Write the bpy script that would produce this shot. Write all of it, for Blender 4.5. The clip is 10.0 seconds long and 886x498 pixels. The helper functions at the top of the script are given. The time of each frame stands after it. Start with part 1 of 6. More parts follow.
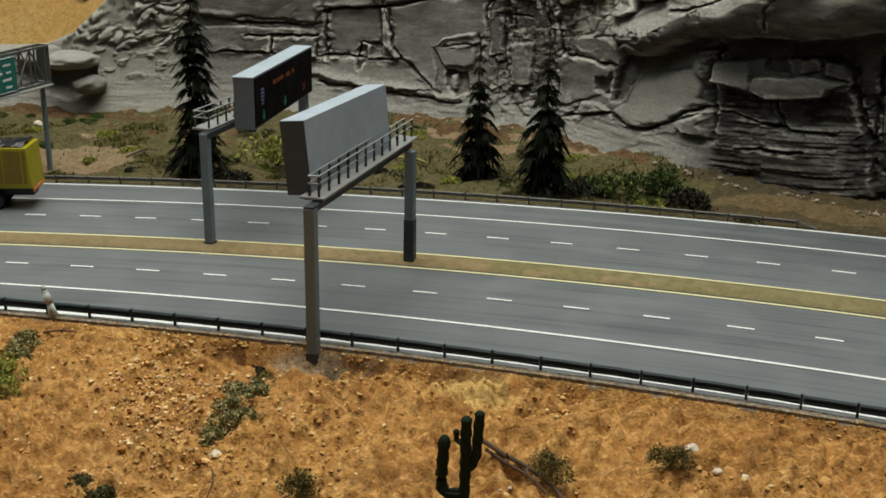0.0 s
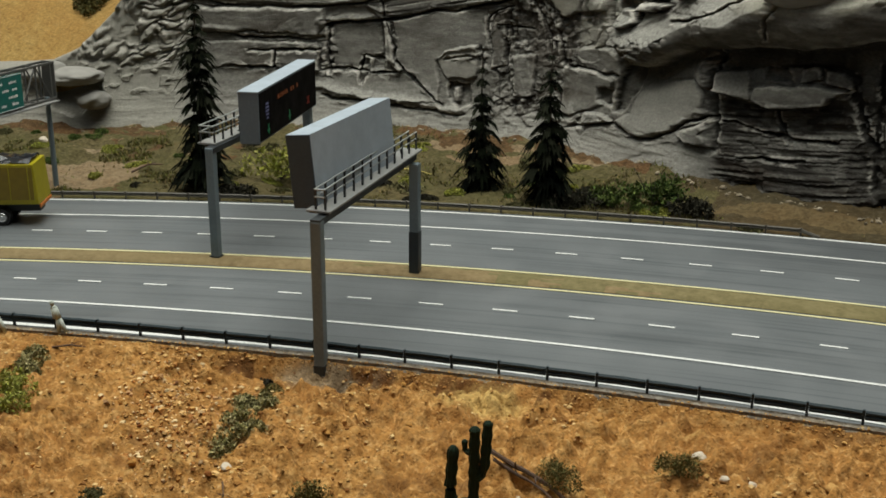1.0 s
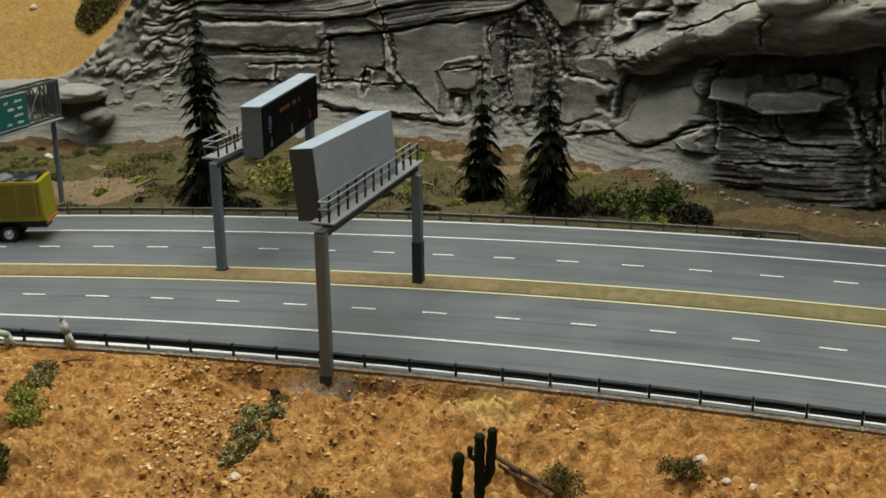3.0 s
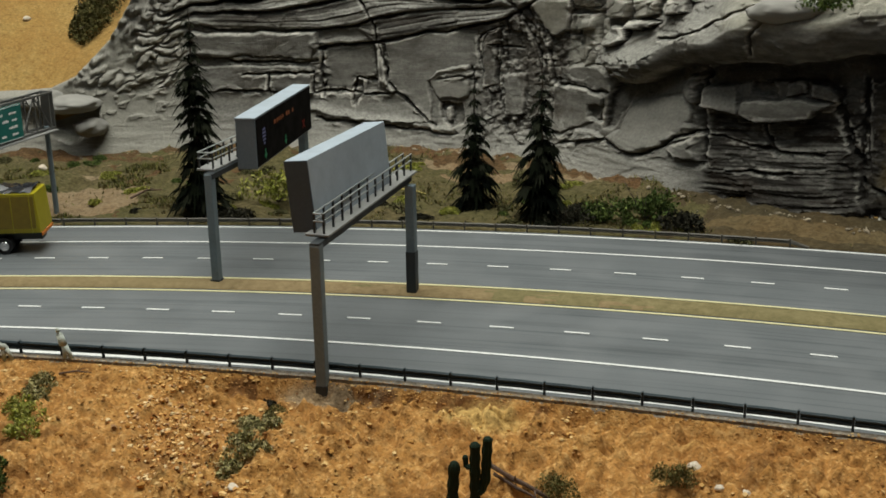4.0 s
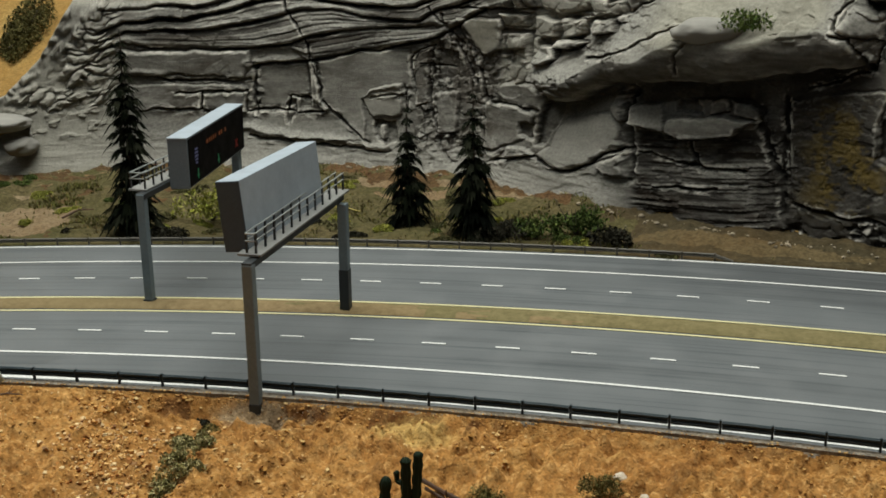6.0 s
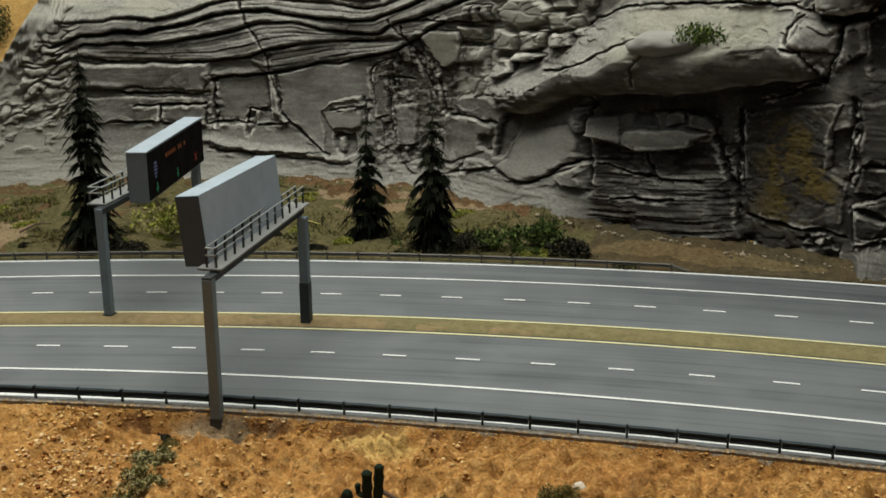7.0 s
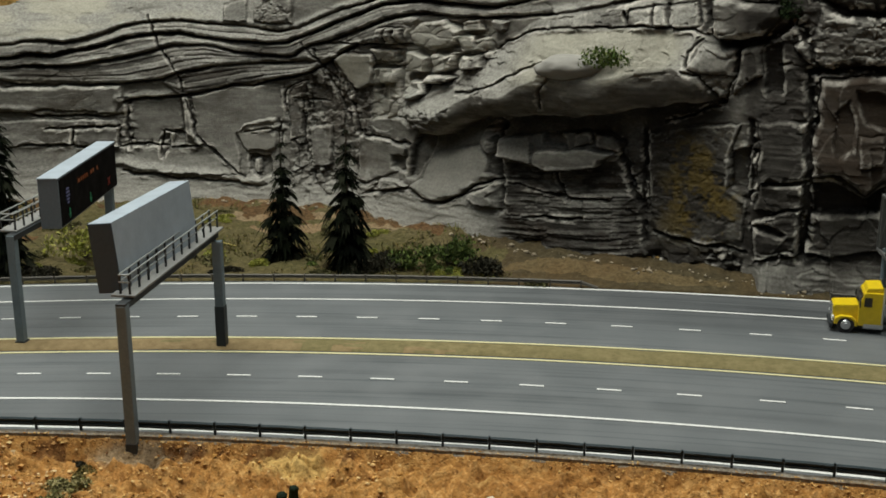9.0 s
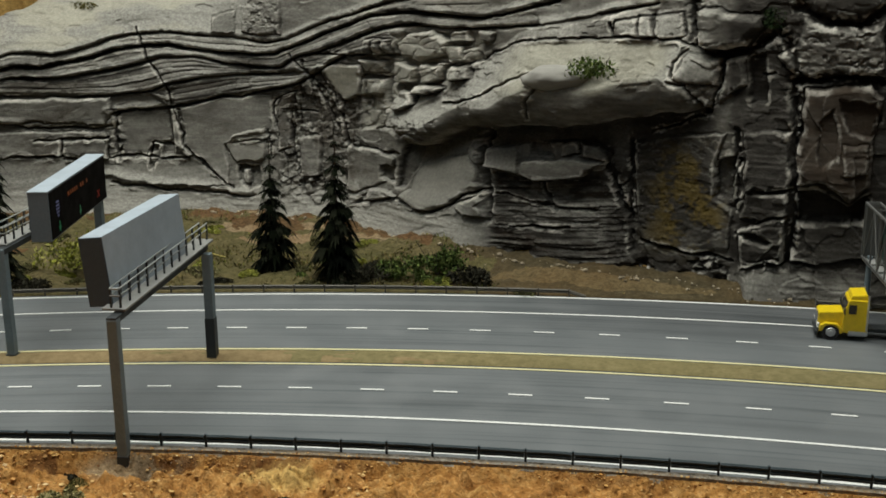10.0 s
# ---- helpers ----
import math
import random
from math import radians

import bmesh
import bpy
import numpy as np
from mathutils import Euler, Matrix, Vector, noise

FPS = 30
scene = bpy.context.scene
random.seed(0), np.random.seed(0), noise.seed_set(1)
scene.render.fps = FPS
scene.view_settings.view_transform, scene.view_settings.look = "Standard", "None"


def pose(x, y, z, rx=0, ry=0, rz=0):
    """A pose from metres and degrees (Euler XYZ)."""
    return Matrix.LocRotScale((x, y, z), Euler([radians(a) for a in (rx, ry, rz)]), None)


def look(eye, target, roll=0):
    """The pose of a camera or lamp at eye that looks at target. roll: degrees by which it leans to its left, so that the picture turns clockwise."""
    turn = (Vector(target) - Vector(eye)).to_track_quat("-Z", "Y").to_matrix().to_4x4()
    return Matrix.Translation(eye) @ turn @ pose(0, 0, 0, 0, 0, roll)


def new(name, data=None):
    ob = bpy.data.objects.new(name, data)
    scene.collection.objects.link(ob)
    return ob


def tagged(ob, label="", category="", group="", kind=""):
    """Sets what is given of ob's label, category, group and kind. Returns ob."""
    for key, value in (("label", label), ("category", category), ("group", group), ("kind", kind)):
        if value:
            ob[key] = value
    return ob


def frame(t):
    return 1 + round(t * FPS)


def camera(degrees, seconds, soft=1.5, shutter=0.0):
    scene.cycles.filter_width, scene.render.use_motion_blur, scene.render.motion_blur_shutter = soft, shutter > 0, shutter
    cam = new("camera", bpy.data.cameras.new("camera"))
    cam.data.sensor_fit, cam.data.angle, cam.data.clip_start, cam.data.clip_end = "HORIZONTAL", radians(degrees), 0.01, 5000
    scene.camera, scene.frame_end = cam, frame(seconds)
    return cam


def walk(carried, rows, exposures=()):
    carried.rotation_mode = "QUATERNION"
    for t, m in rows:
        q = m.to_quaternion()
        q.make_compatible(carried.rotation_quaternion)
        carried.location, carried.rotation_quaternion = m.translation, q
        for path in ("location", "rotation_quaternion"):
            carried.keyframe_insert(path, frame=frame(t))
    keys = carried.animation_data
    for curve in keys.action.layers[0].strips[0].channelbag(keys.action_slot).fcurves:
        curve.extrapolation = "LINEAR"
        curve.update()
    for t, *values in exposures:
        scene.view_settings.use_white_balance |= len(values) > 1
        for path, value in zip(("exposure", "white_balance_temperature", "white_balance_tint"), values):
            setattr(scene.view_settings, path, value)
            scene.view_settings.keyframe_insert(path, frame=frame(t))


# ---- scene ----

# ---------------------------------------------------------------- camera
cam = camera(42.72, 10.0, soft=1.7)
PATH = [
    (0.0, (0.20740, -0.46505, 0.22127), (-0.07161, 0.43989, -0.10004), 0.968),
    (0.5, (0.20551, -0.46670, 0.22326), (-0.07317, 0.43978, -0.09397), 0.638),
    (1.0, (0.20680, -0.46882, 0.22258), (-0.07513, 0.43849, -0.08933), 0.373),
    (1.5, (0.20792, -0.47076, 0.22228), (-0.07695, 0.43713, -0.08528), 0.050),
    (2.0, (0.20847, -0.47314, 0.22341), (-0.07727, 0.43504, -0.08249), -0.227),
    (2.5, (0.20896, -0.47451, 0.22446), (-0.07795, 0.43354, -0.08071), -0.476),
    (4.0, (0.20972, -0.47992, 0.22901), (-0.06950, 0.43239, -0.07052), -0.844),
    (4.5, (0.21179, -0.48196, 0.23105), (-0.06170, 0.43334, -0.06464), -0.879),
    (5.0, (0.21374, -0.48255, 0.23089), (-0.04683, 0.43774, -0.06097), -0.689),
    (5.5, (0.21494, -0.48477, 0.23213), (-0.02891, 0.44041, -0.05870), -0.554),
    (7.0, (0.21733, -0.49072, 0.23630), (0.02244, 0.44931, -0.04365), -0.246),
    (7.5, (0.21861, -0.49350, 0.23923), (0.04349, 0.45130, -0.03769), -0.140),
    (8.0, (0.22021, -0.49645, 0.24093), (0.06410, 0.45320, -0.03074), -0.044),
    (8.5, (0.22267, -0.49939, 0.24093), (0.08367, 0.45415, -0.02635), 0.042),
    (9.0, (0.22413, -0.50163, 0.24391), (0.09719, 0.45340, -0.02401), 0.041),
    (9.5, (0.22483, -0.50366, 0.24661), (0.10393, 0.45264, -0.01962), -0.056),
    (10.0, (0.22510, -0.50583, 0.24787), (0.10744, 0.45188, -0.01469), -0.183),
]
walk(cam, [(t, look(eye, target, roll)) for t, eye, target, roll in PATH], exposures=[(0.0, 0.0), (10.0, 0.0)])

# ---------------------------------------------------------------- light of the exhibition hall and added fill lamps
world = bpy.data.worlds.new("hall_air")
scene.world = world
world.use_nodes = True
world.node_tree.nodes["Background"].inputs[0].default_value = (0.55, 0.62, 0.75, 1)
world.node_tree.nodes["Background"].inputs[1].default_value = 0.0015


def area_lamp(name, eye, target, sx, sy, watts, colour):
    data = bpy.data.lights.new(name, "AREA")
    data.shape, data.size, data.size_y, data.energy, data.color = "RECTANGLE", sx, sy, watts, colour
    ob = new(name, data)
    ob.matrix_world = look(eye, target)
    return ob


area_lamp("ceiling_lamp_key", (0.02, 0.17, 1.50), (0.0, 0.12, 0.0), 1.3, 0.9, 31.5, (0.98, 1.0, 0.93))
# two unseen fill lamps, added to brighten the sand hill and camera-facing sides
area_lamp("hill_fill_lamp", (-0.85, 0.35, 1.55), (-0.25, 0.30, 0.0), 0.8, 0.9, 11, (0.98, 1.0, 0.93))
area_lamp("front_fill_lamp", (-0.4, -1.0, 1.55), (0.0, 0.2, 0.05), 0.9, 0.7, 2.2, (0.84, 0.95, 1.0))

# ---------------------------------------------------------------- materials


def material(name):
    m = bpy.data.materials.new(name)
    m.use_nodes = True
    nt = m.node_tree
    return m, nt, nt.nodes["Principled BSDF"]


def coords(nt, scale=(1, 1, 1), kind="Object"):
    tc = nt.nodes.new("ShaderNodeTexCoord")
    mp = nt.nodes.new("ShaderNodeMapping")
    mp.inputs["Scale"].default_value = scale
    nt.links.new(tc.outputs[kind], mp.inputs[0])
    return mp.outputs[0]


def noise_tex(nt, vec, scale, detail=5.0, rough=0.6, distort=0.0):
    n = nt.nodes.new("ShaderNodeTexNoise")
    n.inputs["Scale"].default_value, n.inputs["Detail"].default_value = scale, detail
    n.inputs["Roughness"].default_value, n.inputs["Distortion"].default_value = rough, distort
    nt.links.new(vec, n.inputs["Vector"])
    return n.outputs["Fac"]


def ramp(nt, fac, stops):
    r = nt.nodes.new("ShaderNodeValToRGB")
    el = r.color_ramp.elements
    while len(el) < len(stops):
        el.new(0.5)
    for e, (p, c) in zip(el, stops):
        e.position, e.color = p, (*c, 1) if len(c) == 3 else c
    nt.links.new(fac, r.inputs[0])
    return r.outputs[0]


def blend(nt, fac, a, b, mode="MIX"):
    mx = nt.nodes.new("ShaderNodeMix")
    mx.data_type, mx.blend_type = "RGBA", mode
    for sock, val in ((0, fac), (6, a), (7, b)):
        if hasattr(val, "links"):
            nt.links.new(val, mx.inputs[sock])
        else:
            mx.inputs[sock].default_value = val if sock == 0 else (*val, 1)
    return mx.outputs[2]


def maths(nt, op, a, b):
    n = nt.nodes.new("ShaderNodeMath")
    n.operation = op
    n.use_clamp = True
    for i, v in enumerate((a, b)):
        if hasattr(v, "links"):
            nt.links.new(v, n.inputs[i])
        else:
            n.inputs[i].default_value = v
    return n.outputs[0]


def bump(nt, bsdf, height, strength, distance):
    b = nt.nodes.new("ShaderNodeBump")
    b.inputs["Strength"].default_value, b.inputs["Distance"].default_value = strength, distance
    nt.links.new(height, b.inputs["Height"])
    nt.links.new(b.outputs[0], bsdf.inputs["Normal"])


def grey(v):
    return (v, v, v)


def painted(name, colour, rough=0.5, wear=0.25, grain=600, metallic=0.0, dirt=(0.085, 0.088, 0.088), bump_mm=0.05, spec=0.5):
    """Paint or plastic with soft dirt, small scuffs and a little relief."""
    m, nt, b = material(name)
    v = coords(nt)
    big, fine = noise_tex(nt, v, grain / 8, 4), noise_tex(nt, v, grain, 3)
    tone = ramp(nt, fine, [(0.3, tuple(c * 0.88 for c in colour)), (0.7, tuple(min(1, c * 1.08) for c in colour))])
    col = blend(nt, maths(nt, "MULTIPLY", ramp(nt, big, [(0.5, grey(0)), (0.75, grey(1))]), wear), tone, dirt)
    nt.links.new(col, b.inputs["Base Color"])
    b.inputs["Metallic"].default_value = metallic
    b.inputs["Specular IOR Level"].default_value = spec
    rr = ramp(nt, big, [(0.3, grey(max(0, rough - 0.08))), (0.7, grey(min(1, rough + 0.12)))])
    nt.links.new(rr, b.inputs["Roughness"])
    bump(nt, b, fine, 0.4, bump_mm / 1000)
    return m


def island_mix(name, colours, rough=0.9, spec=0.06, sss=0.0):
    """Small loose pieces: each island takes its own tone."""
    m, nt, b = material(name)
    g = nt.nodes.new("ShaderNodeNewGeometry")
    n = len(colours)
    col = ramp(nt, g.outputs["Random Per Island"], [(i / max(1, n - 1), c) for i, c in enumerate(colours)])
    fine = noise_tex(nt, coords(nt), 900, 3)
    col = blend(nt, 0.35, col, blend(nt, 1.0, col, ramp(nt, fine, [(0.3, grey(0.35)), (0.7, grey(1.0))]), "MULTIPLY"))
    nt.links.new(col, b.inputs["Base Color"])
    b.inputs["Roughness"].default_value = rough
    b.inputs["Specular IOR Level"].default_value = spec
    return m


def asphalt_material():
    m, nt, b = material("asphalt")
    uv = coords(nt, kind="UV")
    along = coords(nt, (3.5, 330, 1), "UV")
    streak = noise_tex(nt, along, 1.0, 3, 0.55)
    wide = noise_tex(nt, coords(nt, (2.5, 70, 1), "UV"), 1.0, 2, 0.5)
    grain = noise_tex(nt, uv, 1500, 3)
    blot = noise_tex(nt, uv, 22, 4)
    col = ramp(nt, grain, [(0.3, (0.100, 0.108, 0.111)), (0.7, (0.134, 0.144, 0.147))])
    col = blend(nt, ramp(nt, streak, [(0.53, grey(0)), (0.67, grey(0.65))]), col, (0.046, 0.056, 0.059))
    col = blend(nt, ramp(nt, wide, [(0.50, grey(0)), (0.68, grey(0.4))]), col, (0.062, 0.068, 0.070))
    col = blend(nt, ramp(nt, blot, [(0.45, grey(0)), (0.75, grey(0.35))]), col, (0.17, 0.175, 0.175))
    # shade of the far right lanes, mixed into the colour along the tyre streaks
    at = nt.nodes.new("ShaderNodeAttribute")
    at.attribute_name = "streak_shade"
    col = blend(nt, maths(nt, "MULTIPLY", at.outputs["Fac"], ramp(nt, streak, [(0.3, grey(0.35)), (0.62, grey(0.9))])), col, (0.034, 0.037, 0.039))
    nt.links.new(col, b.inputs["Base Color"])
    nt.links.new(ramp(nt, blot, [(0.3, grey(0.42)), (0.7, grey(0.60))]), b.inputs["Roughness"])
    bump(nt, b, grain, 0.35, 0.0002)
    return m


def road_paint(name, colour):
    m, nt, b = material(name)
    v = coords(nt)
    worn = noise_tex(nt, v, 700, 4, 0.7)
    big = noise_tex(nt, v, 60, 3)
    col = blend(nt, ramp(nt, worn, [(0.5, grey(0)), (0.72, grey(0.55))]), colour, (0.16, 0.16, 0.15))
    col = blend(nt, ramp(nt, big, [(0.5, grey(0)), (0.8, grey(0.4))]), col, tuple(c * 0.6 for c in colour))
    nt.links.new(col, b.inputs["Base Color"])
    b.inputs["Roughness"].default_value = 0.6
    return m


def ground_material(name, tones, spots, fine_scale=420, big_scale=16, bump_mm=0.9, speckle=0.38, crumb=0.55, layers=()):
    """Loose soil or turf in three tones with specks of another colour."""
    m, nt, b = material(name)
    v = coords(nt)
    big, mid, fine = noise_tex(nt, v, big_scale, 4), noise_tex(nt, v, 165, 6, 0.7), noise_tex(nt, v, fine_scale, 5, 0.7)
    col = ramp(nt, mid, [(0.32, tones[0]), (0.49, tones[1]), (0.68, tones[2])])
    col = blend(nt, ramp(nt, big, [(0.4, grey(0)), (0.68, grey(0.75))]), col, spots)
    vor = nt.nodes.new("ShaderNodeTexVoronoi")
    vor.inputs["Scale"].default_value = fine_scale * 1.5
    nt.links.new(v, vor.inputs["Vector"])
    cell = nt.nodes.new("ShaderNodeSeparateColor")
    nt.links.new(vor.outputs["Color"], cell.inputs[0])
    col = blend(nt, ramp(nt, cell.outputs[0], [(0.80, grey(0)), (0.92, grey(speckle))]), col, tuple(min(1, c * 1.35 + 0.03) for c in tones[2]))
    col = blend(nt, ramp(nt, cell.outputs[1], [(0.78, grey(0)), (0.92, grey(speckle))]), col, tuple(c * 0.5 for c in tones[0]))
    for layer, tint in layers:
        at = nt.nodes.new("ShaderNodeAttribute")
        at.attribute_name = layer
        edge = maths(nt, "SUBTRACT", maths(nt, "ADD", at.outputs["Fac"], maths(nt, "MULTIPLY", mid, 0.7)), 0.35)
        shade = blend(nt, fine, tuple(c * 0.55 for c in tint), tuple(min(1, c * 1.45) for c in tint))
        col = blend(nt, ramp(nt, edge, [(0.25, grey(0)), (0.7, grey(0.9))]), col, shade)
    col = blend(nt, crumb, col, blend(nt, 1.0, col, ramp(nt, fine, [(0.32, grey(0.25)), (0.6, grey(1.0))]), "MULTIPLY"))
    nt.links.new(col, b.inputs["Base Color"])
    b.inputs["Roughness"].default_value = 0.95
    b.inputs["Specular IOR Level"].default_value = 0.15
    bump(nt, b, maths(nt, "ADD", fine, vor.outputs["Distance"]), 0.8, bump_mm / 1000)
    return m


def rock_material():
    m, nt, b = material("cliff_rock")
    v = coords(nt)
    warp = coords(nt, (1, 1, 3.2))
    big, mid, fine = noise_tex(nt, v, 9, 5), noise_tex(nt, warp, 55, 6, 0.65), noise_tex(nt, v, 420, 5, 0.7)
    lam = noise_tex(nt, coords(nt, (14, 14, 260)), 1.0, 4, 0.6)
    col = ramp(nt, mid, [(0.3, (0.075, 0.069, 0.058)), (0.48, (0.128, 0.119, 0.102)), (0.7, (0.215, 0.203, 0.176))])
    col = blend(nt, ramp(nt, big, [(0.42, grey(0)), (0.7, grey(0.6))]), col, (0.09, 0.085, 0.077))
    col = blend(nt, ramp(nt, lam, [(0.5, grey(0)), (0.7, grey(0.5))]), col, (0.065, 0.060, 0.054))
    stain = noise_tex(nt, coords(nt, (20, 20, 34)), 1.0, 6, 0.62, 0.6)
    col = blend(nt, ramp(nt, stain, [(0.52, grey(0)), (0.66, grey(0.65))]), col, (0.055, 0.044, 0.032))
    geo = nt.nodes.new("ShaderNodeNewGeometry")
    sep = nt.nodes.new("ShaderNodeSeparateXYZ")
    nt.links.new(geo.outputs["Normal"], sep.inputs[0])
    # paler where the face turns upwards
    top_layer = maths(nt, "MULTIPLY", ramp(nt, sep.outputs[2], [(0.25, grey(0)), (0.75, grey(1))]), ramp(nt, fine, [(0.25, grey(0.35)), (0.6, grey(0.95))]))
    col = blend(nt, top_layer, col, (0.30, 0.29, 0.255))
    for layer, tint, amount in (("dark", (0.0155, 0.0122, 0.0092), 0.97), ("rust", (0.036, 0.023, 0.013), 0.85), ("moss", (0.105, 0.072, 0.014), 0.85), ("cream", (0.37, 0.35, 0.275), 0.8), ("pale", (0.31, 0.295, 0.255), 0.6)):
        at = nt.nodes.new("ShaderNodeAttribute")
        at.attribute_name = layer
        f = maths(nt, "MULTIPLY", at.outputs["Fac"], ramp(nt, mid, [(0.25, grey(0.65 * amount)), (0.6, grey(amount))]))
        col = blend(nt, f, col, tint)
    col = blend(nt, 0.4, col, blend(nt, 1.0, col, ramp(nt, fine, [(0.3, grey(0.4)), (0.65, grey(1))]), "MULTIPLY"))
    chip = nt.nodes.new("ShaderNodeAttribute")
    chip.attribute_name = "chip"
    col = blend(nt, maths(nt, "MULTIPLY", chip.outputs["Fac"], ramp(nt, fine, [(0.35, grey(0.4)), (0.6, grey(0.95))])), col, (0.52, 0.49, 0.43))
    edge = maths(nt, "MULTIPLY", ramp(nt, geo.outputs["Pointiness"], [(0.545, grey(0)), (0.64, grey(1))]), ramp(nt, mid, [(0.3, grey(0.2)), (0.6, grey(0.8))]))
    col = blend(nt, edge, col, (0.46, 0.44, 0.39))
    nt.links.new(col, b.inputs["Base Color"])
    b.inputs["Roughness"].default_value = 0.9
    b.inputs["Specular IOR Level"].default_value = 0.2
    pit = noise_tex(nt, v, 900, 4, 0.75)
    bump(nt, b, maths(nt, "MULTIPLY", maths(nt, "ADD", fine, maths(nt, "MULTIPLY", lam, 0.6)), ramp(nt, pit, [(0.25, grey(0.35)), (0.55, grey(1))])), 0.65, 0.0011)
    return m


def glowing(name, colour, strength):
    m, nt, b = material(name)
    b.inputs["Base Color"].default_value = (*[c * 0.2 for c in colour], 1)
    b.inputs["Emission Color"].default_value = (*colour, 1)
    b.inputs["Emission Strength"].default_value = strength
    return m


ASPHALT = asphalt_material()
WHITE_LINE = road_paint("white_road_paint", (0.66, 0.66, 0.63))
YELLOW_LINE = road_paint("yellow_road_paint", (0.60, 0.55, 0.30))
SOIL = ground_material("orange_soil", [(0.22, 0.100, 0.026), (0.40, 0.196, 0.052), (0.57, 0.335, 0.118)], (0.33, 0.146, 0.038), bump_mm=0.9, speckle=0.3, layers=(("brown_patch", (0.115, 0.046, 0.014)), ("sandy", (0.54, 0.36, 0.12)), ("grit", (0.29, 0.22, 0.135))))
VERGE = ground_material("dry_turf", [(0.044, 0.034, 0.014), (0.092, 0.073, 0.031), (0.142, 0.112, 0.051)], (0.068, 0.066, 0.022), speckle=0.2)
SAND = ground_material("yellow_sand", [(0.22, 0.132, 0.038), (0.32, 0.202, 0.062), (0.37, 0.245, 0.088)], (0.28, 0.150, 0.040), bump_mm=0.4, speckle=0.15)
MEDIAN = ground_material("median_turf", [(0.17, 0.120, 0.060), (0.23, 0.165, 0.085), (0.28, 0.205, 0.108)], (0.17, 0.135, 0.065), big_scale=5, bump_mm=0.2, speckle=0.03, crumb=0.2)
MEDIAN_GREEN = ground_material("median_olive_turf", [(0.13, 0.108, 0.050), (0.18, 0.148, 0.070), (0.23, 0.188, 0.094)], (0.14, 0.125, 0.055), big_scale=8, bump_mm=0.2, speckle=0.03, crumb=0.2)
RED_EARTH = ground_material("red_earth", [(0.050, 0.027, 0.012), (0.098, 0.053, 0.022), (0.140, 0.082, 0.035)], (0.075, 0.050, 0.022), speckle=0.2)
# brown earth with the cliff's shade put into its colour
SHADED_EARTH = ground_material("shaded_earth", [(0.030, 0.024, 0.012), (0.056, 0.044, 0.022), (0.085, 0.066, 0.034)], (0.075, 0.048, 0.020), bump_mm=0.5, speckle=0.15)
PATH_DIRT = ground_material("trodden_dirt", [(0.12, 0.088, 0.05), (0.21, 0.155, 0.09), (0.26, 0.20, 0.12)], (0.19, 0.115, 0.055), bump_mm=0.4, speckle=0.1)
CLAY = ground_material("tan_clay", [(0.060, 0.044, 0.021), (0.100, 0.073, 0.034), (0.135, 0.100, 0.049)], (0.115, 0.072, 0.030), bump_mm=0.4, speckle=0.1)
GRAVEL = ground_material("grey_gravel", [(0.13, 0.11, 0.085), (0.21, 0.185, 0.15), (0.29, 0.26, 0.21)], (0.25, 0.17, 0.09))
ROCK = rock_material()
STEEL = painted("grey_steel_paint", (0.145, 0.186, 0.205), 0.45, 0.3)
PANEL = painted("light_grey_panel", (0.335, 0.388, 0.435), 0.5, 0.18, 120)
CASE = painted("grey_case", (0.125, 0.150, 0.170), 0.5, 0.2)
END_PANEL = painted("dark_end_panel", (0.036, 0.060, 0.086), 0.5, 0.2)
CATWALK = painted("grey_catwalk", (0.25, 0.25, 0.235), 0.6, 0.4)
HANDRAIL = painted("pale_grey_handrail", (0.27, 0.285, 0.27), 0.5, 0.3)
DARK_STEEL = painted("dark_steel", (0.020, 0.024, 0.026), 0.5, 0.3, dirt=(0.045, 0.050, 0.052))
RAIL_BLACK = painted("black_rail", (0.018, 0.029, 0.034), 0.5, 0.08, dirt=(0.03, 0.038, 0.04), spec=0.25)
RAIL_BROWN = painted("brown_rail", (0.075, 0.067, 0.052), 0.6, 0.4, dirt=(0.10, 0.085, 0.06))
SCREEN = painted("black_screen", (0.004, 0.003, 0.003), 0.75, 0.0, spec=0.08)
SIGN_GREEN = painted("green_sign_face", (0.010, 0.14, 0.12), 0.4, 0.1)
SIGN_DEEP = painted("deep_green_sign_face", (0.008, 0.05, 0.035), 0.4, 0.1)
SIGN_WHITE = painted("white_sign_paint", (0.75, 0.76, 0.74), 0.5, 0.1)
TRUSS = painted("weathered_truss", (0.085, 0.085, 0.078), 0.6, 0.45)
NEEDLES = island_mix("dark_needles", [(0.003, 0.004, 0.003), (0.006, 0.007, 0.004), (0.022, 0.024, 0.015), (0.003, 0.004, 0.002), (0.007, 0.009, 0.005)], 1.0, 0.02)
BARK = painted("bark", (0.06, 0.045, 0.032), 0.9, 0.4, 900)
LEAF_GREEN = island_mix("green_foliage", [(0.030, 0.055, 0.016), (0.075, 0.115, 0.028), (0.15, 0.19, 0.05), (0.03, 0.045, 0.015), (0.10, 0.13, 0.035)])
LEAF_YELLOW = island_mix("yellow_green_foliage", [(0.27, 0.29, 0.04), (0.40, 0.40, 0.08), (0.15, 0.18, 0.03), (0.46, 0.42, 0.13), (0.10, 0.12, 0.03)])
LEAF_OLIVE = island_mix("olive_foliage", [(0.07, 0.075, 0.03), (0.12, 0.115, 0.05), (0.17, 0.15, 0.07), (0.06, 0.055, 0.028)])
LEAF_HILL = island_mix("hill_foliage", [(0.060, 0.058, 0.020), (0.098, 0.090, 0.030), (0.145, 0.122, 0.045), (0.042, 0.042, 0.016)])
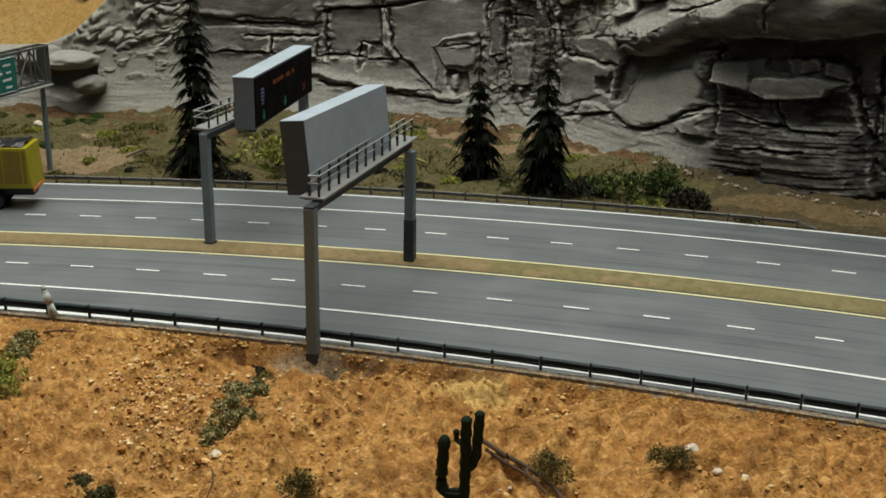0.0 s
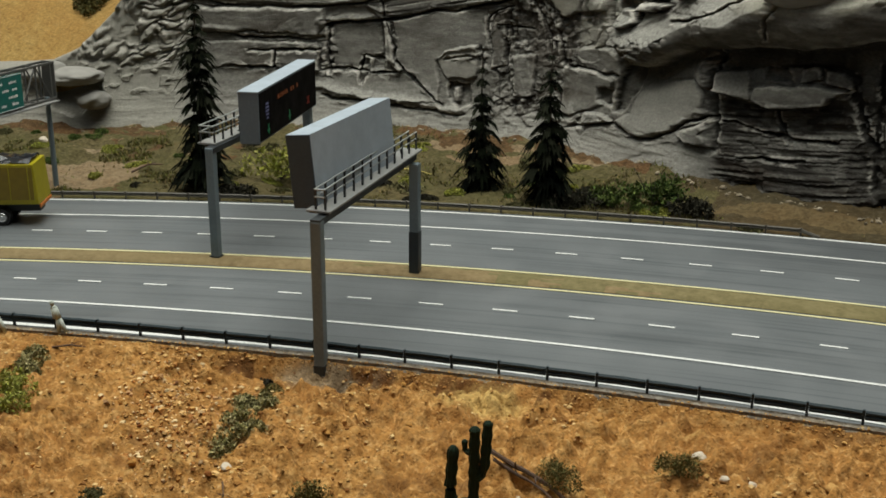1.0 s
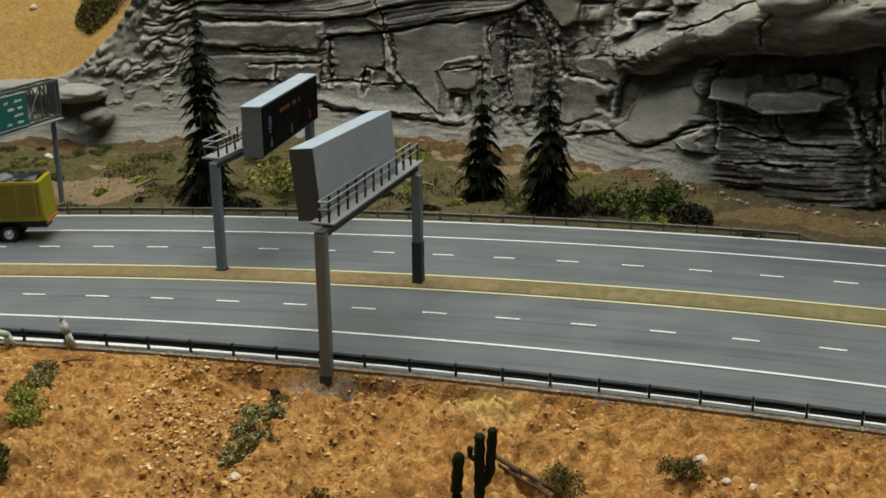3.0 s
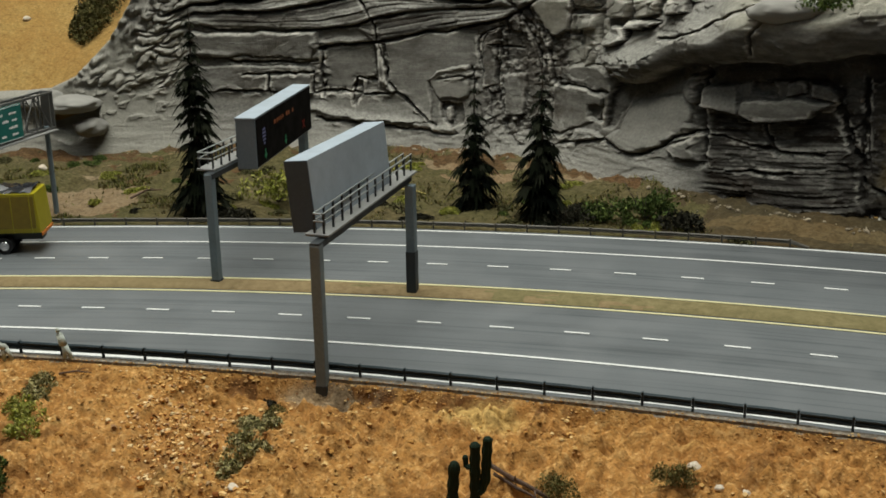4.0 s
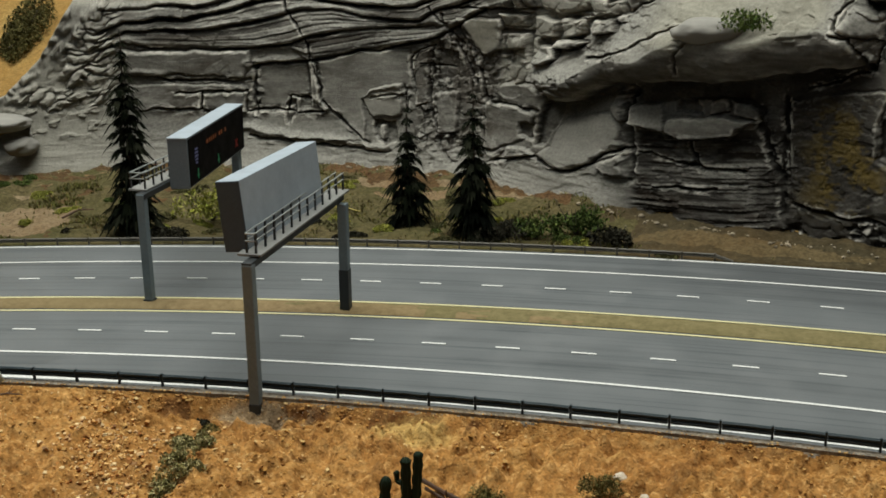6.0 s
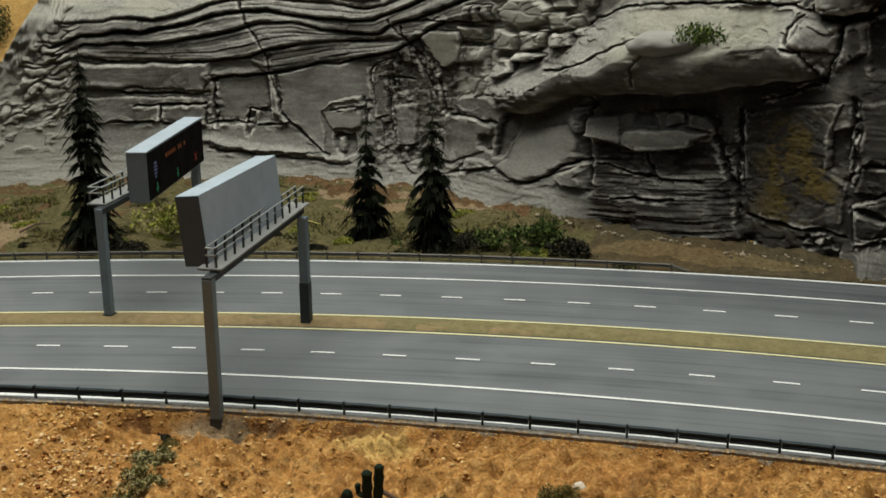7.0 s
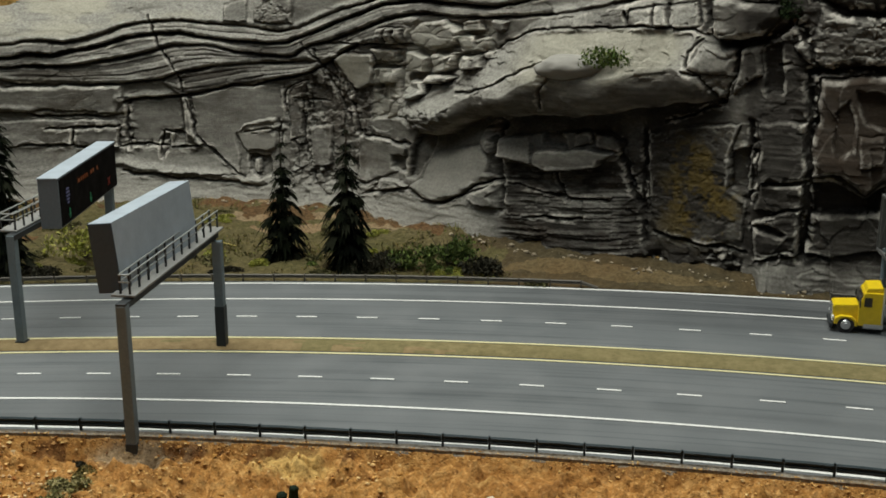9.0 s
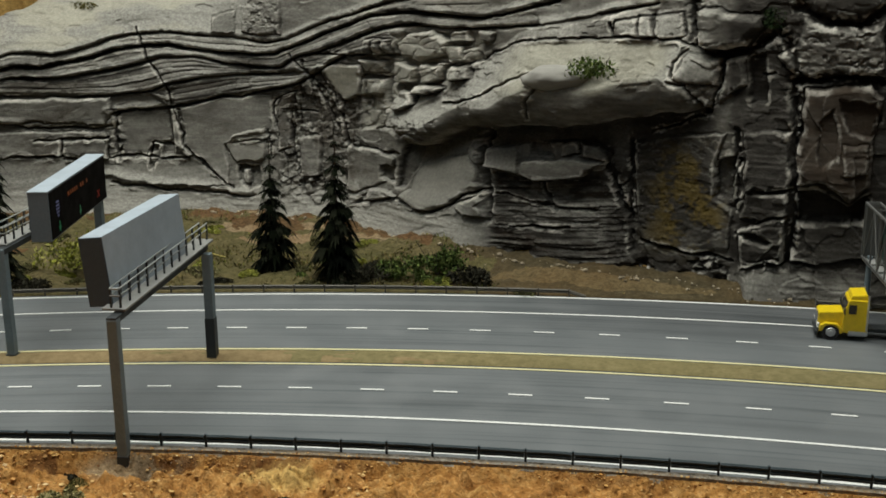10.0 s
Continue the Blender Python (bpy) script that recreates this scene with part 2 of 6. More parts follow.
LEAF_DARK = island_mix("dark_foliage", [(0.020, 0.020, 0.014), (0.035, 0.033, 0.022), (0.05, 0.045, 0.03)])
# green foliage taken darker, the cleft's shade put into the colour
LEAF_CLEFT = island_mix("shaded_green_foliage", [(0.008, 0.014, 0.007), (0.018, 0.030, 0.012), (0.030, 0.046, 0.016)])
LEAF_GREY = island_mix("grey_green_foliage", [(0.44, 0.38, 0.15), (0.56, 0.49, 0.25), (0.20, 0.185, 0.06), (0.06, 0.058, 0.022), (0.50, 0.42, 0.22)])
LEAF_MEADOW = island_mix("meadow_fibres", [(0.14, 0.145, 0.032), (0.21, 0.20, 0.055), (0.080, 0.100, 0.026), (0.17, 0.135, 0.05), (0.11, 0.135, 0.03)])
LEAF_STRAW = island_mix("dry_meadow_fibres", [(0.20, 0.15, 0.06), (0.27, 0.20, 0.09), (0.15, 0.125, 0.045), (0.23, 0.165, 0.065)])
TUFT = island_mix("dry_tuft_fibres", [(0.22, 0.155, 0.05), (0.28, 0.20, 0.075), (0.09, 0.095, 0.030), (0.17, 0.145, 0.05), (0.06, 0.068, 0.022)])
PEBBLE = island_mix("orange_pebbles", [(0.44, 0.21, 0.055), (0.54, 0.31, 0.095), (0.70, 0.50, 0.23), (0.30, 0.125, 0.032), (0.58, 0.35, 0.12), (0.17, 0.065, 0.018), (0.50, 0.26, 0.07)])
STONE_PALE = island_mix("pale_stones", [(0.56, 0.47, 0.35), (0.62, 0.55, 0.44), (0.46, 0.34, 0.22)])
CHIPS = island_mix("tan_chips", [(0.72, 0.42, 0.15), (0.36, 0.13, 0.03), (0.85, 0.66, 0.36), (0.18, 0.055, 0.014), (0.62, 0.36, 0.12), (0.80, 0.52, 0.22)])
STONE_GREY = island_mix("grey_rubble", [(0.27, 0.22, 0.15), (0.36, 0.30, 0.21), (0.17, 0.14, 0.10), (0.42, 0.36, 0.26)])
BOULDER_GREY = painted("smooth_boulder", (0.25, 0.24, 0.215), 0.9, 0.55, 70, dirt=(0.09, 0.082, 0.07), bump_mm=0.7, spec=0.12)
STRAW = painted("straw", (0.42, 0.34, 0.10), 0.9, 0.3, 900)
CACTUS = island_mix("cactus_skin", [(0.012, 0.022, 0.014), (0.022, 0.034, 0.020)], 0.7)
WOOD = painted("dead_wood", (0.085, 0.045, 0.024), 0.9, 0.5, 900)
FIGURE = painted("pale_figure_paint", (0.40, 0.43, 0.37), 0.6, 0.3, 500)
YELLOW = painted("yellow_lacquer", (0.66, 0.47, 0.010), 0.3, 0.12, 300)
TRAILER_YELLOW = painted("printed_yellow_side", (0.34, 0.29, 0.008), 0.35, 0.6, 160, dirt=(0.15, 0.12, 0.008))
PRINT_GREEN = painted("green_print", (0.07, 0.11, 0.012), 0.4, 0.2)
PRINT_BROWN = painted("mottled_brown_print", (0.19, 0.135, 0.015), 0.4, 0.95, 260, dirt=(0.035, 0.035, 0.010))
BLACK = painted("black_lacquer", (0.010, 0.010, 0.012), 0.25, 0.1)
RUBBER = painted("tyre_rubber", (0.015, 0.015, 0.016), 0.85, 0.3, dirt=(0.05, 0.045, 0.04))
CHROME = painted("chrome", (0.62, 0.63, 0.64), 0.25, 0.2, 400, metallic=0.9)
TRAILER_WHITE = painted("white_trailer_wall", (0.66, 0.65, 0.60), 0.45, 0.15, 250)
BAND_GREEN = painted("dark_green_band", (0.05, 0.075, 0.07), 0.45, 0.15)
ORANGE = painted("orange_print", (0.55, 0.17, 0.015), 0.45, 0.15)
GLASS_DARK = painted("dark_window", (0.02, 0.018, 0.016), 0.12, 0.05)
WALL = painted("hall_wall", (0.05, 0.05, 0.055), 0.9, 0.3, 20)
LED_ORANGE = glowing("orange_leds", (1.0, 0.25, 0.04), 0.022)
LED_GREEN = glowing("green_leds", (0.05, 0.9, 0.35), 0.018)
LED_RED = glowing("red_leds", (1.0, 0.06, 0.03), 0.026)
LED_BLUE = glowing("blue_white_leds", (0.45, 0.48, 0.95), 0.032)

# ---------------------------------------------------------------- building helpers


def thing(name, label, category, group="", m=None, kind=""):
    ob = tagged(new(name), label, category, group, kind)
    ob.empty_display_size = 0.005
    if m is not None:
        ob.matrix_world = m
    return ob


def part(name, bm, mat, parent=None, label="", smooth=False):
    me = bpy.data.meshes.new(name)
    bm.normal_update()
    bm.to_mesh(me)
    bm.free()
    me.materials.append(mat)
    if smooth:
        me.polygons.foreach_set("use_smooth", [True] * len(me.polygons))
    ob = new(name, me)
    if parent is not None:
        ob.parent = parent
    if label:
        ob["label"] = label
    return ob


def again(ob, name, parent, m):
    """Another piece on the same mesh."""
    o = new(name, ob.data)
    o.parent = parent
    o.matrix_local = m
    return o


def box(bm, lo, hi, bevel=0.0, m=None):
    c, s = [(a + b) / 2 for a, b in zip(lo, hi)], [abs(b - a) for a, b in zip(lo, hi)]
    mat = Matrix.Translation(c) @ Matrix.Diagonal((*s, 1))
    made = bmesh.ops.create_cube(bm, size=1, matrix=mat if m is None else m @ mat)["verts"]
    if bevel:
        edges = {e for v in made for e in v.link_edges}
        bmesh.ops.bevel(bm, geom=list(edges), offset=bevel, segments=2, affect="EDGES", profile=0.6)
    return bm


def one_box(lo, hi, bevel=0.0, m=None):
    return box(bmesh.new(), lo, hi, bevel, m)


def rod(bm, a, b, r0, r1=None, seg=8):
    a, b = Vector(a), Vector(b)
    d = b - a
    q = d.to_track_quat("Z", "Y").to_matrix().to_4x4()
    bmesh.ops.create_cone(bm, cap_ends=True, segments=seg, radius1=r0, radius2=r0 if r1 is None else r1, depth=d.length,
                          matrix=Matrix.Translation((a + b) / 2) @ q)
    return bm


def one_rod(a, b, r0, r1=None, seg=8):
    return rod(bmesh.new(), a, b, r0, r1, seg)


def prism(profile, y0, y1, bevel=0.0):
    """A side outline in x and z, pushed from y0 to y1."""
    bm = bmesh.new()
    f = bm.faces.new([bm.verts.new((x, y0, z)) for x, z in profile])
    out = bmesh.ops.extrude_face_region(bm, geom=[f])["geom"]
    bmesh.ops.translate(bm, verts=[g for g in out if isinstance(g, bmesh.types.BMVert)], vec=(0, y1 - y0, 0))
    bmesh.ops.recalc_face_normals(bm, faces=bm.faces)
    if bevel:
        bmesh.ops.bevel(bm, geom=list(bm.edges), offset=bevel, segments=2, affect="EDGES", profile=0.6)
    return bm


def soup(name, verts, faces, mat, parent=None, smooth=False):
    me = bpy.data.meshes.new(name)
    me.from_pydata(verts if isinstance(verts, list) else verts.tolist(), [], faces if isinstance(faces, list) else faces.tolist())
    me.materials.append(mat)
    if smooth:
        me.polygons.foreach_set("use_smooth", [True] * len(me.polygons))
    ob = new(name, me)
    if parent is not None:
        ob.parent = parent
    return ob


# smooth random fields on numpy arrays
def hash2(i, j, seed):
    h = np.sin(i * 127.1 + j * 311.7 + seed * 74.7) * 43758.5453
    return h - np.floor(h)


def vnoise(x, y, seed=0):
    i, j = np.floor(x), np.floor(y)
    u, v = x - i, y - j
    u, v = u * u * (3 - 2 * u), v * v * (3 - 2 * v)
    a, b = hash2(i, j, seed), hash2(i + 1, j, seed)
    c, d = hash2(i, j + 1, seed), hash2(i + 1, j + 1, seed)
    return (a * (1 - u) + b * u) * (1 - v) + (c * (1 - u) + d * u) * v - 0.5


def fbm(x, y, seed=0, octaves=4):
    out, amp = 0, 1.0
    for k in range(octaves):
        out = out + amp * vnoise(x * 2 ** k + 17.3 * k, y * 2 ** k - 9.1 * k, seed + k)
        amp *= 0.5
    return out


def cells(x, y, seed=0):
    """The random value of the nearest cell, and the distance to the border between cells."""
    i0, j0 = np.floor(x), np.floor(y)
    d1 = np.full(x.shape, 9.0)
    d2 = np.full(x.shape, 9.0)
    val = np.zeros(x.shape)
    for di in (-1, 0, 1):
        for dj in (-1, 0, 1):
            i, j = i0 + di, j0 + dj
            px, py = i + hash2(i, j, seed), j + hash2(i, j, seed + 5)
            d = np.hypot(x - px, y - py)
            closer = d < d1
            d2 = np.where(closer, d1, np.minimum(d2, d))
            val = np.where(closer, hash2(i, j, seed + 9), val)
            d1 = np.where(closer, d, d1)
    return val, d2 - d1


def facets(x, y, seed, tilt):
    """Flat tilted plates, one a cell: their height, and the distance to the border between them."""
    i0, j0 = np.floor(x), np.floor(y)
    d1 = np.full(x.shape, 9.0)
    d2 = np.full(x.shape, 9.0)
    val = np.zeros(x.shape)
    for di in (-1, 0, 1):
        for dj in (-1, 0, 1):
            i, j = i0 + di, j0 + dj
            px, py = i + hash2(i, j, seed), j + hash2(i, j, seed + 5)
            d = np.maximum(np.abs(x - px) * 0.9 + np.abs(y - py) * 0.25, np.abs(y - py)) + 0.0
            plane = hash2(i, j, seed + 9) - 0.5 + tilt * ((hash2(i, j, seed + 11) - 0.5) * (x - px) + (hash2(i, j, seed + 13) - 0.5) * (y - py))
            closer = d < d1
            d2 = np.where(closer, d1, np.minimum(d2, d))
            val = np.where(closer, plane, val)
            d1 = np.where(closer, d, d1)
    return val, d2 - d1


def step(a, b, x):
    t = np.clip((x - a) / (b - a), 0, 1)
    return t * t * (3 - 2 * t)


def curve(c):
    """A line of the highway; past the middle stretch it runs on parallel to the median."""
    poly = lambda x: c[0] + c[1] * x + c[2] * x * x
    mid = lambda x: 0.1205 * x - 0.285 * x * x

    def y(x):
        k = np.clip(x, -0.45, 0.45)
        return poly(k) + mid(x) - mid(k)

    return y


# lines of the highway across the layout: y over x
NEAR_RAIL, NEAR_EDGE, NEAR_WHITE = curve((0.0020, 0.060, -0.210)), curve((0.0065, 0.067, -0.235)), curve((0.0439, 0.0862, -0.252))
NEAR_DASH, YEL_NEAR, YEL_FAR = curve((0.0812, 0.100, -0.265)), curve((0.1183, 0.1183, -0.2912)), curve((0.1438, 0.1235, -0.2809))
FAR_DASH, FAR_WHITE, FAR_EDGE, FAR_RAIL = curve((0.1845, 0.128, -0.300)), curve((0.2221, 0.1293, -0.2831)), curve((0.2589, 0.128, -0.262)), curve((0.2645, 0.125, -0.290))
X0, X1 = -1.20, 1.30

CLIFF_X = [-1.3, -.9, -.6, -.45, -.377, -.285, -.1, .04, .115, .172, .237, .30, .333, .405, .5, .6, .8, 1.0, 1.3]
CLIFF_Y = [-.10, .20, .33, .385, .405, .452, .484, .455, .392, .36, .33, .316, .300, .277, .2665, .247, .192, .113, -.046]
_fx = np.linspace(-1.3, 1.4, 541)
_fy = np.convolve(np.pad(np.interp(_fx, CLIFF_X, CLIFF_Y), 5, mode="edge"), np.ones(11) / 11, mode="valid")


def cliff_foot(x):
    return np.interp(x, _fx, _fy)


def cliff_top(x):
    return np.interp(x, [-.9, -.476, -.447, -.414, -.385, -.36, -.31, -.25, .1, 1.0], [.05, .060, .062, .078, .112, .165, .25, .29, .30, .30])


def ground_height(x, y):
    """Height of the layout's soil, turf and sand hill (numpy arrays)."""
    near = NEAR_RAIL(x) - 0.003 - y
    zn = -0.0009 - 0.0085 * step(0.0015, 0.010, near) * (0.35 + 0.65 * step(-0.12, -0.03, x)) - 0.05 * np.clip(near - 0.012, 0, 1)
    zn = zn + step(0.001, 0.012, near) * (0.006 * fbm(x * 22, y * 22, 3) + 0.0050 * fbm(x * 80, y * 80, 8) + 0.0085 * np.abs(fbm(x * 125, y * 125, 14, 3)) + 0.0100 * np.abs(fbm(x * 52, y * 52, 13, 3)) * step(-0.06, 0.06, x) + 0.0012 * fbm(x * 330, y * 330, 5, 3))
    zn = zn - (0.0020 + 0.0006 * step(-0.06, 0.06, x)) * step(0.001, 0.012, near)
    clod = cells(x * 105 + 1.2 * fbm(x * 60, y * 60, 17), y * 105 + 1.2 * fbm(x * 60, y * 60, 18), 19)[1]
    zn = zn + 0.0058 * np.sqrt(np.clip(clod / 0.5, 0, 1)) * step(0.004, 0.014, near) * step(-0.10, 0.25, fbm(x * 20, y * 20, 20) + 0.35 * step(-0.02, 0.06, x) - 0.05)
    far = y - FAR_RAIL(x)
    w = y - cliff_foot(x)
    depth = np.maximum(cliff_foot(x) - FAR_RAIL(x), 0.02)
    zf = 0.001 + 0.010 * step(0, 1, far / depth) + step(0.004, 0.03, far) * (0.008 * fbm(x * 18, y * 18, 12) + 0.004 * fbm(x * 70, y * 70, 21) + 0.0010 * fbm(x * 330, y * 330, 25, 3))
    top = cliff_top(x)
    back = 0.25 * top + 0.004 + 0.055 * step(-0.30, -0.26, x)
    hill = top - 0.01 + (0.55 - 0.45 * step(-0.34, -0.26, x)) * np.clip(w - back - 0.008, 0, 1) + 0.006 * fbm(x * 15, y * 15, 31)
    zf = np.where(w > 0, zf + (hill - zf) * step(0, 1, (w - back) / 0.018), zf)
    road = np.full(x.shape, -0.004)
    return np.where(near > 0, zn, np.where(far > 0, zf, road))


def red_earth(x, y):
    """Bare reddish earth along the foot of the cliff."""
    w = cliff_foot(x) - y
    return (fbm(x * 30, y * 30, 35) + 0.5 * fbm(x * 120, y * 120, 36) + 0.75 * step(0.075, 0.03, w) - 0.60 - 0.8 * step(-0.22, -0.12, x) + 0.95 * step(-0.14, -0.11, x) * step(0.13, 0.09, x) * step(0.075, 0.055, w + 0.035 * step(-0.02, 0.04, x))) > 0


def bare_path(x, y):
    """Trodden pale dirt behind the far guardrail."""
    d = y - FAR_RAIL(x)
    return (0.75 * step(0.020, 0.034, d) * step(0.105, 0.085, d) * step(-0.25, -0.29, x) + 0.45 * step(-0.10, -0.06, x) * step(0.075, 0.055, cliff_foot(x) - y + 0.10 * step(0.02, 0.12, x) - 0.02) + 0.7 * fbm(x * 24, y * 60, 37) - 0.42) > 0


def ground_at(x, y):
    return float(ground_height(np.array([float(x)]), np.array([float(y)]))[0])


def ground_sheet():
    xs = np.concatenate([np.linspace(-1.2, -0.5, 110)[:-1], np.linspace(-0.5, 0.6, 640), np.linspace(0.6, 1.3, 110)[1:]])
    dn = np.concatenate([np.linspace(0.75, 0.20, 60)[:-1], np.linspace(0.20, 0.02, 130)[:-1], np.linspace(0.02, 0.0, 26)])
    df = np.concatenate([np.linspace(0.0, 0.30, 200), np.linspace(0.30, 0.85, 70)[1:]])
    rows = [NEAR_RAIL(xs) - 0.003 - d for d in dn] + [NEAR_RAIL(xs) - 0.0029, FAR_RAIL(xs) - 0.0001] + [FAR_RAIL(xs) + d for d in df]
    Y = np.array(rows)
    X = np.tile(xs, (len(rows), 1))
    Z = ground_height(X, Y)
    for edge in (Z[0], Z[-1], Z[:, 0], Z[:, -1]):
        edge[:] = -0.11
    n, k = X.shape
    idx = np.arange(n * k).reshape(n, k)
    f = np.stack([idx[:-1, :-1], idx[:-1, 1:], idx[1:, 1:], idx[1:, :-1]], -1).reshape(-1, 4)
    ob = soup("ground", np.stack([X, Y, Z], -1).reshape(-1, 3), f, SOIL, smooth=True)
    for mt in (VERGE, SAND, GRAVEL, RED_EARTH, PATH_DIRT, SHADED_EARTH, CLAY):
        ob.data.materials.append(mt)
    fx, fy = X[:-1, :-1].ravel(), Y[:-1, :-1].ravel()
    w = fy - cliff_foot(fx)
    which = np.where(fy < NEAR_RAIL(fx), 0, np.where(w > 0.005, 2, 1))
    which = np.where((which == 1) & red_earth(fx, fy), 4, which)
    which = np.where((which == 1) & bare_path(fx, fy), 5, which)
    # right of the bushes the verge takes the earth tone darkened for shade
    which = np.where(((which == 1) | (which == 4)) & (fx + 0.06 * fbm(fx * 60, fy * 60, 38) > 0.135), 6, which)
    # a tan track runs from under the ledge down to the road
    off = fy - FAR_RAIL(fx) - np.interp(fx, [0.19, 0.24, 0.29, 0.31], [0.034, 0.024, 0.014, 0.012])
    which = np.where((which == 6) & (np.abs(off) + 0.008 * fbm(fx * 45, fy * 90, 39) < np.interp(fx, [0.14, 0.2, 0.25, 0.305], [0.004, 0.011, 0.011, 0.001])), 7, which)
    rim = NEAR_RAIL(fx) - 0.003 - fy
    which = np.where((rim > -0.01) & (rim < 0.0022 + 0.004 * fbm(fx * 90, fy * 90, 4)), 3, which)
    edge_d = NEAR_RAIL(X) - 0.003 - Y
    on_bank = step(0.0, 0.003, edge_d)
    scar = step(-0.060, -0.035, X) * step(0.15, 0.10, X) * step(0.002, 0.005, edge_d) * step(0.016, 0.007, edge_d) * step(-0.25, 0.1, fbm(X * 70, Y * 70, 150))
    spots = {
        # darker brown along the bank's rim and in random patches
        "brown_patch": np.clip(1.1 * scar + 0.45 * step(0.28, 0.46, fbm(X * 34, Y * 34, 151) + 0.5 * fbm(X * 130, Y * 130, 152) + 0.10 * step(0.02, 0.10, X)), 0, 1),
        "sandy": np.clip(step(0.22, 0.5, fbm(X * 30, Y * 30, 153) + 0.4 * fbm(X * 120, Y * 120, 154)) * 0.35 + 0.8 * np.exp(-(((X - 0.085) / 0.026) ** 2 + ((edge_d - 0.018) / 0.014) ** 2)), 0, 1),
        "grit": np.clip(1.15 - np.hypot((X - 0.004 + 0.8 * (edge_d - 0.010)) / 0.034, (edge_d - 0.009) / 0.012), 0, 1) * step(-0.3, 0.2, fbm(X * 90, Y * 90, 155)),
    }
    for name, val in spots.items():
        at = ob.data.attributes.new(name, "FLOAT", "POINT")
        at.data.foreach_set("value", (val * on_bank).ravel().astype(np.float32))
    ob.data.polygons.foreach_set("material_index", which.astype(np.int32))
    return tagged(ob, "ochre soil bank, dry turf verge and yellow sand hill of a model layout", "ground", kind="structure")


ground_sheet()


def strip(name, lo, hi, x0, x1, n, z, thick, mat, parent=None):
    """A band between two lines of the highway, with a top, sides and a flat underside."""
    xs = np.linspace(x0, x1, n)
    a, b = lo(xs), hi(xs)
    v = [(x, y, h) for h in (z, z - thick) for ys in (a, b) for x, y in zip(xs, ys)]
    f = []
    for i in range(n - 1):
        f += [(i, i + 1, n + i + 1, n + i), (2 * n + i, 3 * n + i, 3 * n + i + 1, 2 * n + i + 1),
              (i, 2 * n + i, 2 * n + i + 1, i + 1), (n + i, n + i + 1, 3 * n + i + 1, 3 * n + i)]
    f += [(0, n, 3 * n, 2 * n), (n - 1, 3 * n - 1, 4 * n - 1, 2 * n - 1)]
    ob = soup(name, v, f, mat, parent)
    uv = ob.data.uv_layers.new(name="UVMap")
    mid = YEL_NEAR
    for lp in ob.data.loops:
        x, y, _ = ob.data.vertices[lp.vertex_index].co
        uv.data[lp.index].uv = (x, y - mid(x))
    return ob


def road_slab():
    """The carriageway: a gridded top over a thin body; shade is painted as dark streaks on the far lanes where the road
    bends away.
    """
    xs = np.linspace(X0, X1, 260)
    lo, hi = NEAR_RAIL(xs) - 0.0045, FAR_RAIL(xs) + 0.0005
    k = 30
    X = np.tile(xs, (k, 1))
    Y = lo + (hi - lo) * np.linspace(0, 1, k)[:, None]
    V = [np.stack([X, Y, X * 0], -1).reshape(-1, 3)]
    low = np.concatenate([np.stack([xs, lo, xs * 0 - 0.0035], -1), np.stack([xs, hi, xs * 0 - 0.0035], -1)])
    n = len(xs)
    idx = np.arange(k * n).reshape(k, n)
    a, b = k * n + np.arange(n), k * n + n + np.arange(n)
    quad = lambda p, q: np.stack([p[:-1], p[1:], q[1:], q[:-1]], -1)
    f = np.concatenate([np.stack([idx[:-1, :-1], idx[:-1, 1:], idx[1:, 1:], idx[1:, :-1]], -1).reshape(-1, 4), quad(a, idx[0]), quad(idx[-1], b), quad(b, a)])
    V = np.concatenate(V + [low])
    ob = soup("road", V, f, ASPHALT)
    uv = ob.data.uv_layers.new(name="UVMap")
    at = V[f.ravel()]
    uv.data.foreach_set("uv", np.stack([at[:, 0], at[:, 1] - YEL_NEAR(at[:, 0])], -1).ravel().astype(np.float32))
    # painted shade grows to the right over the far lanes
    streak_shade = step(0.08, 0.36, V[:, 0]) * step(FAR_DASH(V[:, 0]) - 0.02, FAR_WHITE(V[:, 0]) + 0.01, V[:, 1])
    ob.data.attributes.new("streak_shade", "FLOAT", "POINT").data.foreach_set("value", streak_shade.astype(np.float32))
    return ob


road = road_slab()
tagged(road, "grey asphalt dual carriageway with faint tyre streaks", "road", kind="structure")


def line(name, c, width, mat, z=0.0004):
    return strip(name, lambda x: c(x) - width / 2, lambda x: c(x) + width / 2, X0, X1, 260, z, 0.0003, mat, road)


line("edge_line", NEAR_EDGE, 0.0032, WHITE_LINE)
line("edge_line", NEAR_WHITE, 0.0022, WHITE_LINE)
line("edge_line", FAR_WHITE, 0.0021, WHITE_LINE)
line("edge_line", FAR_EDGE, 0.0024, WHITE_LINE)
line("yellow_line", YEL_NEAR, 0.0021, YELLOW_LINE)
line("yellow_line", YEL_FAR, 0.0021, YELLOW_LINE)


top_layer = strip("shoulder", lambda x: NEAR_RAIL(x) - 0.0052 + 0.0006 * fbm(x * 90, x * 0, 9), lambda x: NEAR_RAIL(x) - 0.0004 + 0.0010 * fbm(x * 70, x * 0 + 5, 10), X0, X1, 900, 0.0006, 0.003, GRAVEL)
tagged(top_layer, "dusty grey-tan gravel shoulder at the edge of the road", "road shoulder", kind="structure")


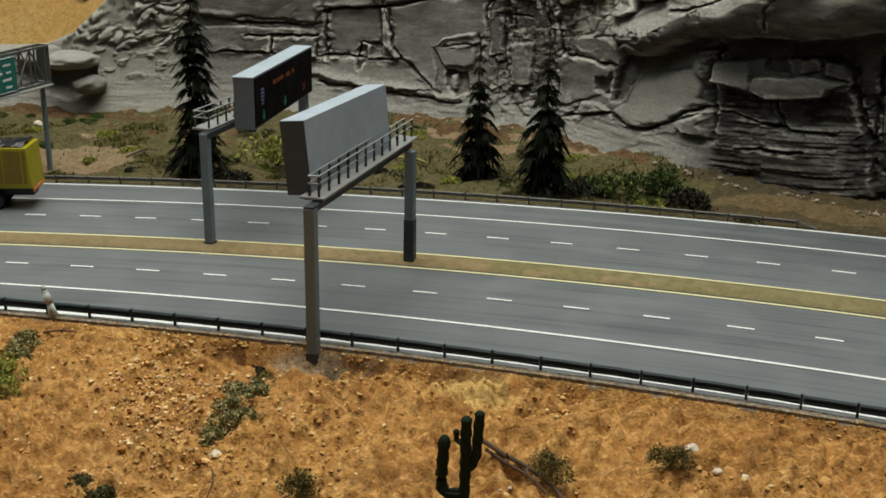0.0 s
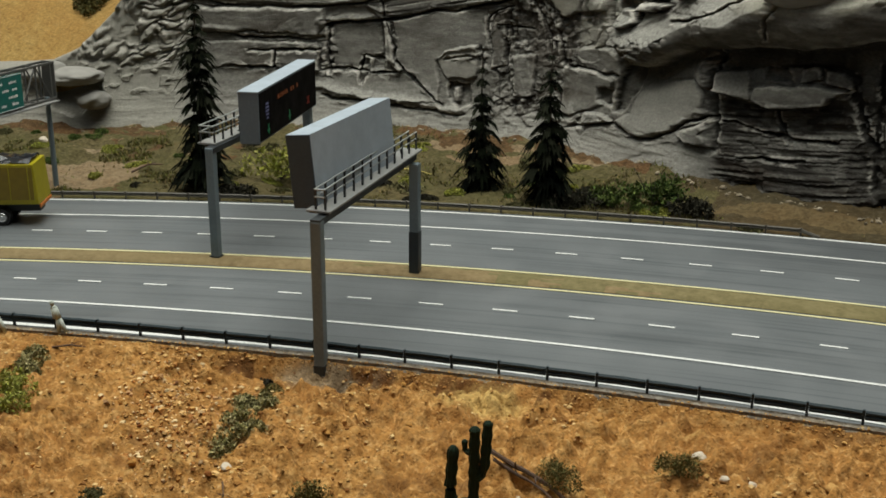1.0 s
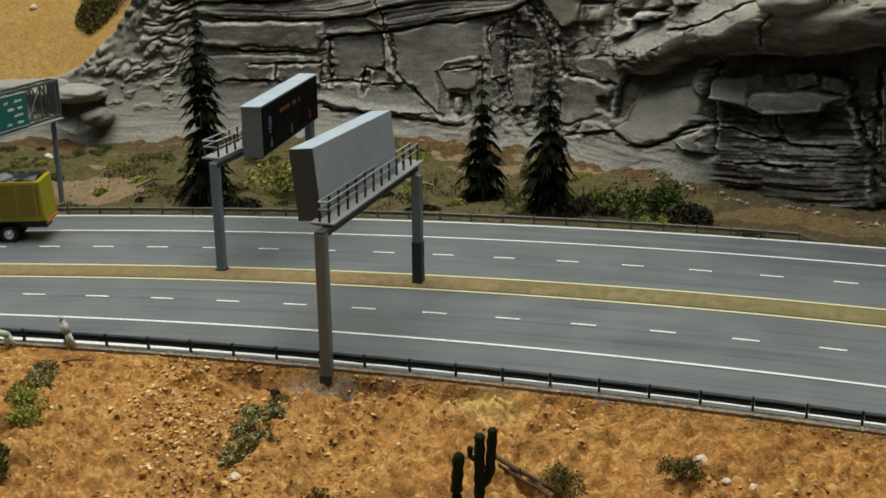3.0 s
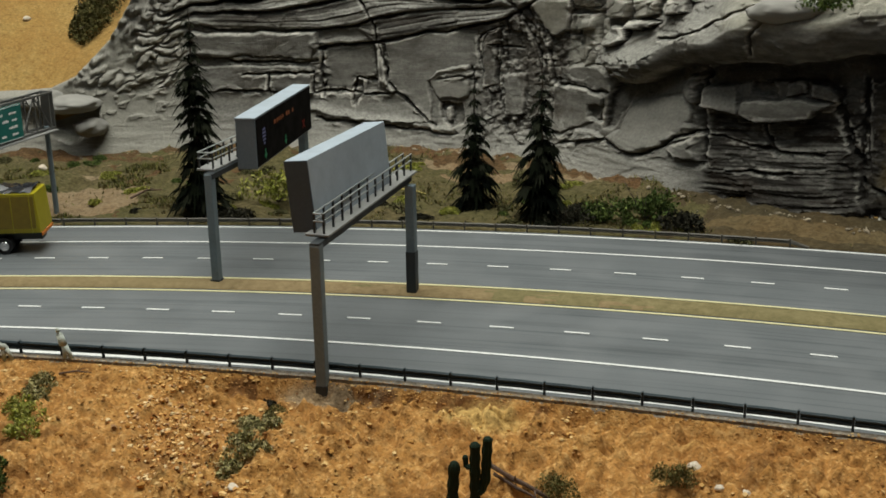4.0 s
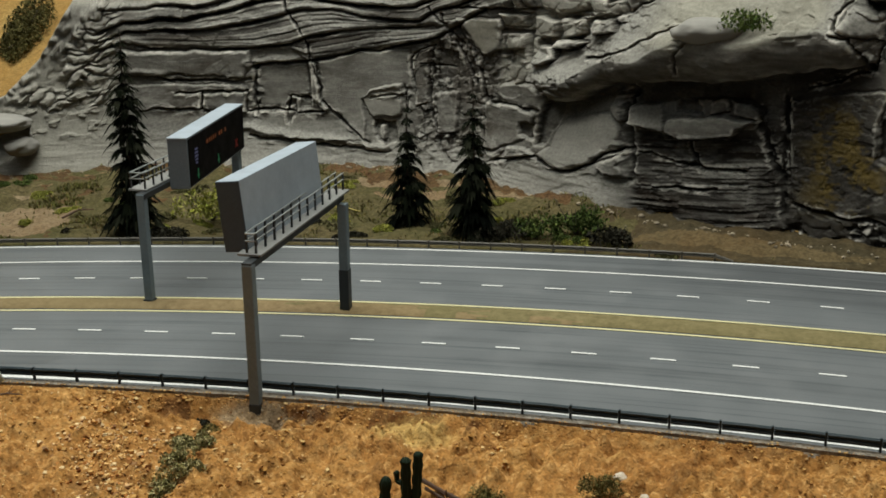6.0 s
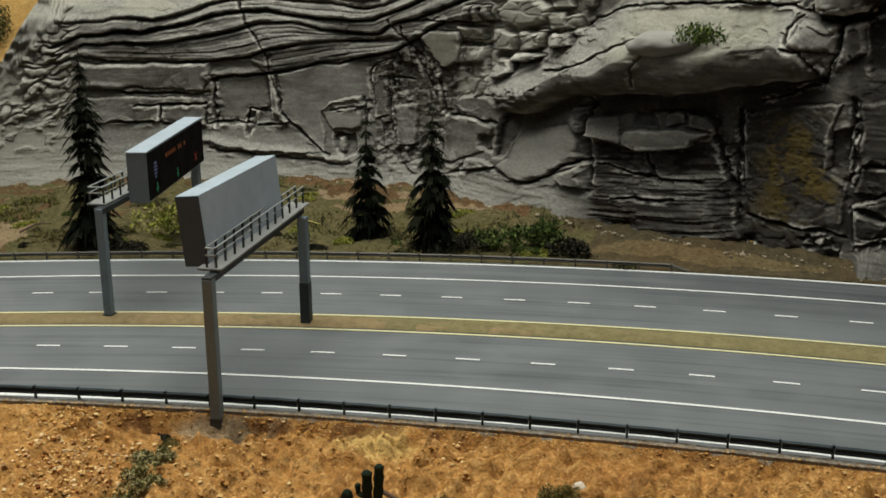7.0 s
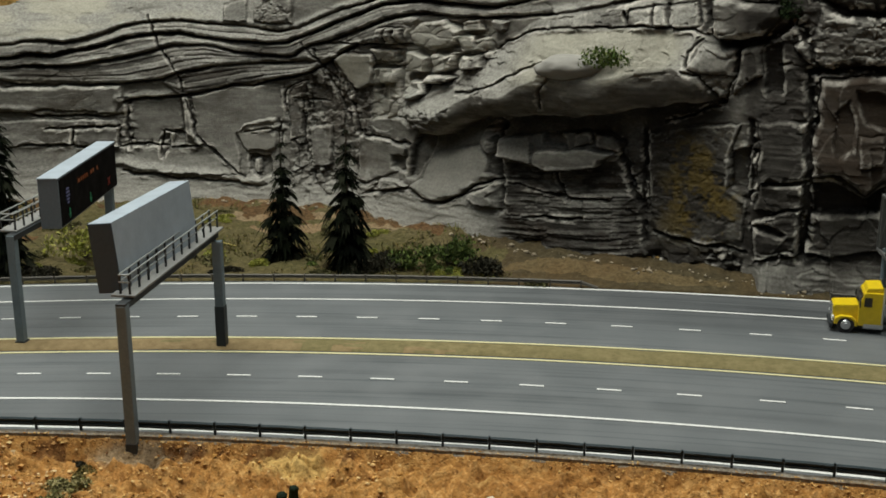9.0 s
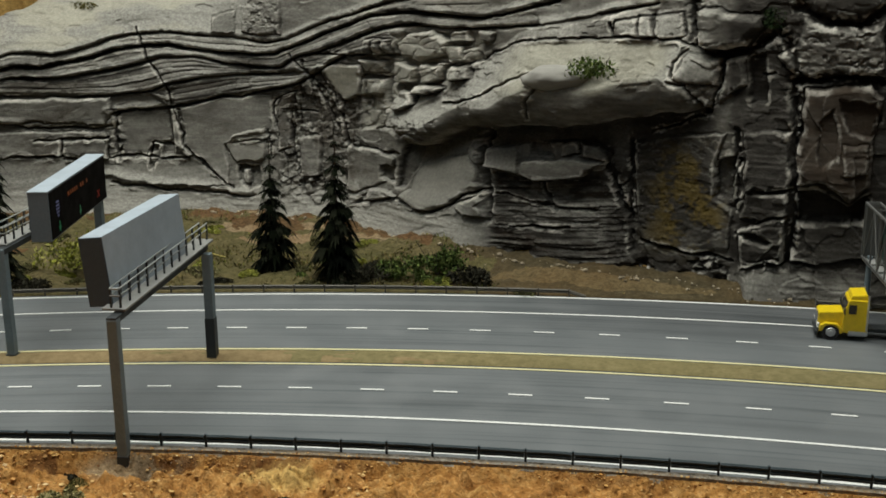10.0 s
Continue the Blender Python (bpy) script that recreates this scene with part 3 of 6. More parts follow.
def dashes(c, first, pitch, growth):
    """Dashes of one lane line; their spacing widens slowly along the road."""
    piece = None
    for k in range(-26, 34):
        x = first + pitch * k + growth * k * k
        if not X0 + 0.02 < x < X1 - 0.02:
            continue
        s = (c(x + 0.001) - c(x - 0.001)) / 0.002
        m = Matrix.Translation((x, c(x), 0.00025)) @ Matrix.Rotation(math.atan(s), 4, "Z")
        if piece is None:
            piece = part("lane_dash", one_box((-0.0068, -0.0009, -0.0002), (0.0068, 0.0009, 0.0002)), WHITE_LINE, road)
            piece.matrix_local = m
        else:
            again(piece, "lane_dash", road, m)


def median_strip():
    xs = np.linspace(X0, X1, 400)
    k = 11
    vs = []
    for j in range(k):
        u = j / (k - 1)
        y = YEL_NEAR(xs) + 0.003 + (YEL_FAR(xs) - YEL_NEAR(xs) - 0.006) * u
        y = y + (0.0006 * fbm(xs * 120, xs * 0 + 3, 7) if j in (0, k - 1) else 0)
        z = 0.0003 + 0.0016 * math.sin(math.pi * u) ** 0.6 * (1 + 0.7 * fbm(xs * 150, y * 150, 2)) + (0.0004 if 0 < j < k - 1 else 0)
        vs.append(np.stack([xs, y, z], -1))
    V = np.array(vs).reshape(-1, 3)
    n = len(xs)
    idx = np.arange(k * n).reshape(k, n)
    f = np.stack([idx[:-1, :-1], idx[:-1, 1:], idx[1:, 1:], idx[1:, :-1]], -1).reshape(-1, 4)
    ob = soup("median_strip", V, f, MEDIAN, smooth=True)
    ob.data.materials.append(MEDIAN_GREEN)
    mid = V[f[:, 0]]
    ob.data.polygons.foreach_set("material_index", (mid[:, 0] + 0.16 * fbm(mid[:, 0] * 30, mid[:, 1] * 90, 39) > 0.05).astype(np.int32))
    return tagged(ob, "low brown and olive turf median between yellow lines", "median", kind="structure")


median_strip()

# ---------------------------------------------------------------- cliff


def near_window(X, Z, pts, pad):
    """The part of the grid round some points, as slices."""
    x0, x1 = min(p[0] for p in pts) - pad, max(p[0] for p in pts) + pad
    z0, z1 = min(p[1] for p in pts) - pad, max(p[1] for p in pts) + pad
    i0, i1 = np.searchsorted(X[0], (x0, x1))
    i1 = max(i1, i0 + 1)
    rows = np.where((Z[:, i0:i1].max(1) > z0) & (Z[:, i0:i1].min(1) < z1))[0]
    return np.s_[rows[0]:rows[-1] + 1, i0:i1] if len(rows) else np.s_[0:1, i0:i1]


def to_line(X, Z, pts):
    """Distance to a broken line."""
    d = np.full(X.shape, 1e3)
    for (x0, z0), (x1, z1) in zip(pts[:-1], pts[1:]):
        dx, dz = x1 - x0, z1 - z0
        t = np.clip(((X - x0) * dx + (Z - z0) * dz) / (dx * dx + dz * dz), 0, 1)
        d = np.minimum(d, np.hypot(X - x0 - t * dx, Z - z0 - t * dz))
    return d


def groove(X, Z, pts, width, depth):
    return depth * np.exp(-(to_line(X, Z, pts) / width) ** 2)


def inside(X, Z, pts):
    """Signed distance to the border of a polygon, positive within."""
    odd = np.zeros(X.shape, bool)
    for (x0, z0), (x1, z1) in zip(pts, pts[1:] + pts[:1]):
        if z1 != z0:
            odd ^= ((Z >= min(z0, z1)) & (Z < max(z0, z1)) & (X < x0 + (Z - z0) * (x1 - x0) / (z1 - z0)))
    d = to_line(X, Z, pts + pts[:1])
    return np.where(odd, d, -d)


def blur(a, r):
    for ax in (0, 1):
        pad = [(0, 0), (0, 0)]
        pad[ax] = (r + 1, r)
        c = np.cumsum(np.pad(a, pad, mode="edge"), axis=ax)
        n = a.shape[ax]
        a = (np.take(c, np.arange(2 * r + 1, 2 * r + 1 + n), axis=ax) - np.take(c, np.arange(0, n), axis=ax)) / (2 * r + 1)
    return a


# joints of the rock face: x, z in millimetres
BED_A = [(-340, 146), (-302, 147), (-293, 149), (-260, 147), (-240, 151), (-205, 162), (-180, 166), (-154, 167), (-131, 165), (-101, 163), (-85, 161), (-61, 159), (-40, 162), (-15, 173), (16, 184), (43, 192), (58, 197), (140, 208)]
BED_B = [(-340, 126), (-329, 130), (-318, 135), (-302, 135), (-291, 138), (-265, 137), (-230, 144), (-206, 151), (-180, 155), (-154, 156), (-128, 152), (-100, 149), (-72, 148), (-51, 150), (-23, 160), (10, 173), (39, 184), (69, 189), (114, 188), (143, 187), (165, 192), (187, 198), (202, 202)]
BED_C = [(-340, 118), (-329, 121), (-316, 127), (-302, 126), (-293, 128), (-255, 126), (-231, 130), (-205, 134), (-181, 139), (-160, 145), (-132, 146), (-102, 140), (-68, 137), (-45, 138), (-28, 148), (-12, 152), (11, 159), (38, 170), (61, 176), (79, 179), (111, 178), (140, 179), (165, 181), (193, 184), (230, 191), (253, 197), (279, 203)]
BED_D = [(-340, 111), (-318, 116), (-309, 115), (-295, 111), (-274, 111), (-246, 110), (-204, 111), (-169, 115), (-155, 121), (-129, 126), (-101, 129), (-67, 131), (-32, 134)]
BED_E = [(-203, 95), (-183, 98), (-153, 100), (-127, 105), (-106, 110), (-85, 111), (-62, 117), (-34, 122), (-18, 129), (0, 141), (14, 149)]
BED_F = [(-310, 88), (-291, 87), (-279, 82), (-245, 83), (-219, 82), (-205, 85)]
CRACKS_LEFT = [
    [(-185, 171), (-176, 151), (-172, 141), (-162, 129), (-152, 114), (-149, 102), (-142, 83), (-137, 67), (-127, 58), (-113, 46), (-95, 34), (-88, 31)],
    [(-205, 55), (-181, 57), (-157, 54), (-130, 58)], [(-288, 57), (-259, 57), (-249, 56), (-231, 55)], [(-250, 70), (-248, 55)], [(-273, 71), (-228, 73), (-208, 74)],
    [(-201, 33), (-167, 32), (-155, 29), (-129, 27), (-105, 27), (-83, 24), (-68, 23)], [(-168, 55), (-168, 67), (-166, 69), (-158, 67), (-145, 68)], [(-91, 70), (-79, 72), (-58, 73)],
]
CRACKS_MID = [
    [(-52, 109), (-53, 97), (-47, 78)], [(-52, 109), (-39, 115), (-33, 116)], [(-34, 113), (-33, 92), (-35, 72), (-29, 48)], [(-59, 81), (-56, 59)], [(-38, 150), (-20, 133), (-7, 114), (3, 94), (10, 85)],
    [(-25, 145), (-20, 132), (-1, 117)], [(-11, 133), (6, 117), (14, 92), (19, 73)], [(37, 128), (37, 108)], [(-12, 151), (34, 151), (68, 152)], [(23, 72), (46, 71), (67, 68)], [(-42, 101), (-14, 99)],
    [(32, 132), (61, 133)], [(89, 147), (89, 130)], [(99, 147), (117, 148), (140, 153)],
]
CRACKS_LEDGE = [
    [(31, 25), (71, 34), (84, 30), (104, 30), (119, 35), (133, 47), (146, 53), (169, 52), (187, 50), (213, 49), (236, 49)], [(143, 154), (155, 162), (177, 171), (196, 174), (215, 176), (247, 178), (296, 178), (307, 173)],
    [(120, 118), (148, 126), (157, 130), (165, 136), (183, 145), (196, 151)], [(202, 139), (197, 130), (193, 116)], [(195, 66), (199, 57), (206, 49)], [(170, 29), (198, 33), (219, 34)],
    [(248, 178), (245, 188)], [(269, 180), (266, 193)], [(281, 179), (277, 195)],
]
CRACKS_RIGHT = [
    [(277, 109), (293, 114), (318, 125)], [(294, 148), (304, 147), (314, 134), (318, 125)], [(327, 166), (325, 146), (319, 126)], [(296, 152), (296, 161), (305, 171)], [(271, 29), (291, 26), (316, 26), (339, 24)],
    [(354, 153), (363, 155)], [(346, 75), (375, 76)], [(344, 19), (360, 25), (391, 27)],
]
CLEFTS = [  # line, width, depth
    ([(145, 94), (149, 69), (154, 35)], 3.5, 9), ([(246, 82), (255, 58), (261, 50)], 2.6, 8), ([(262, 101), (263, 67), (264, 38), (264, 22)], 2.2, 7), ([(60, 132), (63, 89)], 2.6, 8),
    ([(375, 145), (378, 90), (377, 59), (376, 36), (373, 24)], 2.4, 9), ([(373, 151), (402, 156), (435, 152)], 3.0, 11), ([(378, 202), (397, 191), (418, 190), (432, 201)], 3.6, 12),
    ([(304, 205), (306, 177), (318, 168), (345, 172), (361, 185)], 3.2, 11), ([(364, 183), (375, 169), (377, 150)], 3.0, 8), ([(-200, 96), (-201, 76), (-198, 53)], 2.0, 4),
    ([(339, 116), (338, 98), (341, 76), (338, 62)], 1.8, 6),
]
NOSE_SLAB = [(90, 61), (97, 70), (133, 80), (142, 68), (145, 54), (133, 47), (119, 36), (103, 30), (84, 32), (72, 35), (86, 46)]
TABLET = [(-99, 68), (-91, 78), (-61, 83), (-60, 56), (-88, 52), (-90, 55)]
UNDER_BLOCK = [(149, 85), (178, 92), (209, 97), (232, 98), (247, 93), (243, 78), (232, 78), (225, 69), (201, 67), (163, 70), (151, 71)]
RUST_BLOCK = [(382, 146), (424, 150), (433, 142), (427, 110), (426, 83), (412, 72), (396, 83), (378, 81), (380, 117)]
ROUGH_BLOCK = [(376, 176), (379, 195), (397, 189), (418, 188), (433, 194), (434, 156), (376, 152), (363, 168)]
LOBE = [(297, 151), (306, 170), (326, 166), (323, 146), (306, 148)]
MOSS_SLAB = [(263, 100), (332, 114), (325, 93), (324, 67), (338, 61), (336, 32), (316, 26), (291, 27), (271, 29)]
GULLY = [(67, 171), (141, 177), (145, 156), (107, 132), (75, 124), (67, 90), (31, 86), (34, 150), (68, 153)]
SHARDS = [(-51, 112), (-35, 120), (16, 149), (31, 125), (31, 76), (28, 31), (-47, 26)]


def at_x(pts, x):
    return np.interp(x, [p[0] for p in pts], [p[1] for p in pts])


def cliff():
    xs = np.concatenate([np.linspace(-1.2, -0.48, 50)[:-1], np.linspace(-0.48, 0.455, 1560), np.linspace(0.455, 1.3, 60)[1:]])
    hs = np.concatenate([np.linspace(0, 0.74, 385), np.linspace(0.74, 1, 16)[1:]])
    nx, nz = len(xs), len(hs)
    X = np.tile(xs, (nz, 1))
    H = np.tile(hs[:, None], (1, nx))
    Z = -0.006 + H * (cliff_top(X) + 0.006)
    mx, mz = X * 1000, Z * 1000
    ex = mx + 2.6 * fbm(mx / 17, mz / 17, 45, 2) + 1.3 * fbm(mx / 4.5, mz / 4.5, 47, 3)
    ez = mz + 2.6 * fbm(mx / 17, mz / 17, 46, 2) + 1.3 * fbm(mx / 4.5, mz / 4.5, 48, 3)
    wx = mx + 6 * fbm(mx / 45, mz / 45, 41) + 1.2 * fbm(mx / 6, mz / 6, 42, 2)
    wz = mz + 6 * fbm(mx / 45, mz / 45, 43) + 1.2 * fbm(mx / 6, mz / 6, 44, 2)
    left = step(90, 20, mx)
    joint_and_shade = np.zeros(mx.shape)
    tiny, _ = facets(ex / 8, ez / 5, 67, 1.2)
    small, _ = facets(wx / 22, wz / 12, 64, 1.2)
    # broad swell, calm grain, patches where the skin has flaked off in thin plates
    broad = 11 * fbm(mx / 120, mz / 80, 50, 2)
    grain = 0.7 * fbm(mx / 30, mz / 20, 51, 3) + 0.22 * fbm(mx / 6, mz / 4, 52, 3) + 0.12 * fbm(mx / 2, mz / 1.6, 53, 2)
    flaked = step(0.06, 0.12, fbm(mx / 34, mz / 22, 63, 4)) * step(-340, -310, mx)
    grain -= 0.8 * flaked * (1 + 0.5 * tiny)
    D = broad + grain

    # stacked beds, each a rounded roll over an undercut joint, split again into thin leaves
    low = np.interp(mx, [-340, -309, -204, -169, -153, -127, -62, -34, -18, 14, 45, 66, 75, 160], [112, 115, 111, 112, 101, 105, 117, 122, 129, 149, 153, 156, 176, 180])
    edges = [at_x(BED_A, mx), at_x(BED_B, mx), at_x(BED_C, mx), np.maximum(at_x(BED_D, mx), low), low]
    wob = 1.3 * fbm(mx / 22, mz / 9, 71, 3)
    stack = step(150, 138, mx) * step(-2, 1.5, mz - low) * step(2, -1, mz - edges[0])
    leaf = np.zeros(mx.shape)
    roll_d = np.zeros(mx.shape)
    for k, leaves in enumerate((2.0, 3.0, 5.0, 4.0)):
        top, bot = edges[k], edges[k + 1]
        thick = np.maximum(top - bot, 1.0)
        s = np.clip((top - mz + 0.5 * wob) / thick, 0, 1)
        here = (s > 0) & (s < 1)
        roll_d += np.where(here, np.clip(0.30 * thick, 0.6, 4.2) * np.sqrt(s) * (1 - s ** 7) * (0.75 + 0.7 * hash2(np.floor(mx / 90), k + 0 * mx, 5)), 0)
        leaf += leaves * s
    u = leaf + 0.22 * fbm(mx / 70, mz / 12, 72, 3)
    ku, su = np.floor(u), u - np.floor(u)
    strong = step(-0.12, 0.22, vnoise(mx / 55 + 7 * ku, ku * 3.1, 73))
    D += stack * (roll_d + strong * (1.5 * np.sqrt(su) * (1 - su ** 5) - 0.5) + 1.3 * (hash2(ku, np.floor(mx / 75 + 3 * ku), 74) - 0.5))
    u3 = 3.1 * u + 0.5 * fbm(mx / 40, mz / 8, 76)
    k3, s3 = np.floor(u3), u3 - np.floor(u3)
    D += stack * 0.6 * step(0.0, 0.3, vnoise(mx / 38 + 5 * k3, k3 * 1.7, 77)) * np.sqrt(s3) * (1 - s3 ** 4)
    joint_and_shade = np.maximum(joint_and_shade, stack * strong * 0.7 * np.exp(-((su - 0.97) / 0.10) ** 2) * step(0.0, 0.3, vnoise(mx / 30 + 11 * ku, ku * 2.3, 79) + 0.1))

    # fine lamination low on the right, some leaves broken off
    lam = step(152, 162, mx) * step(268, 258, mx) * step(74, 62, mz - 0.06 * (mx - 160))
    zz = mz + 1.8 * fbm(mx / 60, mz / 30, 78, 3) - 0.10 * (mx - 160)
    ul = zz / 2.4
    kl, sl = np.floor(ul), ul - np.floor(ul)
    torn = step(-0.1, 0.12, vnoise(mx / 26 + 9 * kl, kl * 2.7, 81) + 0.2 * fbm(mx / 7, mz / 7, 83))
    D += lam * (1.0 * torn * np.sqrt(1 - sl) + 1.7 * (hash2(kl, np.floor(mx / 48 + 5 * kl), 82) - 0.5) + 0.7 * vnoise(mx / 16, zz / 1.3, 84) + 1.2 * tiny * step(0.05, 0.2, fbm(mx / 25, mz / 18, 86)) - 1)
    joint_and_shade = np.maximum(joint_and_shade, 0.75 * lam * torn * np.exp(-((sl - 0.04) / 0.13) ** 2) * step(-0.05, 0.25, vnoise(mx / 20 + 3 * kl, kl, 85)))
    # squarish rubble of the gully
    gully = step(-2, 3, inside(ex, ez, GULLY))
    jx, jz = mx + 2.2 * fbm(mx / 11, mz / 11, 115, 3), mz + 2.2 * fbm(mx / 13, mz / 11, 116, 3) - 0.12 * mx
    v2, q2 = facets(jx / 15, jz / 9.5, 86, 0.8)
    v2b, q2b = facets(jx / 6.0, jz / 4.6, 87, 1.1)
    D += gully * (3.0 * v2 + 1.0 * np.clip(q2 / 0.12, 0, 1) + 1.0 * v2b - 5)
    joint_and_shade = np.maximum(joint_and_shade, gully * np.maximum(np.exp(-(q2 / 0.07) ** 2), 0.25 * np.exp(-(q2b / 0.07) ** 2)) * step(-0.15, 0.25, fbm(mx / 16, mz / 16, 91)))
    # loose flat stones down the left shoulder, over a smooth pale slope
    ax, az = mx + 10 * fbm(mx / 16, mz / 16, 47, 3), mz + 9 * fbm(mx / 13, mz / 13, 48, 3) - 0.30 * mx
    v6, q6 = cells(ax / 15, az / 7, 87)
    shoulder = step(-318, -334, mx + 8 * fbm(mx / 14, mz / 14, 89)) * step(57, 66, mz + 0.16 * (mx + 380) + 12 * fbm(mx / 20, mz / 20, 90))
    slope_left = step(-315, -330, mx)
    D = D * (1 - 0.75 * slope_left)
    lump = np.sqrt(np.clip((q6 - 0.04) / 0.5, 0, 1)) * step(0.30, 0.52, v6 + 0.5 * fbm(mx / 24, mz / 16, 94))
    D += shoulder * (1.5 * (v6 - 0.5) + (3.5 + 4 * v6) * lump + 1.2 * tiny + 1.0 * fbm(mx / 6, mz / 4, 49, 3) - 3)
    joint_and_shade = np.maximum(joint_and_shade, 0.85 * shoulder * np.exp(-(q6 / 0.12) ** 2) * step(0.30, 0.52, v6 + 0.5 * fbm(mx / 24, mz / 16, 94)) * step(-0.15, 0.15, fbm(mx / 11, mz / 9, 92)))
    pock = slope_left * (1 - shoulder) * step(0.10, 0.22, fbm(mx / 10, mz / 6, 93, 4)) * step(30, 40, mz) * step(72, 60, mz)
    D += pock * (1.6 + 1.2 * tiny)
    # narrow broken uprights between the slabs
    ups = step(-2, 3, inside(ex, ez, SHARDS))
    v5, q5 = facets((jx + 0.30 * (jz - 90)) / 8.5, jz / 46, 88, 0.7)
    D += ups * (4.5 * v5 + 0.8 * tiny + 2.0 * v2b - 1)
    joint_and_shade = np.maximum(joint_and_shade, ups * 0.9 * np.exp(-(q5 / 0.15) ** 2) * step(-0.12, 0.12, fbm(mx / 10, mz / 20, 85)))
    # dark ribs of the far right
    ribs = step(338, 346, mx)
    v3, _ = facets(wx / 30, wz / 50, 91, 0.8)
    D += ribs * (3 * v3 + 0.5 * vnoise(mx / 30, mz / 1.8, 93) + 0.9 * tiny * step(0.05, 0.15, fbm(mx / 24, mz / 30, 92)))
    D += step(340, 350, mx) * np.interp(mx, [358, 395], [15, 4]) * np.clip(1 - mz / 24, 0, 1) ** 0.5
    # smooth apron along the foot
    D += step(60, -20, mx) * 17 * np.clip(1 - mz / 52, 0, 1) ** 1.7 + step(-20, 60, mx) * step(165, 130, mx) * 18 * np.clip(1 - mz / 52, 0, 1) ** 1.5
    D += step(44, 34, mz) * step(10, 20, mz) * step(60, 20, mx) * step(-60, -40, mx) * (2.4 * tiny + 1.2 * small)
    D += step(40, 26, mz) * step(150, 120, mx) * (0.9 * fbm(mx / 26, mz / 3.2, 62, 3) + 0.3 * fbm(mx / 5, mz / 2.5, 61, 2))
    broken = step(158, 180, mx) * step(340, 325, mx) * np.clip(1 - mz / np.interp(mx, [240, 270], [15, 27]), 0, 1) * step(-0.22, 0.06, fbm(mx / 16, mz / 9, 117, 3))
    D += step(0.02, 0.2, broken) * (4 * v2b + 2 * tiny) - 9 * broken
    # the broken foot is painted dark as well as sunk
    joint_and_shade = np.maximum(joint_and_shade, 0.8 * step(0.05, 0.5, broken))
    # overhanging ledge: a smooth sloping top, a rolled lip, a hollow under it
    lip = np.interp(mx, [60, 70, 87, 106, 134, 155, 183, 215, 247, 277, 319, 335], [92, 87, 82, 84, 101, 103, 108, 110, 116, 122, 129, 140]) + 3 * fbm(mx / 16, mz * 0, 95, 3)
    on = step(64, 74, mx) * step(330, 300, mx)
    rise = mz - lip
    top_end = np.interp(mx, [70, 113, 143, 155, 177, 196, 245, 303], [104, 126, 154, 162, 171, 174, 178, 177])
    smooth_top = on * step(0, 8, rise) * step(0, -5, mz - top_end)
    D = D * (1 - 0.8 * smooth_top) + smooth_top * (0.5 * fbm(mx / 8, mz / 3, 97, 3) + 1.4 * fbm(mx / 26, mz / 14, 98, 3))
    nose = on * step(125, 105, mx) * step(26, 14, rise) * step(-4, 4, rise)
    bulge = np.interp(mx, [64, 90, 140, 180, 260, 330], [13, 17, 24, 36, 35, 20]) + 12 * fbm(mx / 34, mz / 40, 96, 2) + 2.2 * tiny * step(0, 0.3, fbm(mx / 30, mz / 30, 94))
    rr = np.interp(mx, [64, 100, 168, 195, 285, 310], [15, 16, 18, 30, 27, 15])
    roll = np.sqrt(np.clip(1 - (np.clip(rr - rise, 0, rr) / rr) ** 2, 0, 1))
    hollow = np.interp(mx, [64, 74, 135, 165, 310, 335], [6, 15, 15, 12, 12, 2])
    reach = np.interp(mx, [64, 140, 165], [13, 15, 20])
    D += on * np.where(rise > 0, np.maximum(bulge * roll - 0.72 * np.clip(rise - rr, 0, 80), -4), -hollow * np.exp(-(rise / reach) ** 2))
    D += nose * (2.4 * v2b + 1.5 * tiny)
    # a band of shade painted right below the lip
    joint_and_shade = np.maximum(joint_and_shade, 0.30 * on * step(70, 84, mx) * step(318, 300, mx) * np.exp(-((rise + 4) / 5) ** 2))
    # the upper left leans back into a pale slope
    over = np.clip(mz - edges[0] - 2, 0, 80)
    D += left * step(-50, -150, mx) * (2.2 * fbm(mx / 60, over / 9, 118, 3) * step(0, 6, over) - 1.15 * over ** 2 / (over + 10))

    # slabs with sharp or rounded rims, some proud and some sunk: outline, height, rim, tilts
    def slab(pts, up, rim=1.2, tx=0.0, tz=0.0, calm=0.0, gap=1.0):
        w = near_window(mx, mz, pts, 9)
        s = inside(ex[w], ez[w], pts)
        t = np.clip(s / rim, 0, 1)
        prof = np.sqrt(np.clip(1 - (1 - t) ** 2, 0, 1))
        mid_x, mid_z = sum(p[0] for p in pts) / len(pts), sum(p[1] for p in pts) / len(pts)
        if calm:
            D[w] -= calm * prof * (grain[w] + ups[w] * (4.5 * v5[w] + 0.8 * tiny[w] + 2.0 * v2b[w] - 1) + gully[w] * (3.0 * v2[w] + 1.0 * v2b[w]))
            joint_and_shade[w] *= 1 - calm * step(1.5, 3, s)
        D[w] += prof * (up + tx * (mx[w] - mid_x) + tz * (mz[w] - mid_z))
        g = np.exp(-(s / 0.8) ** 2) * gap * step(-0.22, 0.2, fbm(mx[w] / 18, mz[w] / 18, 99) + 0.1)
        D[w] -= 2.2 * g
        joint_and_shade[w] = np.maximum(joint_and_shade[w], g)

    slab([(-442, 46), (-390, 46), (-390, 30), (-410, 16), (-440, 26)], -24, 4, 0, 0, 0, 1.0)
    slab([(-322, 110), (-239, 109), (-206, 110), (-203, 96), (-212, 86), (-243, 87), (-312, 88)], 5, 4, 0, 0.06, 0.5, 0.6)
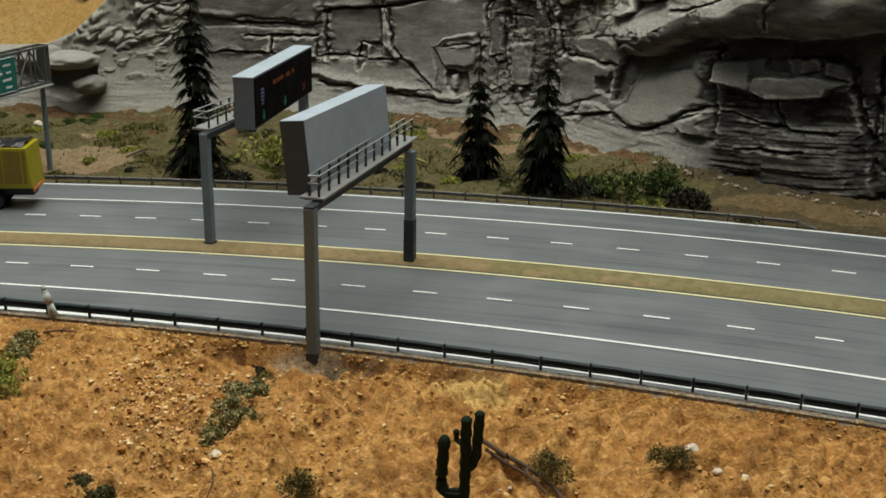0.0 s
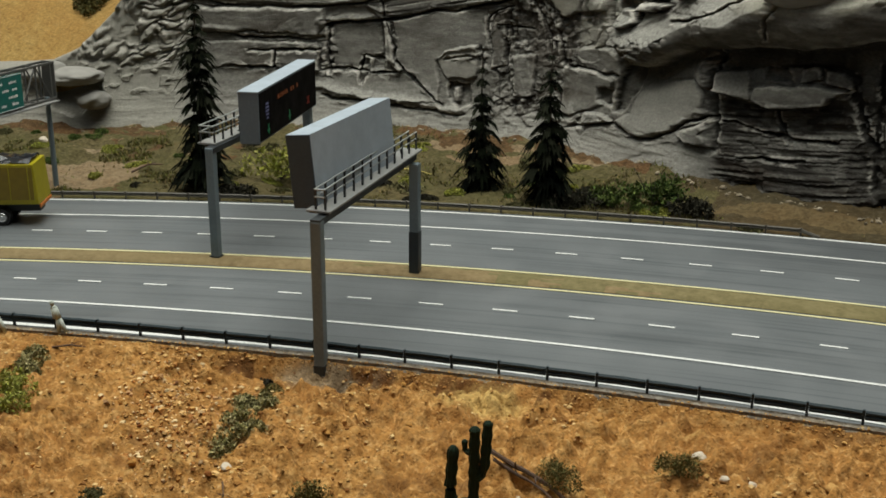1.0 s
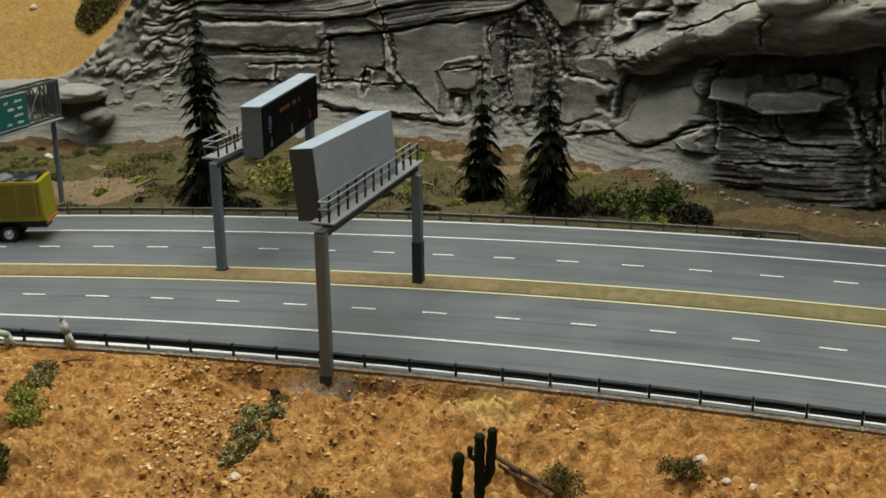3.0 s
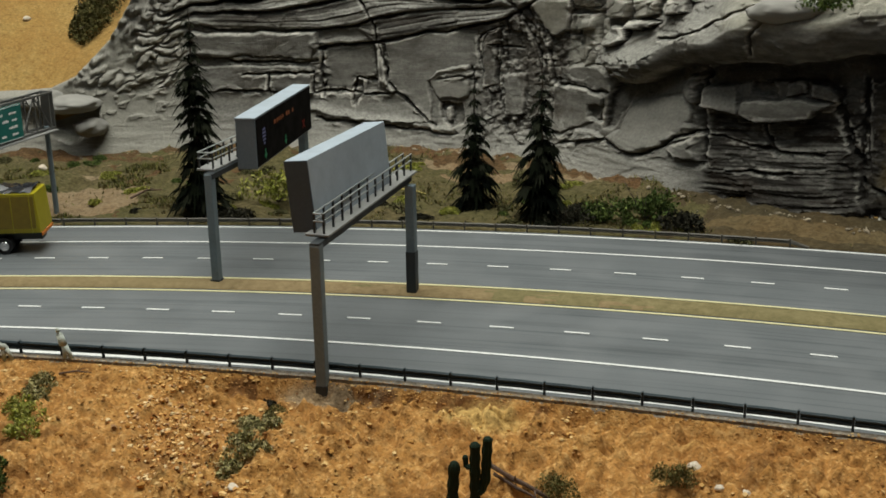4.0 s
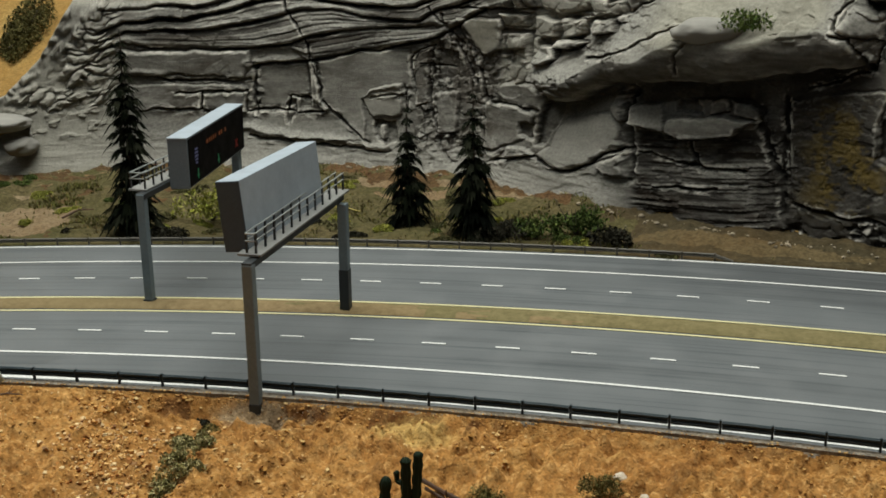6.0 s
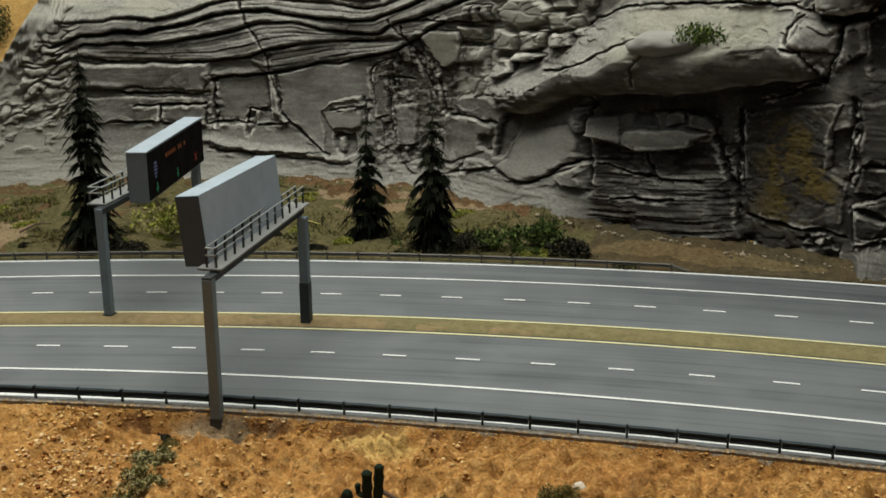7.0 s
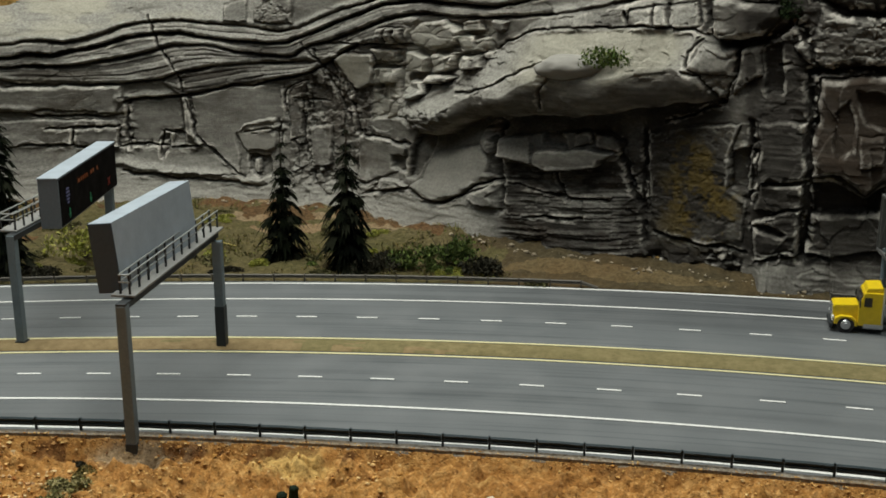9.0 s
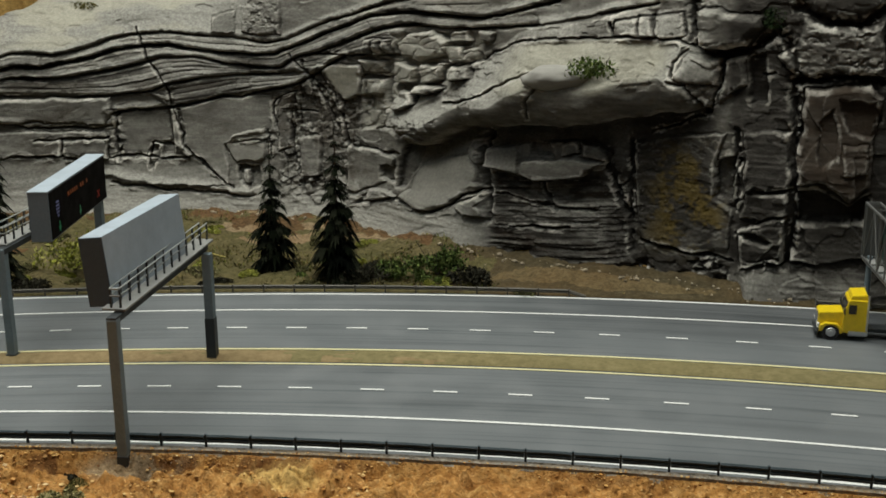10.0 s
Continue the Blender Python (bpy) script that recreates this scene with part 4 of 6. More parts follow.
    slab([(-312, 80), (-254, 79), (-212, 80), (-208, 75), (-249, 71), (-250, 56), (-305, 57)], 2.5, 2, 0, 0, 0, 0.6)
    slab([(-249, 69), (-228, 72), (-207, 73), (-207, 55), (-228, 53), (-248, 55)], 3.5, 1.5, 0, 0, 0.6)
    slab([(-202, 95), (-153, 99), (-150, 81), (-145, 69), (-167, 68), (-171, 56), (-199, 55)], -1.5, 1.5, 0.03, -0.06, 0.9, 0.7)
    slab([(-142, 100), (-106, 109), (-55, 114), (-53, 97), (-51, 79), (-88, 77), (-100, 67), (-93, 46), (-92, 32), (-112, 46), (-127, 58), (-136, 68)], 2.5, 1.6, -0.03, -0.04, 0.95, 0.3)
    slab([(-151, 100), (-145, 99), (-139, 72), (-128, 58), (-133, 57), (-146, 68)], 6.0, 1.6, 0.1, 0, 0.9, 0.5)
    slab([(-202, 54), (-171, 55), (-168, 65), (-145, 67), (-130, 58), (-114, 45), (-95, 33), (-129, 31), (-161, 34), (-201, 35)], 1.5, 1.5, 0, -0.08, 0.9, 0.4)
    slab([(-168, 55), (-168, 65), (-161, 66), (-160, 56), (-165, 44), (-168, 45)], -6, 1.0, 0, 0, 0.5, 0.8)
    slab([(-158, 66), (-147, 67), (-147, 58), (-157, 57)], -3.5, 1.0, 0.1, 0, 0.5, 0.5)
    slab(TABLET, 3.2, 1.6, 0.05, 0.08, 0.9, 0.1)
    slab([(-86, 49), (-66, 50), (-62, 32), (-73, 29), (-82, 37)], -6, 1.5, 0, 0, 0, 0.9)
    slab([(-79, 46), (-74, 47), (-73, 34), (-78, 36)], 7, 1, 0, 0, 0, 0.4)
    slab([(-47, 109), (-35, 113), (-36, 92), (-35, 67), (-49, 63)], 3, 1.2, 0, 0, 0.8)
    slab([(-30, 114), (-10, 111), (-8, 91), (-28, 88)], -3, 1.2, 0, 0, 0.6)
    slab([(-10, 142), (32, 142), (33, 118), (16, 110), (3, 125)], 4, 2.5, 0, 0, 0.95, 0.5)
    slab([(44, 127), (58, 129), (58, 92), (45, 87)], 5, 3, 0, 0, 0.6, 0.6)
    slab([(19, 72), (44, 71), (66, 65), (62, 48), (43, 38), (30, 33), (19, 36)], 2.5, 2.0, 0, 0, 0.9, 0.35)
    slab([(44, 38), (65, 39), (71, 35), (42, 27)], 5, 1.2, 0, 0, 0.6)
    # stacked blocks of the gully
    slab([(69, 162), (78, 172), (101, 175), (116, 167), (112, 156), (87, 148), (72, 152)], 9, 3.5, 0, 0.1, 0.8)
    slab([(89, 146), (114, 150), (108, 137), (91, 131)], 8, 1.6, 0, 0, 0.7)
    slab([(68, 146), (86, 144), (83, 132), (68, 128)], 10, 1.6, 0.1, 0, 0.7)
    slab([(116, 148), (138, 148), (140, 140), (121, 135), (115, 140)], 7, 1.8, 0, 0, 0.7)
    slab([(111, 162), (127, 164), (128, 153), (116, 150)], 6, 1.4, 0, 0.1, 0.7)
    slab([(129, 161), (141, 163), (141, 152), (128, 151)], 8, 1.4, 0, 0, 0.7)
    slab([(116, 174), (131, 177), (134, 168), (117, 166)], 7, 1.4, 0, 0, 0.7)
    slab([(141, 177), (155, 177), (150, 169), (141, 170)], 5, 1.4, 0, 0, 0.7)
    slab([(84, 130), (99, 132), (116, 130), (99, 123), (84, 123)], 9, 1.6, 0, 0, 0.6)
    slab([(72, 124), (84, 125), (88, 115), (76, 107), (70, 110)], 11, 1.6, 0, 0, 0.6)
    slab([(32, 147), (58, 147), (57, 137), (35, 135)], 6, 1.4, 0, 0.2, 0.6)
    slab([(41, 165), (50, 166), (46, 151), (39, 151)], 5, 1.2, 0, 0, 0.5)
    slab([(52, 166), (58, 166), (55, 152), (49, 152)], 6, 1.0, 0, 0, 0.5)
    slab([(60, 166), (67, 166), (64, 153), (58, 153)], 4, 1.0, 0, 0, 0.5)
    slab([(34, 130), (57, 131), (56, 121), (33, 117)], 6, 1.6, 0, 0, 0.6)
    slab([(65, 128), (70, 128), (72, 94), (66, 92)], 6, 1.2, 0, 0, 0.5)
    # hollows beside the pale slab
    slab([(72, 88), (86, 92), (84, 76), (86, 61), (78, 43), (69, 43), (70, 62)], -8, 2.0, 0, 0, 0, 0.9)
    slab([(50, 59), (66, 59), (66, 47), (60, 46), (51, 49)], -6, 1.2, 0, 0, 0, 0.9)
    slab([(136, 94), (144, 92), (152, 78), (143, 72), (134, 82)], 7, 1.2, 0, 0, 0, 0.8)
    slab([(-28, 76), (-8, 78), (-7, 44), (-26, 42)], 3, 1.2, 0, 0, 0.8, 0.6)
    slab(NOSE_SLAB, 4, 4, 0, -0.05, 0.95, 0.25)
    slab([(127, 39), (148, 52), (151, 51), (155, 33), (136, 34)], 5, 1.2, 0, 0, 0.9)
    slab(UNDER_BLOCK, 5, 1.2, 0, -0.10, 0.2, 0.6)
    slab([(150, 86), (174, 91), (178, 84), (179, 71), (152, 72)], 6, 1.2, 0, 0, 0.5, 0.5)
    slab([(210, 96), (222, 97), (224, 88), (211, 87)], 4, 0.9, 0, 0, 0.4, 0.7)
    slab([(226, 97), (245, 93), (244, 86), (227, 87)], 5, 0.9, 0, 0, 0.4, 0.7)
    slab([(185, 93), (199, 94), (205, 87), (186, 84)], -9, 1.0, 0, 0, 0, 0.8)
    slab([(182, 80), (212, 86), (242, 84), (231, 79), (229, 73), (199, 67), (180, 71)], 8.0, 0.9, 0, 0.15, 0.6, 0.5)
    slab(MOSS_SLAB, 3, 2, 0, 0, 0.2, 0.5)
    slab([(326, 94), (337, 98), (337, 69), (325, 68)], -9, 1.2, 0, 0, 0, 0.9)
    slab([(343, 167), (355, 169), (358, 136), (346, 134)], -9, 1.5, 0, 0.2, 0, 0.9)
    slab([(344, 114), (374, 117), (374, 77), (344, 75)], 5, 1.4, 0, 0, 0.4, 0.6)
    slab([(347, 73), (374, 75), (373, 60), (357, 55), (343, 56)], 4, 1.4, 0, 0.1, 0.4, 0.6)
    slab([(342, 48), (357, 54), (373, 58), (372, 26), (345, 20)], 6, 1.4, 0, 0, 0.4)
    slab([(341, 46), (351, 47), (364, 41), (362, 38), (352, 40)], -6, 0.9, 0, 0, 0, 0.9)
    slab(RUST_BLOCK, 13, 4, 0, 0, 0.4, 0.8)
    slab([(406, 141), (410, 118), (426, 114), (432, 127), (428, 139)], -5, 1.5, 0, 0, 0, 0.5)
    slab([(392, 124), (402, 136), (404, 102), (396, 95), (392, 106)], -4, 1.2, 0, 0, 0, 0.5)
    slab([(407, 111), (424, 110), (423, 92), (407, 91)], 3, 1.5, 0, 0, 0.5, 0.5)
    slab([(378, 77), (395, 77), (412, 69), (426, 77), (425, 59), (380, 55)], -12, 3)
    slab([(377, 55), (423, 58), (424, 33), (375, 25)], 3, 1.5, 0, 0, 0.4, 0.6)
    slab(ROUGH_BLOCK, 9, 5, 0, 0, 0, 0.8)
    slab([(308, 197), (313, 201), (325, 201), (330, 197), (353, 196), (353, 187), (341, 175), (323, 170), (310, 174)], 15, 6, 0, 0, 0.3)
    slab([(248, 178), (248, 188), (266, 192), (268, 180)], 3, 1.2, 0, 0, 0.4)
    slab([(270, 180), (267, 192), (276, 194), (280, 179)], 5, 1.2, 0, 0, 0.4)
    slab([(281, 179), (278, 194), (298, 197), (301, 179)], 4, 1.5, 0, 0, 0.4)
    slab([(328, 166), (341, 169), (343, 147), (335, 141), (325, 131), (327, 150)], 6, 3, 0, 0, 0.3, 0.7)
    slab(LOBE, 6, 6, 0, 0, 0.3, 0.8)
    slab([(-118, 182), (-96, 186), (-92, 166), (-116, 168)], 4, 2, 0, 0, 0, 0.5)
    slab([(-88, 200), (-50, 200), (-46, 166), (-86, 166)], 5, 3, 0, 0, 0, 0.5)
    # pitted skins
    pits = step(0.10, 0.24, fbm(mx / 5, mz / 4, 111, 3))
    rough_skin = step(0, 6, inside(mx, mz, ROUGH_BLOCK)) + 0.8 * step(0, 4, inside(mx, mz, [(310, 148), (326, 152), (343, 146), (335, 132), (312, 128), (296, 140)])) + 0.5 * step(0, 4, inside(mx, mz, MOSS_SLAB)) + 0.8 * step(0, 3, inside(mx, mz, [(-88, 200), (-50, 200), (-46, 166), (-86, 166)]))
    D -= rough_skin * (1.9 * pits + 1.1 * fbm(mx / 3, mz / 2.2, 112, 3))
    # ridges of the foot
    D += groove(ex, ez, [(-207, 41), (-181, 38), (-150, 34), (-109, 31), (-75, 27)], 2.6, 4)
    for p, deep in ((BED_A, 5), (BED_B, 8), (BED_C, 7), (BED_D, 5), (BED_E, 8), (BED_F, 5)):
        w = near_window(mx, mz, p, 14)
        gx, gz = ex[w] * 0.6 + mx[w] * 0.4, ez[w] * 0.6 + mz[w] * 0.4
        d = to_line(gx, gz, p)
        width = 1.0 + 1.6 * np.clip(fbm(mx[w] / 45, mz[w] / 30, 113, 2) + 0.12, 0, 1)
        g = np.exp(-(d / width) ** 2) * (1 - (0.0 if deep == 8 and p is not BED_E else 0.6) * step(0.15, -0.15, fbm(mx[w] / 34, mz[w] / 20, 119, 2)))
        D[w] += 2.0 * np.exp(-((gz - at_x(p, gx) - 3.2) / 2.6) ** 2) * step(12, 6, d) - deep * g
        joint_and_shade[w] = np.maximum(joint_and_shade[w], g)
    for p in CRACKS_LEFT + CRACKS_MID + CRACKS_LEDGE + CRACKS_RIGHT:
        w = near_window(mx, mz, p, 14)
        d = to_line(ex[w], ez[w], p)
        width = 0.75 + 0.9 * np.clip(fbm(mx[w] / 20, mz[w] / 20, 114, 2) + 0.05, 0, 1)
        g = np.exp(-(d / width) ** 2)
        D[w] += np.exp(-(d / 4) ** 2) * 1.8 * tiny[w] - 5 * g
        joint_and_shade[w] = np.maximum(joint_and_shade[w], g)
    for p, wide, deep in CLEFTS:
        w = near_window(mx, mz, p, 24)
        g = groove(ex[w] + 2 * tiny[w], ez[w], p, wide, 1.0)
        D[w] += groove(ex[w], ez[w], p, wide + 5, 1.0) * 3.5 * tiny[w] - deep * g
        joint_and_shade[w] = np.maximum(joint_and_shade[w], 0.9 * g)
    # crumbled rims along the joints
    worn = np.clip(3 * blur(joint_and_shade, 6), 0, 1)
    D += worn * (1.1 * tiny + 0.9 * fbm(mx / 3.5, mz / 3, 57, 3))
    # outwards is square to the foot line
    slope = np.gradient(cliff_foot(xs), xs)
    slope = np.interp(xs, np.linspace(-1.2, 1.3, 500), np.convolve(np.pad(np.interp(np.linspace(-1.2, 1.3, 500), xs, slope), 6, mode="edge"), np.ones(13) / 13, mode="valid"))
    n = np.hypot(slope, 1)
    D = np.clip(D, -45, 60)
    crisp = D - blur(D, 4)
    fade = step(0.0, 0.02, H) * 0.6 + 0.4
    Y = cliff_foot(X) + 0.25 * Z
    P = np.stack([X + (slope / n) * D * fade / 1000, Y - (1 / n) * D * fade / 1000, Z], -1)
    # crest: turn the last rows away behind
    crest = step(0.93, 1.0, H)
    P[..., 1] += 0.05 * crest ** 2
    idx = np.arange(nx * nz).reshape(nz, nx)
    f = np.stack([idx[:-1, :-1], idx[:-1, 1:], idx[1:, 1:], idx[1:, :-1]], -1).reshape(-1, 4)
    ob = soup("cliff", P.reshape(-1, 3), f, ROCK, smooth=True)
    blk = step(-2, 2, inside(ex, ez, RUST_BLOCK))
    in_under = step(0, 4, inside(ex, ez, UNDER_BLOCK))
    layers = {
        "rust": np.clip(blk * 0.8 + 0.6 * ups * step(-0.2, 0.2, fbm(mx / 20, mz / 30, 102)) + 0.45 * lam * step(0.0, 0.3, fbm(mx / 30, mz / 10, 104)) + 0.4 * stack * step(0.05, 0.3, fbm(mx / 55, mz / 12, 105)), 0, 1),
        # pale rock; NOSE_SLAB is also lightened for lamp light it misses
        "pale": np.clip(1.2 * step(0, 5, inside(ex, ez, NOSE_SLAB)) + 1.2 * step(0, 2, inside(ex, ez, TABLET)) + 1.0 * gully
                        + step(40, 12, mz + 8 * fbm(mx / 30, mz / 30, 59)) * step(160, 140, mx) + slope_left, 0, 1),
        "moss": step(266, 296, wx) * step(336, 324, wx) * step(16, 40, wz) * step(112, 80, wz) * step(-0.25, 0.25, fbm(mx / 16, mz / 14, 6) + 0.7 * fbm(mx / 3.5, mz / 2.5, 8, 3)),
        "cream": np.clip(0.9 * smooth_top * step(150, 200, mx) * step(300, 280, mx) * step(22, 36, rise + 5 * fbm(mx / 25, mz / 20, 7)) + 1.0 * left * step(-40, -120, mx) * step(2, 9, mz - edges[0]) * step(-105, -150, mx) * step(-0.35, 0.05, fbm(mx / 50, mz / 14, 120, 3))
                         + 0.6 * slope_left * step(150, 90, mz) + 0.45 * gully + 0.5 * step(0, 4, inside(ex, ez, [(-10, 142), (32, 142), (33, 118), (16, 110), (3, 125)])), 0, 1),
        # dark joints and bands; shade under the ledge and at the right painted in
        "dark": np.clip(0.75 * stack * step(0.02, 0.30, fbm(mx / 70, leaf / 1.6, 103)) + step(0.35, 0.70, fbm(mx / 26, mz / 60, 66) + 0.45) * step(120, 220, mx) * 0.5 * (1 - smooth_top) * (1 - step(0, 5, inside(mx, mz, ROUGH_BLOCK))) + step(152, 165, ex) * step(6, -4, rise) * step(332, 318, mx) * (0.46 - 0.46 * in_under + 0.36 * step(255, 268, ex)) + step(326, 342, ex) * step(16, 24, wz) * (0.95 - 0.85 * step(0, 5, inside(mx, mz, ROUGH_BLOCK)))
                        + 0.8 * lam * step(-0.2, 0.2, fbm(mx / 30, mz / 12, 58)) + 0.5 * step(0, 2, inside(ex, ez, [(-118, 182), (-96, 186), (-92, 166), (-116, 168)])) + joint_and_shade, 0, 1),
        "chip": np.clip(step(0.22, 1.0, crisp) * (0.12 + worn) * (1 - 0.15 * step(322, 340, ex)) * (1 - 0.3 * ups) * (1 - 0.4 * stack) * step(-0.15, 0.35, fbm(mx / 9, mz / 7, 101, 3) + 0.12), 0, 1),
    }
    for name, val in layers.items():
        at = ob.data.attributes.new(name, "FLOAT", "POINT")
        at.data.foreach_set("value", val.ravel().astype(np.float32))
    return tagged(ob, "grey sculpted rock cliff with dark joints, bedding and an overhanging ledge", "cliff", kind="structure"), P


CLIFF, CLIFF_P = cliff()


def on_cliff(x_mm, z_mm):
    """The place on the cliff's face at that x and height."""
    k = np.argmin((CLIFF_P[..., 0] - x_mm / 1000) ** 2 + (CLIFF_P[..., 2] - z_mm / 1000) ** 2)
    return Vector(CLIFF_P.reshape(-1, 3)[k])

# ---------------------------------------------------------------- hall round the layout


def hall():
    for name, lo, hi in (("floor", (-1.6, -1.7, -1.0), (1.7, 1.4, -0.95)), ("ceiling", (-1.6, -1.7, 1.75), (1.7, 1.4, 1.80)),
                         ("wall_north", (-1.6, 1.4, -0.95), (1.7, 1.5, 1.75)), ("wall_south", (-1.6, -1.8, -0.95), (1.7, -1.7, 1.75)),
                         ("wall_east", (1.7, -1.7, -0.95), (1.8, 1.4, 1.75)), ("wall_west", (-1.7, -1.7, -0.95), (-1.6, 1.4, 1.75)),
                         ("layout_base", (-1.19, -0.9, -0.95), (1.29, 1.0, -0.125))):
        tagged(part(name, one_box(lo, hi), WALL), "dark plain exhibition hall " + name.split("_")[0], name.split("_")[0], kind="structure")


hall()

# ---------------------------------------------------------------- guardrails


def guardrail(name, label, c, x0, x1, pitch, height, mat, beam, closed_end=False):
    g = thing(name, label, "guardrail", "guardrails along the highway")
    post_mesh = None
    n = int((x1 - x0) / pitch)
    xs = [x0 + i * pitch for i in range(n + 1)]
    for x in xs:
        m = Matrix.Translation((x, c(x), 0)) @ Matrix.Rotation(math.atan((c(x + 0.001) - c(x - 0.001)) / 0.002), 4, "Z")
        if post_mesh is None:
            bm = one_box((-0.0006, -0.0007, -0.003), (0.0006, 0.0007, height + 0.0003), 0.0002)
            post_mesh = part("post", bm, mat, g)
            post_mesh.matrix_local = m
        else:
            again(post_mesh, "post", g, m)
    # one beam of W section for each bay, its ends lapped over the next
    h, b = height, beam
    sec = [(0.0, h - b), (-0.0007, h - b * 0.85), (-0.0007, h - b * 0.65), (0.0001, h - b * 0.5), (-0.0007, h - b * 0.35), (-0.0007, h - b * 0.15), (0.0, h),
           (0.0006, h), (0.0006, h - b)]
    for i in range(n):
        a, d = xs[i] + 0.0007, xs[i + 1] - 0.0007
        verts, faces = [], []
        for j, x in enumerate((a, (a + d) / 2, d)):
            lift = (0.0, 0.00018, 0.0)[j] + random.uniform(-0.00006, 0.00006)
            verts += [(x, c(x) + y - 0.0008 + (0.0002 if j == 0 else 0), z + lift) for y, z in sec]
        s = len(sec)
        for j in range(2):
            faces += [(j * s + k, j * s + (k + 1) % s, (j + 1) * s + (k + 1) % s, (j + 1) * s + k) for k in range(s)]
        faces += [tuple(range(s))[::-1], tuple(range(2 * s, 3 * s))]
        soup("rail", verts, faces, mat, g)
    if closed_end:
        x = xs[-1]
        bm = bmesh.new()
        rod(bm, (x, c(x) - 0.0005, height - b / 2), (x + 0.012, c(x) - 0.0005, 0.0006), b / 2, b / 2.4, 8)
        part("end_terminal", bm, mat, g)
    return g


guardrail("guardrail", "black corrugated metal guardrail on short posts beside the near lane", NEAR_RAIL, -1.137, 1.24, 0.0231, 0.0071, RAIL_BLACK, 0.0042)
guardrail("guardrail", "brownish dark guardrail with a sloped end along the far verge", FAR_RAIL, -1.134, 0.236, 0.0222, 0.0056, RAIL_BROWN, 0.0028, True)
guardrail("guardrail", "dark guardrail starting again under the ribbed cliff", lambda x: FAR_RAIL(x) + 0.004, 0.392, 1.24, 0.0222, 0.0052, RAIL_BROWN, 0.0022)

# ---------------------------------------------------------------- sign gantries


def column(bm, x, y, z0, z1, w):
    box(bm, (x - w / 2, y - w / 2, z0), (x + w / 2, y + w / 2, z1), 0.0008)
    return bm


def catwalk(g, x0, x1, y0, y1, z, rails_at, pitch=0.0105):
    part("walkway", one_box((x0, y0, z), (x1, y1, z + 0.0012), 0.0003), CATWALK, g, "grey walkway grating")
    for x in rails_at:
        n = max(2, int(round((y1 - y0 - 0.004) / pitch)))
        for k in range(n + 1):
            y = y0 + 0.002 + k * (y1 - y0 - 0.004) / n
            part("baluster", one_box((x - 0.00045, y - 0.00055, z + 0.0010), (x + 0.00045, y + 0.00055, z + 0.0112)), DARK_STEEL, g)
        for h in (0.0112, 0.0075):
            part("handrail", one_rod((x, y0 + 0.001, z + h), (x, y1 - 0.001, z + h), 0.00046, seg=6), HANDRAIL, g)
    for h in (0.0112, 0.0075):
        part("handrail", one_rod((rails_at[0], y0 + 0.001, z + h), (rails_at[-1], y0 + 0.001, z + h), 0.00046, seg=6), HANDRAIL, g)


def billboard_gantry():
    g = thing("sign_gantry", "grey two-post gantry with blank light grey sign back and railed catwalk", "sign gantry", "gantries over the highway")
    za = ground_at(0.0015, -0.0055)
    part("post", column(bmesh.new(), 0.0010, -0.0045, za - 0.004, 0.0705, 0.0054), STEEL, g, "square grey steel post")
    part("post", column(bmesh.new(), 0.0045, 0.1273, -0.001, 0.0675, 0.0056), STEEL, g, "square grey steel post")
    part("post_sleeve", one_box((0.0045 - 0.0030, 0.1273 - 0.0030, 0.0), (0.0045 + 0.0030, 0.1273 + 0.0030, 0.027), 0.0004), DARK_STEEL, g, "dark stained lower end of the post")
    part("footing", one_box((-0.0020, -0.0075, za - 0.004), (0.0040, -0.0015, za + 0.0024), 0.0006), DARK_STEEL, g)
    part("beam", prism([(-0.0015, 0.0680), (0.0035, 0.0680), (0.0035, 0.0714), (-0.0015, 0.0714)], -0.0070, 0.1335, 0.0003), DARK_STEEL, g, "dark beam under the walkway")
    catwalk(g, -0.0072, 0.0052, 0.0015, 0.1385, 0.0722, (-0.0028, 0.0020), 0.0125)
    lean = Matrix.Translation((-0.0102, 0.009, 0.0715)) @ Matrix.Rotation(radians(-2.0), 4, "Z") @ Matrix.Rotation(radians(-5.5), 4, "Y")
    sign = part("sign_box", one_box((-0.0062, 0, 0), (0.0062, 0.1005, 0.0360), 0.0004), PANEL, g, "blank light grey sign back")
    sign.matrix_local = lean
    part("side_panel", one_box((-0.0063, -0.0004, 0.0002), (0.0063, 0.0003, 0.0358), 0.0002), END_PANEL, sign, "dark grey end panel")
    part("display_face", one_box((-0.0066, 0.002, 0.0015), (-0.0061, 0.0985, 0.0345)), SCREEN, sign, "black display face")
    for k in range(5):
        y = 0.012 + k * 0.022
        part("bracket", one_box((-0.0098, y - 0.0012, 0.0690), (-0.0025, y + 0.0012, 0.0720), 0.0002), DARK_STEEL, g)
    return g


